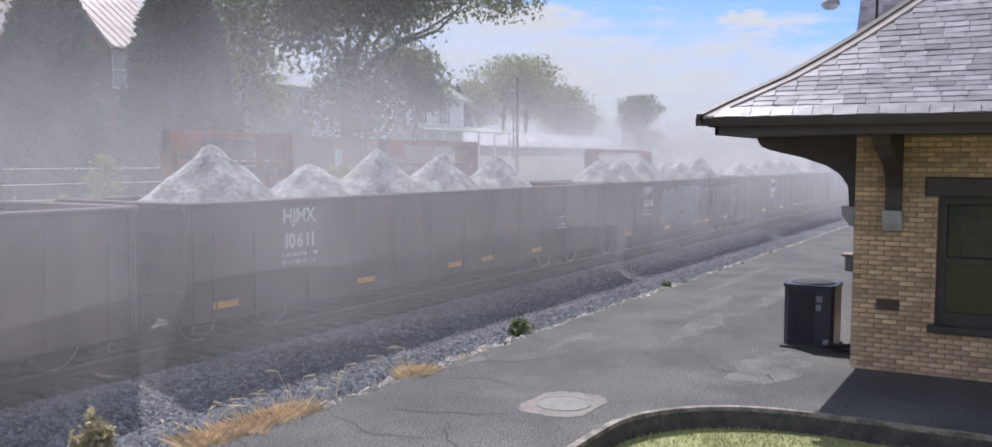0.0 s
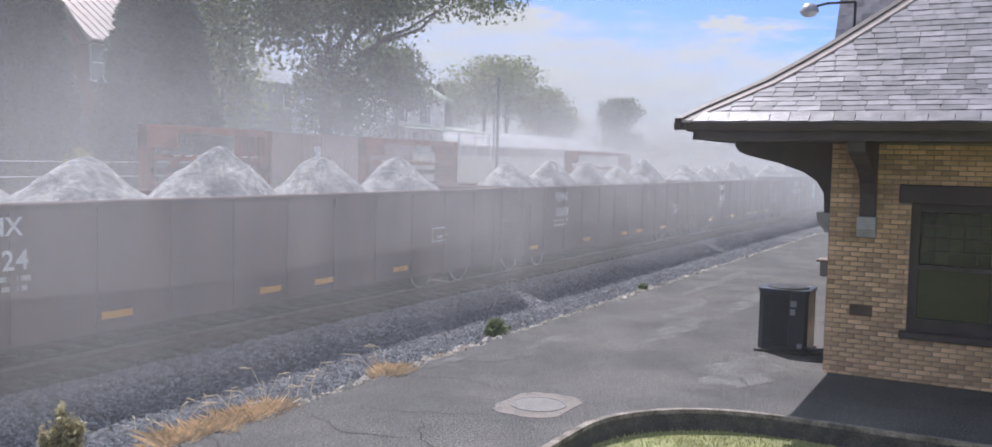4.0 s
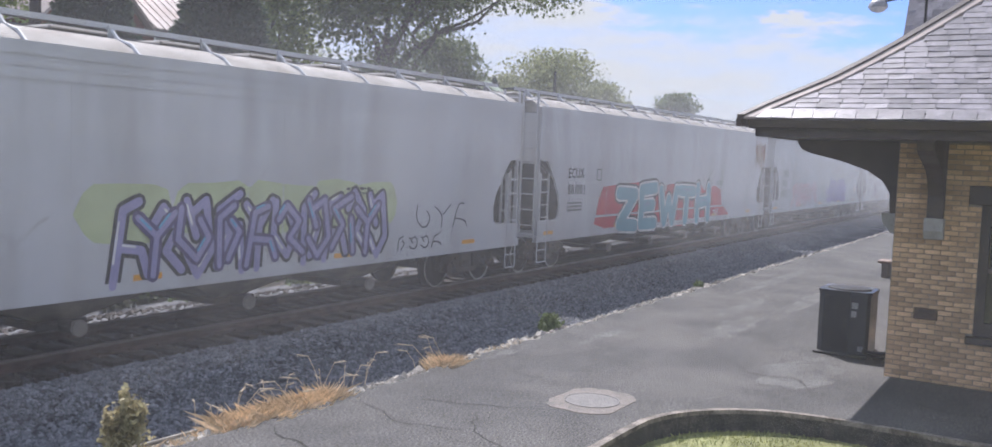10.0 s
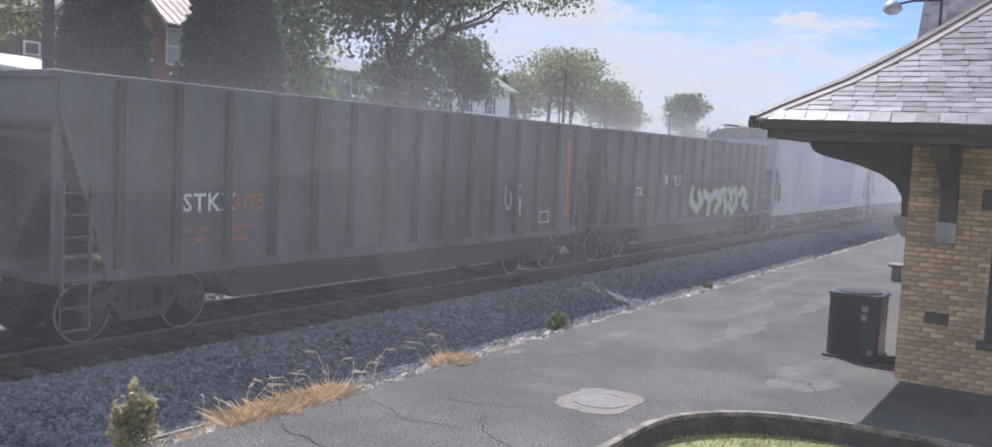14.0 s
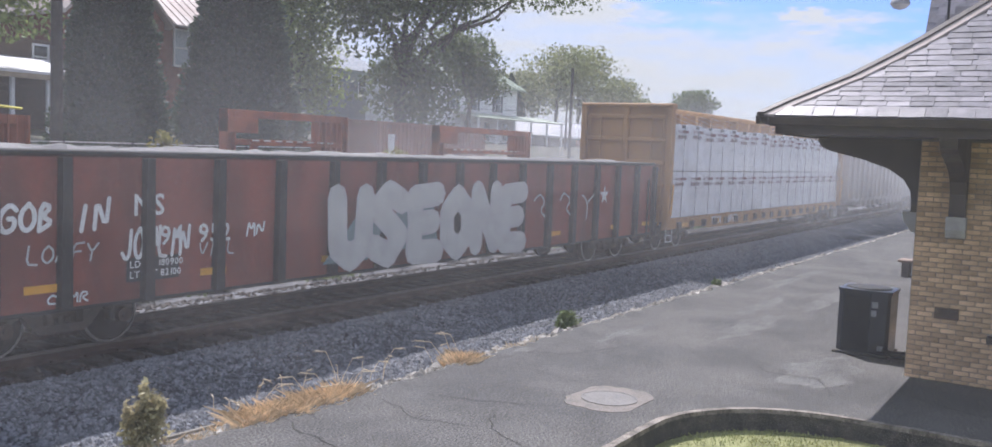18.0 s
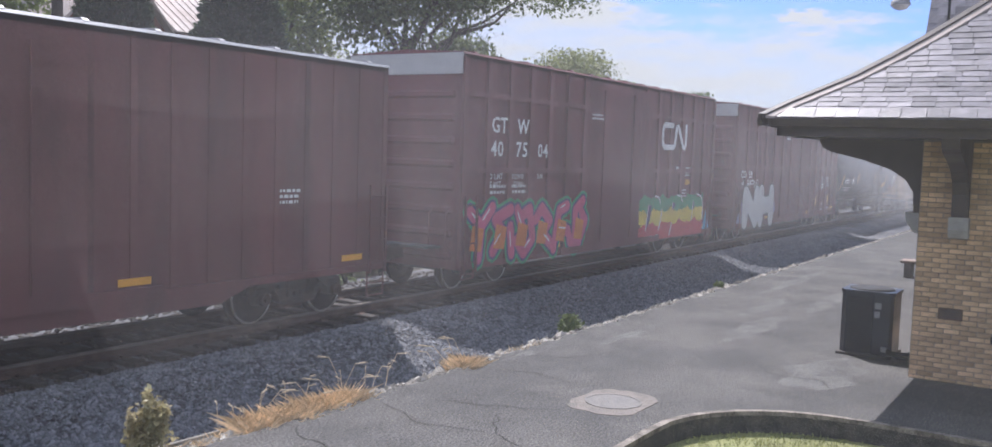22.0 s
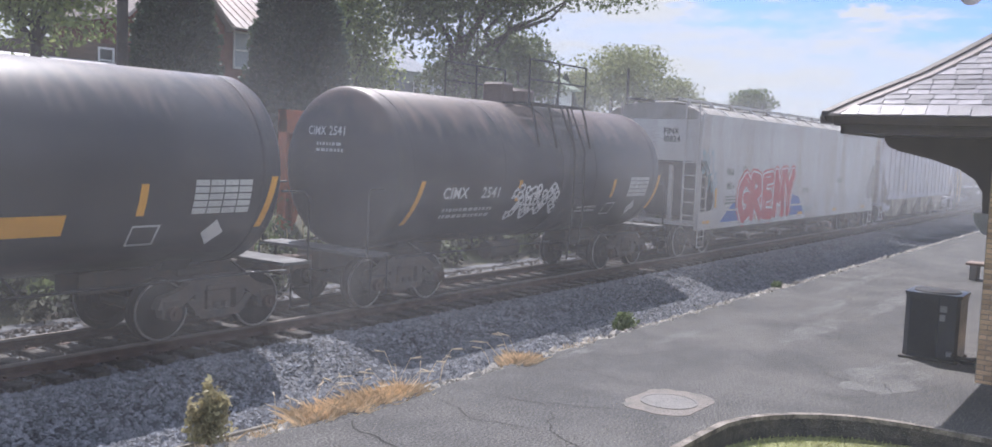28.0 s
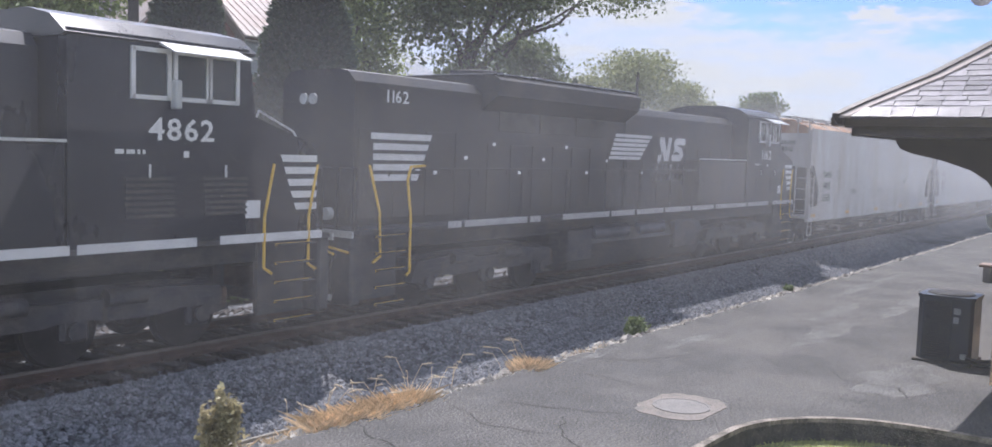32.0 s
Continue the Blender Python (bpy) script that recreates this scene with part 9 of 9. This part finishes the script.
c = boxcar(434.4, 15.2, "dark red high box car with bright graffiti along the bottom", BOX_MAROON, 5.16, .55, [("GT", 1.05, 3.55, .34), ("W", 2.15, 3.55, .34), ("40", 1.05, 3.02, .34), ("75", 2.1, 3.02, .34), ("04", 3.1, 3.02, .32)],
           posts=(6, 6), door=(5.6, 9.35), bands=(2.7, 4.35), end_top=1, seed=31, sill_low=.8)
tag_piece(c, 6, .2, .72, 5.8, 1.9, P_PINK, P_DUSK, None, .30, SIDE - .02, 11, shine=P_WHITE, rim=P_GREEN)
flat("spray_patch", P_ORANGE, c, [[(.3 + k * .95, .95), (.75 + k * .95, .9), (.85 + k * .95, 1.4), (.4 + k * .95, 1.5)] for k in range(6)], SIDE - .034, "orange sprayed patches")
def wavy(z, seed):
    """A ragged line of (x, z) along the car's painted end."""
    return [(9.12 + k * .173, z + .05 * math.sin(k * .9 + seed) + (.08 if k % 4 == seed % 4 else 0)) for k in range(31)]


for m, z0, z1, lab, lift in ((P_GREEN, 1.35, 1.88, "green painted band", .022), (P_SUNNY, .98, 1.46, "yellow painted band", .024), (P_RED, .60, 1.06, "red painted band", .026)):
    top = wavy(z1, int(z1 * 10))
    flat("spray_band", m, c, [[(a0, z0), (a1, z0), (a1, b1), (a0, b0)] for (a0, b0), (a1, b1) in zip(top, top[1:])], SIDE - lift, lab)
for k, pts in enumerate(([(9.63, .9), (9.77, 1.68), (10.01, 1.66), (9.92, 1.2)], [(11.62, 1.45), (11.66, 1.7), (11.88, 1.68), (11.8, 1.5)], [(11.46, .68), (11.63, 1.06), (11.85, .78), (11.7, .7)], [(13.28, .78), (13.42, 1.71), (13.55, 1.68), (13.42, .9)])):
    flat("spray_blade", P_DUSK, c, [pts], SIDE - .030, "dark violet sprayed blade")
    g = Geo()
    ribbon(g, pts[:2], .05, SIDE - .033)
    part("spray_edge", g, P_WHITE, c)
for pts in ([(10.22, 1.94), (10.5, 1.9), (10.66, 1.72)], [(10.77, 1.5), (10.76, 1.2), (10.59, .89)], [(12.01, 1.93), (12.3, 1.88), (12.47, 1.72)], [(13.73, 1.95), (14.1, 1.86), (14.3, 1.59), (14.32, 1.2), (14.26, .8)], [(10.0, .72), (10.3, .66), (10.5, .74)]):
    g = Geo()
    ribbon(g, pts, .055, SIDE - .034)
    part("spray_arc", g, P_WHITE, c)
flat("spray_corner", P_SKY, c, [[(14.4, .72), (14.95, .72), (14.9, .95), (14.65, 1.4)]], SIDE - .022)
flat("data_lettering", P_GREYTXT, c, [rect(12.0, 2.72, 12.3, 2.84)] + [rect(12.75, 2.78 - k * .08, 13.2 - .05 * (k % 2), 2.82 - k * .08) for k in range(4)], SIDE + .04)
flat("yellow_plate", P_YELLOW, c, [rect(12.8, 2.25, 13.25, 2.42)], SIDE + .04)
g = Geo()
words(g, "LD LMT", 1.0, 2.5, .13, SIDE + .04)
words(g, "LT WT", 1.0, 2.32, .13, SIDE + .04)
words(g, "212900", 2.05, 2.5, .12, SIDE + .04)
words(g, "73100", 2.12, 2.32, .12, SIDE + .04)
words(g, "XM", 3.2, 2.5, .12, SIDE + .04)
part("small_lettering", g, P_WHITE, c)
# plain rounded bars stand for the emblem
g = Geo()
ribbon(g, [(11.42, 4.12), (10.78, 4.12), (10.64, 4.0), (10.64, 3.56), (10.78, 3.44), (11.50, 3.44), (11.62, 3.54), (11.70, 4.02), (11.80, 4.1), (11.90, 4.06), (12.28, 3.5), (12.42, 3.44), (12.52, 3.54), (12.52, 4.14)], .17, SIDE - .03)
part("emblem", g, P_WHITE, c, "white rounded line emblem")
c = boxcar(452.1, 15.5, "dark red high box car with silver block graffiti", BOX_MAROON, 5.16, .55, [("CO", .55, 2.45, .27), ("ER", 1.45, 2.45, .27), ("17", .6, 2.05, .24), ("27", 1.4, 2.05, .24), ("07", 2.1, 2.05, .24)],
           posts=(5, 6), door=(6.0, 9.4), bands=(2.85, 4.3), end_top=1, seed=32, sill_low=.8)
tag_piece(c, 2, .75, .74, 4.7, 1.92, P_SILVER, P_BLACK, None, .34, SIDE - .024, 2, text="NH")
flat("spray_cloud", P_LILAC, c, [[(.2, .72), (.95, .72), (1.1, 1.6), (.75, 1.5)], [(4.2, .95), (5.1, 1.05), (5.0, 1.4), (4.4, 1.8)]], SIDE - .021, "violet sprayed shadow")
flat("data_lettering", P_GREYTXT, c, [rect(a, 2.38 - k * .1, a + w, 2.43 - k * .1) for k in range(7) for a, w in ((12.9, .2), (13.32, .17))] + [rect(a, 2.38 - k * .1, a + w, 2.43 - k * .1) for k in range(5) for a, w in ((13.86, .28), (14.32, .16))], SIDE + .045)
flat("data_lettering", P_GREYTXT, c, [rect(12.92, 1.1, 13.2, 1.16), rect(12.9, .82, 13.2, .86), rect(12.9, .89, 13.1, .93), rect(14.05, .86, 14.4, .9), rect(14.05, .94, 14.3, .97)], SIDE + .045)
for a, z0, z1, w in ((11.84, 1.05, 1.54, .15), (14.1, 1.06, 1.52, .2), (14.75, .86, .97, .45)):
    flat("reflector", P_YELLOW, c, [rect(a, z0, a + w, z1)], SIDE + .04, "yellow reflective strip")
scribble(c, 11.9, 1.75, 12.6, 2.2, P_GREYTXT, 23, SIDE + .05, .02, 2)
c = tank_car(468.6, 17.0, "long black tank car with yellow reflective strips", marks=[(P_WHITE, "MULX", 1.75, 2.05, .25), (P_WHITE, "928", 3.2, 2.05, .25)], mark_mat=P_WHITE, seed=2, platform=9.2,
             lone_bars=[(1.0, 1.7, 2.45, .1), (4.6, 2.05, 2.5, .03), (9.3, 2.05, 2.5, .02), (12.6, 2.05, 2.5, .02), (15.5, 1.95, 2.45, .02), (16.2, 1.6, 2.5, .15)])
c = boxcar(488.3, 18.7, "buff yellow high box car with dark double doors", BOX_BUFF, 5.16, .80, [("TB", .2, 3.62, .30), ("OX", 1.2, 3.62, .30), ("67", .2, 3.12, .30), ("67", 1.15, 3.12, .30), ("59", 2.05, 3.12, .28)],
           posts=(7, 6), door=(7.1, 12.1), door_mat=DOOR_BLUE, bands=(2.75, 4.3, 1.55), number_mat=P_BLACK, end_top=P_WHITE, double=True, seed=33)
g = Geo()
words(g, "next", 3.4, 3.72, .18, SIDE + .03, 1, .15)
words(g, "load", 3.4, 3.48, .18, SIDE + .03, 1, .15)
words(g, "any", 6.1, 3.62, .18, SIDE + .03, 1, .15)
words(g, "road", 6.0, 3.38, .18, SIDE + .03, 1, .15)
words(g, "RAILCAR POOLING", 13.3, 3.05, .15, SIDE + .03, .9)
part("slogan", g, P_BLACK, c, "dark painted slogan")
for m, pl in ((P_BLUE, [[(4.5, 4.25), (4.72, 4.3), (5.05, 3.85), (5.05, 3.6)], [(5.05, 3.85), (5.45, 4.25), (5.6, 4.05), (5.05, 3.62)]]), (P_RED, [[(4.45, 3.95), (4.45, 3.75), (5.0, 3.5), (5.0, 3.7)], [(5.1, 3.7), (5.6, 3.95), (5.6, 3.75), (5.1, 3.5)]]),
               (P_BLUE, [[(4.5, 3.2), (4.7, 3.12), (5.08, 3.4), (5.02, 3.6)], [(5.05, 3.55), (5.35, 3.1), (5.55, 3.2), (5.1, 3.7)]])):
    flat("cross_emblem", m, c, pl, SIDE - .03)
g = Geo()
ribbon(g, [(14.0, 3.8), (14.6, 3.8)], .14, SIDE - .03)
ribbon(g, [(14.3, 3.8), (14.3, 3.4)], .14, SIDE - .03)
ribbon(g, [(14.8, 3.8), (15.3, 3.8)], .14, SIDE - .03)
ribbon(g, [(15.05, 3.8), (15.05, 3.4)], .14, SIDE - .03)
part("emblem_bars", g, P_MAROON, c)
tag_piece(c, 5, .5, .9, 4.5, 1.9, BOX_BUFF, P_BLACK, None, .26, SIDE - .025, 8)
tag_piece(c, 2, 4.9, 1.0, 6.9, 2.25, BOX_BUFF, P_BLACK, None, .3, SIDE - .025, 5)
scribble(c, 5.0, 2.35, 6.8, 2.8, P_BLACK, 9, SIDE - .03, .035, 5)
scribble(c, 12.5, .95, 15.0, 1.75, BOX_MAROON, 10, SIDE - .03, .05, 4)
tag_piece(c, 3, 15.2, 1.0, 18.2, 1.8, P_SILVER, P_SILVER, P_SILVER, .3, SIDE - .03, 3)
flat("door_notice", P_WHITE, c, [rect(9.0, 2.9, 9.3, 3.15), rect(8.5, 1.6, 8.7, 1.8), rect(11.2, 1.7, 11.4, 1.9), rect(10.2, 2.2, 10.6, 2.26), rect(7.6, 2.1, 8.2, 2.16)], SIDE - .04)
reflectors(c, [10.4], 1.2, y=SIDE - .04, tall=True)

c = covered_hopper(509.4, 16.4, "pale grey covered hopper car with dusty sides", WARM_GREY, ("GPLX", "70431"), bays=3, seed=18)
scribble(c, 1.4, 1.2, 3.0, 2.0, P_TEAL, 3, n=3, w=.04)
c = tank_car(526.9, 15.6, "black tank car with yellow lettering and strips", marks=[(P_YELLOW, "UTLX", 2.1, 2.0, .26), (P_YELLOW, "662611", 3.4, 2.0, .26), (P_YELLOW, "THE TANK CAR PEOPLE", 2.05, 1.82, .09)], seed=3, platform=7.6,
             lone_bars=[(3.15, 1.78, 2.35, .05), (6.1, 1.95, 2.4, .03), (9.6, 1.95, 2.4, .02), (12.6, 1.95, 2.4, .02), (14.75, 1.7, 2.5, .14)])
c = tank_car(544.3, 11.4, "short black tank car with a worn band and white lettering", coat=TANK_DUSTY_LIT, marks=[(P_WHITE, "CIMX", 1.75, 2.05, .22), (P_WHITE, "2541", 3.0, 2.05, .22)], mark_mat=P_WHITE, seed=4, platform=6.2, radius=1.56, axis=2.58,
             band=(6.0, 7.0), ladder_x=6.3, lone_bars=[(.85, 1.55, 2.4, .2), (4.25, 1.95, 2.4, .02), (6.0, 1.95, 2.4, .02), (8.4, 1.95, 2.4, .02), (10.7, 1.6, 2.5, .12)])
tag_piece(c, 4, 4.1, 1.6, 5.95, 2.25, TANK_DUSTY_LIT, P_WHITE, None, .2, seed=6, arch=lambda z: -math.sqrt(max(.01, 1.575 ** 2 - (z - 2.58) ** 2)))
c = covered_hopper(557.8, 19.3, "pale covered hopper car with large red block graffiti", WARM_GREY, ("FINX", "10824"), seed=19, mark_x=1.95, mark_h=.2)
flat("spray_cloud", P_BLUE, c, [[(1.6, 1.05), (4.2, 1.05), (3.6, 1.75), (2.6, 1.6)], [(7.8, 1.05), (9.6, 1.05), (8.9, 1.7), (8.2, 1.8)]], SIDE - .0025, "blue sprayed shadow")
tag_piece(c, 5, 3.0, 1.12, 8.3, 2.5, P_RED, P_WHITE, None, .36, seed=4, rim=P_RED, shine=P_WHITE, text="GREMY")
scribble(c, .05, 2.5, 1.0, 3.3, P_TEAL, 6, n=3, w=.045)
scribble(c, .5, 2.0, 1.3, 2.6, P_TEAL, 16, n=2, w=.045)
scribble(c, 9.3, 1.1, 10.6, 1.4, P_TEAL, 19, n=4, w=.03)
reflectors(c, [1.15], 1.5, tall=True)
c = ribbed_hopper(578.5, 17.4)
for k in range(15):
    x = 1.6 + k * (17.3 - 3.0) / 15
    if k % 4 != 3:
        rust_streaks(c, x, x + (.15 if k % 3 else .5), 4.12, 2.2 if k % 2 else 1.4, 4 if k % 3 else 7, 50 + k, -1.5635, .035)
locomotive(597.0, "4862", "glossy black diesel locomotive with white stripes and yellow steps")
locomotive(619.4, "1162", "dusty black diesel locomotive with white stripes", True)
covered_hopper(642.6, 19.6, "pale grey covered hopper car behind the locomotives", WARM_GREY, ("NAHX", "48012"), seed=40, roof=bpy.data.materials["rusty_roof"])
covered_hopper(663.4, 19.6, "pale grey covered hopper car behind the locomotives", LIGHT_GREY, ("NAHX", "48077"), seed=41)
covered_hopper(684.2, 19.6, "pale grey covered hopper car at the far end", LIGHT_GREY, ("NAHX", "48031"), seed=42)


# ---- dust that the train draws along ----
def dust_material(name, shape):
    """Pale see-through dust; shape(x, y, z, maths) gives how much of it hangs at a place."""
    m = bpy.data.materials.new(name)
    m.use_nodes = True
    nt = m.node_tree
    n, ln = nt.nodes, nt.links
    n.remove(n["Principled BSDF"])
    tc = n.new("ShaderNodeTexCoord")
    sp = n.new("ShaderNodeSeparateXYZ")
    ln.new(tc.outputs["Object"], sp.inputs[0])

    def ramp(sock, a, b):
        mr = n.new("ShaderNodeMapRange")
        mr.interpolation_type = "SMOOTHSTEP"
        mr.inputs["From Min"].default_value, mr.inputs["From Max"].default_value = a, b
        ln.new(sock, mr.inputs[0])
        return mr.outputs[0]

    def maths(op, a, b=0.0):
        mm = n.new("ShaderNodeMath")
        mm.operation = op
        for k, q in enumerate((a, b)):
            if isinstance(q, (int, float)):
                mm.inputs[k].default_value = q
            else:
                ln.new(q, mm.inputs[k])
        return mm.outputs[0]

    oi = n.new("ShaderNodeObjectInfo")
    no = n.new("ShaderNodeTexNoise")
    no.noise_dimensions = "4D"
    no.inputs["Scale"].default_value, no.inputs["Detail"].default_value, no.inputs["Roughness"].default_value = 0.30, 5.0, 0.55
    ln.new(tc.outputs["Object"], no.inputs["Vector"])
    ln.new(maths("MULTIPLY", oi.outputs["Random"], 60.0), no.inputs["W"])
    a = maths("MULTIPLY", shape(sp.outputs[0], sp.outputs[1], sp.outputs[2], ramp, maths), ramp(no.outputs[0], 0.12, 0.80))
    df = n.new("ShaderNodeBsdfDiffuse")
    tl = n.new("ShaderNodeBsdfTranslucent")
    for q in (df, tl):
        q.inputs["Color"].default_value = (0.655, 0.657, 0.663, 1)
    both = n.new("ShaderNodeMixShader")
    both.inputs[0].default_value = 0.7
    ln.new(df.outputs[0], both.inputs[1])
    ln.new(tl.outputs[0], both.inputs[2])
    tp = n.new("ShaderNodeBsdfTransparent")
    mx = n.new("ShaderNodeMixShader")
    ln.new(a, mx.inputs[0])
    ln.new(tp.outputs[0], mx.inputs[1])
    ln.new(both.outputs[0], mx.inputs[2])
    ln.new(mx.outputs[0], n["Material Output"].inputs["Surface"])
    return m


def across(density, top, roof, low=1.2):
    """Dust in a sheet across the track: beside the cars and over their roofs."""
    def shape(x, y, z, ramp, maths):
        beside = maths("MAXIMUM", maths("MAXIMUM", ramp(y, -1.6, -3.4), maths("MULTIPLY", ramp(y, 1.6, 3.4), ramp(z, low, low + 1.5))), ramp(z, roof, roof + 1.6))
        a = maths("MULTIPLY", beside, maths("MULTIPLY", ramp(y, -7.4, -4.2), ramp(y, 21.0, 9.0)))
        return maths("MULTIPLY", maths("MULTIPLY", a, maths("MULTIPLY", ramp(z, -.3, 1.3), ramp(z, top, top * .35))), density)
    return shape


def along(density, top, pitch):
    """Dust in a sheet along the train, soft at its ends."""
    def shape(x, y, z, ramp, maths):
        a = maths("MULTIPLY", maths("MULTIPLY", ramp(x, 0.0, 10.0), ramp(x, pitch + 10.0, pitch)), maths("MULTIPLY", ramp(z, -.5, .4), ramp(z, top, top * .4)))
        return maths("MULTIPLY", a, density)
    return shape


PITCH = 27.0
DUST = {
    "thick": (dust_material("dust_thick_across", across(0.115, 9.0, 2.7)), dust_material("dust_thick_along", along(0.165, 5.5, PITCH)), "thick pale dust blowing off the gravel cars"),
    "mid": (dust_material("dust_mid_across", across(0.065, 8.0, 4.4)), dust_material("dust_mid_along", along(0.06, 6.5, PITCH)), "pale dust drifting along the train"),
    "thin": (dust_material("dust_thin_across", across(0.055, 7.5, 4.4)), dust_material("dust_thin_along", along(0.05, 6.5, PITCH)), "thin pale dust drifting along the train"),
}


def veil_across(seed):
    rows = []
    for k in range(8):
        z = -.3 + k * 1.5
        rows.append([(1.0 * noise.noise((y * .11, z * .22, seed * 3.7)) + .3 * noise.noise((y * .4, z * .5, seed)), y, z) for y in [-7.5 + i * 1.6 for i in range(19)]])
    return Geo().grid(rows)


def veil_along(seed):
    rows = []
    for k in range(7):
        z = -.3 + k * 1.6
        rows.append([(x, .35 * noise.noise((x * .13, z * .22, seed * 2.9)), z) for x in [i * (PITCH + 10.0) / 22 for i in range(23)]])
    return Geo().grid(rows)


def dust():
    u, k = -37.0, 0
    while u < 690:
        cross, side, lab = DUST["thick" if u < 127 else "mid" if u < 235 else "thin"]
        c = thing("dust_cloud", lab, "dust", "dust along the train", at=(u, TRACK, 0))
        MOVERS.append((c, u))
        for i in range(9):
            part("dust_veil", veil_across(k * 9 + i), cross, c, smooth=180, at=(i * PITCH / 9, 0, 0))
        for i, y in enumerate((-2.15, -2.9, -3.8, 2.6, 5.0) if u < 127 else (-2.15, -2.9, -3.8)):
            part("dust_sheet", veil_along(k * 5 + i), side, c, smooth=180, at=(-5.0, y, 0))
        u += PITCH
        k += 1


dust()


def drifting(density, wide):
    """A soft-edged patch over the platform, for the dust puff and for the added veil."""
    def shape(x, y, z, ramp, maths):
        a = maths("MULTIPLY", maths("MULTIPLY", ramp(y, -wide, -wide * .5), ramp(y, wide, wide * .5)), ramp(z, 8.0, 5.0))
        return maths("MULTIPLY", a, density)
    return shape


def platform_haze(label, density, wide, seed, xs):
    c = thing("dust_cloud", label, "dust", "dust over the platform", at=(0, 26, 0))
    m = dust_material("haze_platform", drifting(density, wide))
    for i, x in enumerate(xs):
        rows = [[(x + .5 * noise.noise((y * .2, z * .3, seed + i)), y, z) for y in [-wide + wide * k / 8 for k in range(17)]] for z in [.25 + 1.1 * k for k in range(8)]]
        part("dust_veil", Geo().grid(rows), m, c, smooth=180)
    return c


def far_dust():
    """Dust that hangs over the line further on."""
    c = thing("dust_cloud", "pale dust hanging over the far stretch of track", "dust", "dust over the line", at=(0, TRACK, 0))
    for i in range(26):
        part("dust_veil", veil_across(500 + i), FAR_DUST[0 if i < 4 else 1], c, smooth=180, at=(21 + i * 5.0, 0, 0))
    return c


FAR_DUST = (dust_material("dust_far_edge", across(0.08, 6.5, 4.4)), dust_material("dust_far", across(0.20, 7.0, 4.4)))
FAR = far_dust()
# HAZE is a veil added to lift the darks; PUFF is passing dust
HAZE = platform_haze("faint pale veil added over the platform to lift its darks", .034, 13.0, 3, (5.0, 8.0, 11.0))
PUFF = platform_haze("a passing puff of pale dust over the platform", .058, 6.5, 7, (6.5, 9.5, 12.2))


def motions():
    """The train rolls past at a steady pace; its dust puff and the added veil drift over the platform."""
    for ob, start in MOVERS:
        walk(ob, [(t, pose(start - 19.0 * t, TRACK, 0)) for t in (0.0, 16.0, 32.0)])
    walk(FAR, [(0.0, pose(6, TRACK, 0)), (16.0, pose(2, TRACK, 0)), (32.0, pose(-2, TRACK, 0))])
    walk(HAZE, [(0.0, pose(0, 24, 0)), (3.0, pose(0, 17, 0)), (5.5, pose(0, 4, 0)), (9.0, pose(0, 1.5, 0)), (20.0, pose(0, 1.0, 0)), (32.0, pose(0, 0.5, 0))])
    walk(PUFF, [(0.0, pose(0, 30, 0)), (6.0, pose(0, 22, 0)), (8.0, pose(0, 7, 0)), (9.0, pose(0, 1.0, 0)), (10.0, pose(0, -6, 0)), (12.0, pose(0, -20, 0)), (32.0, pose(0, -34, 0))])


motions()
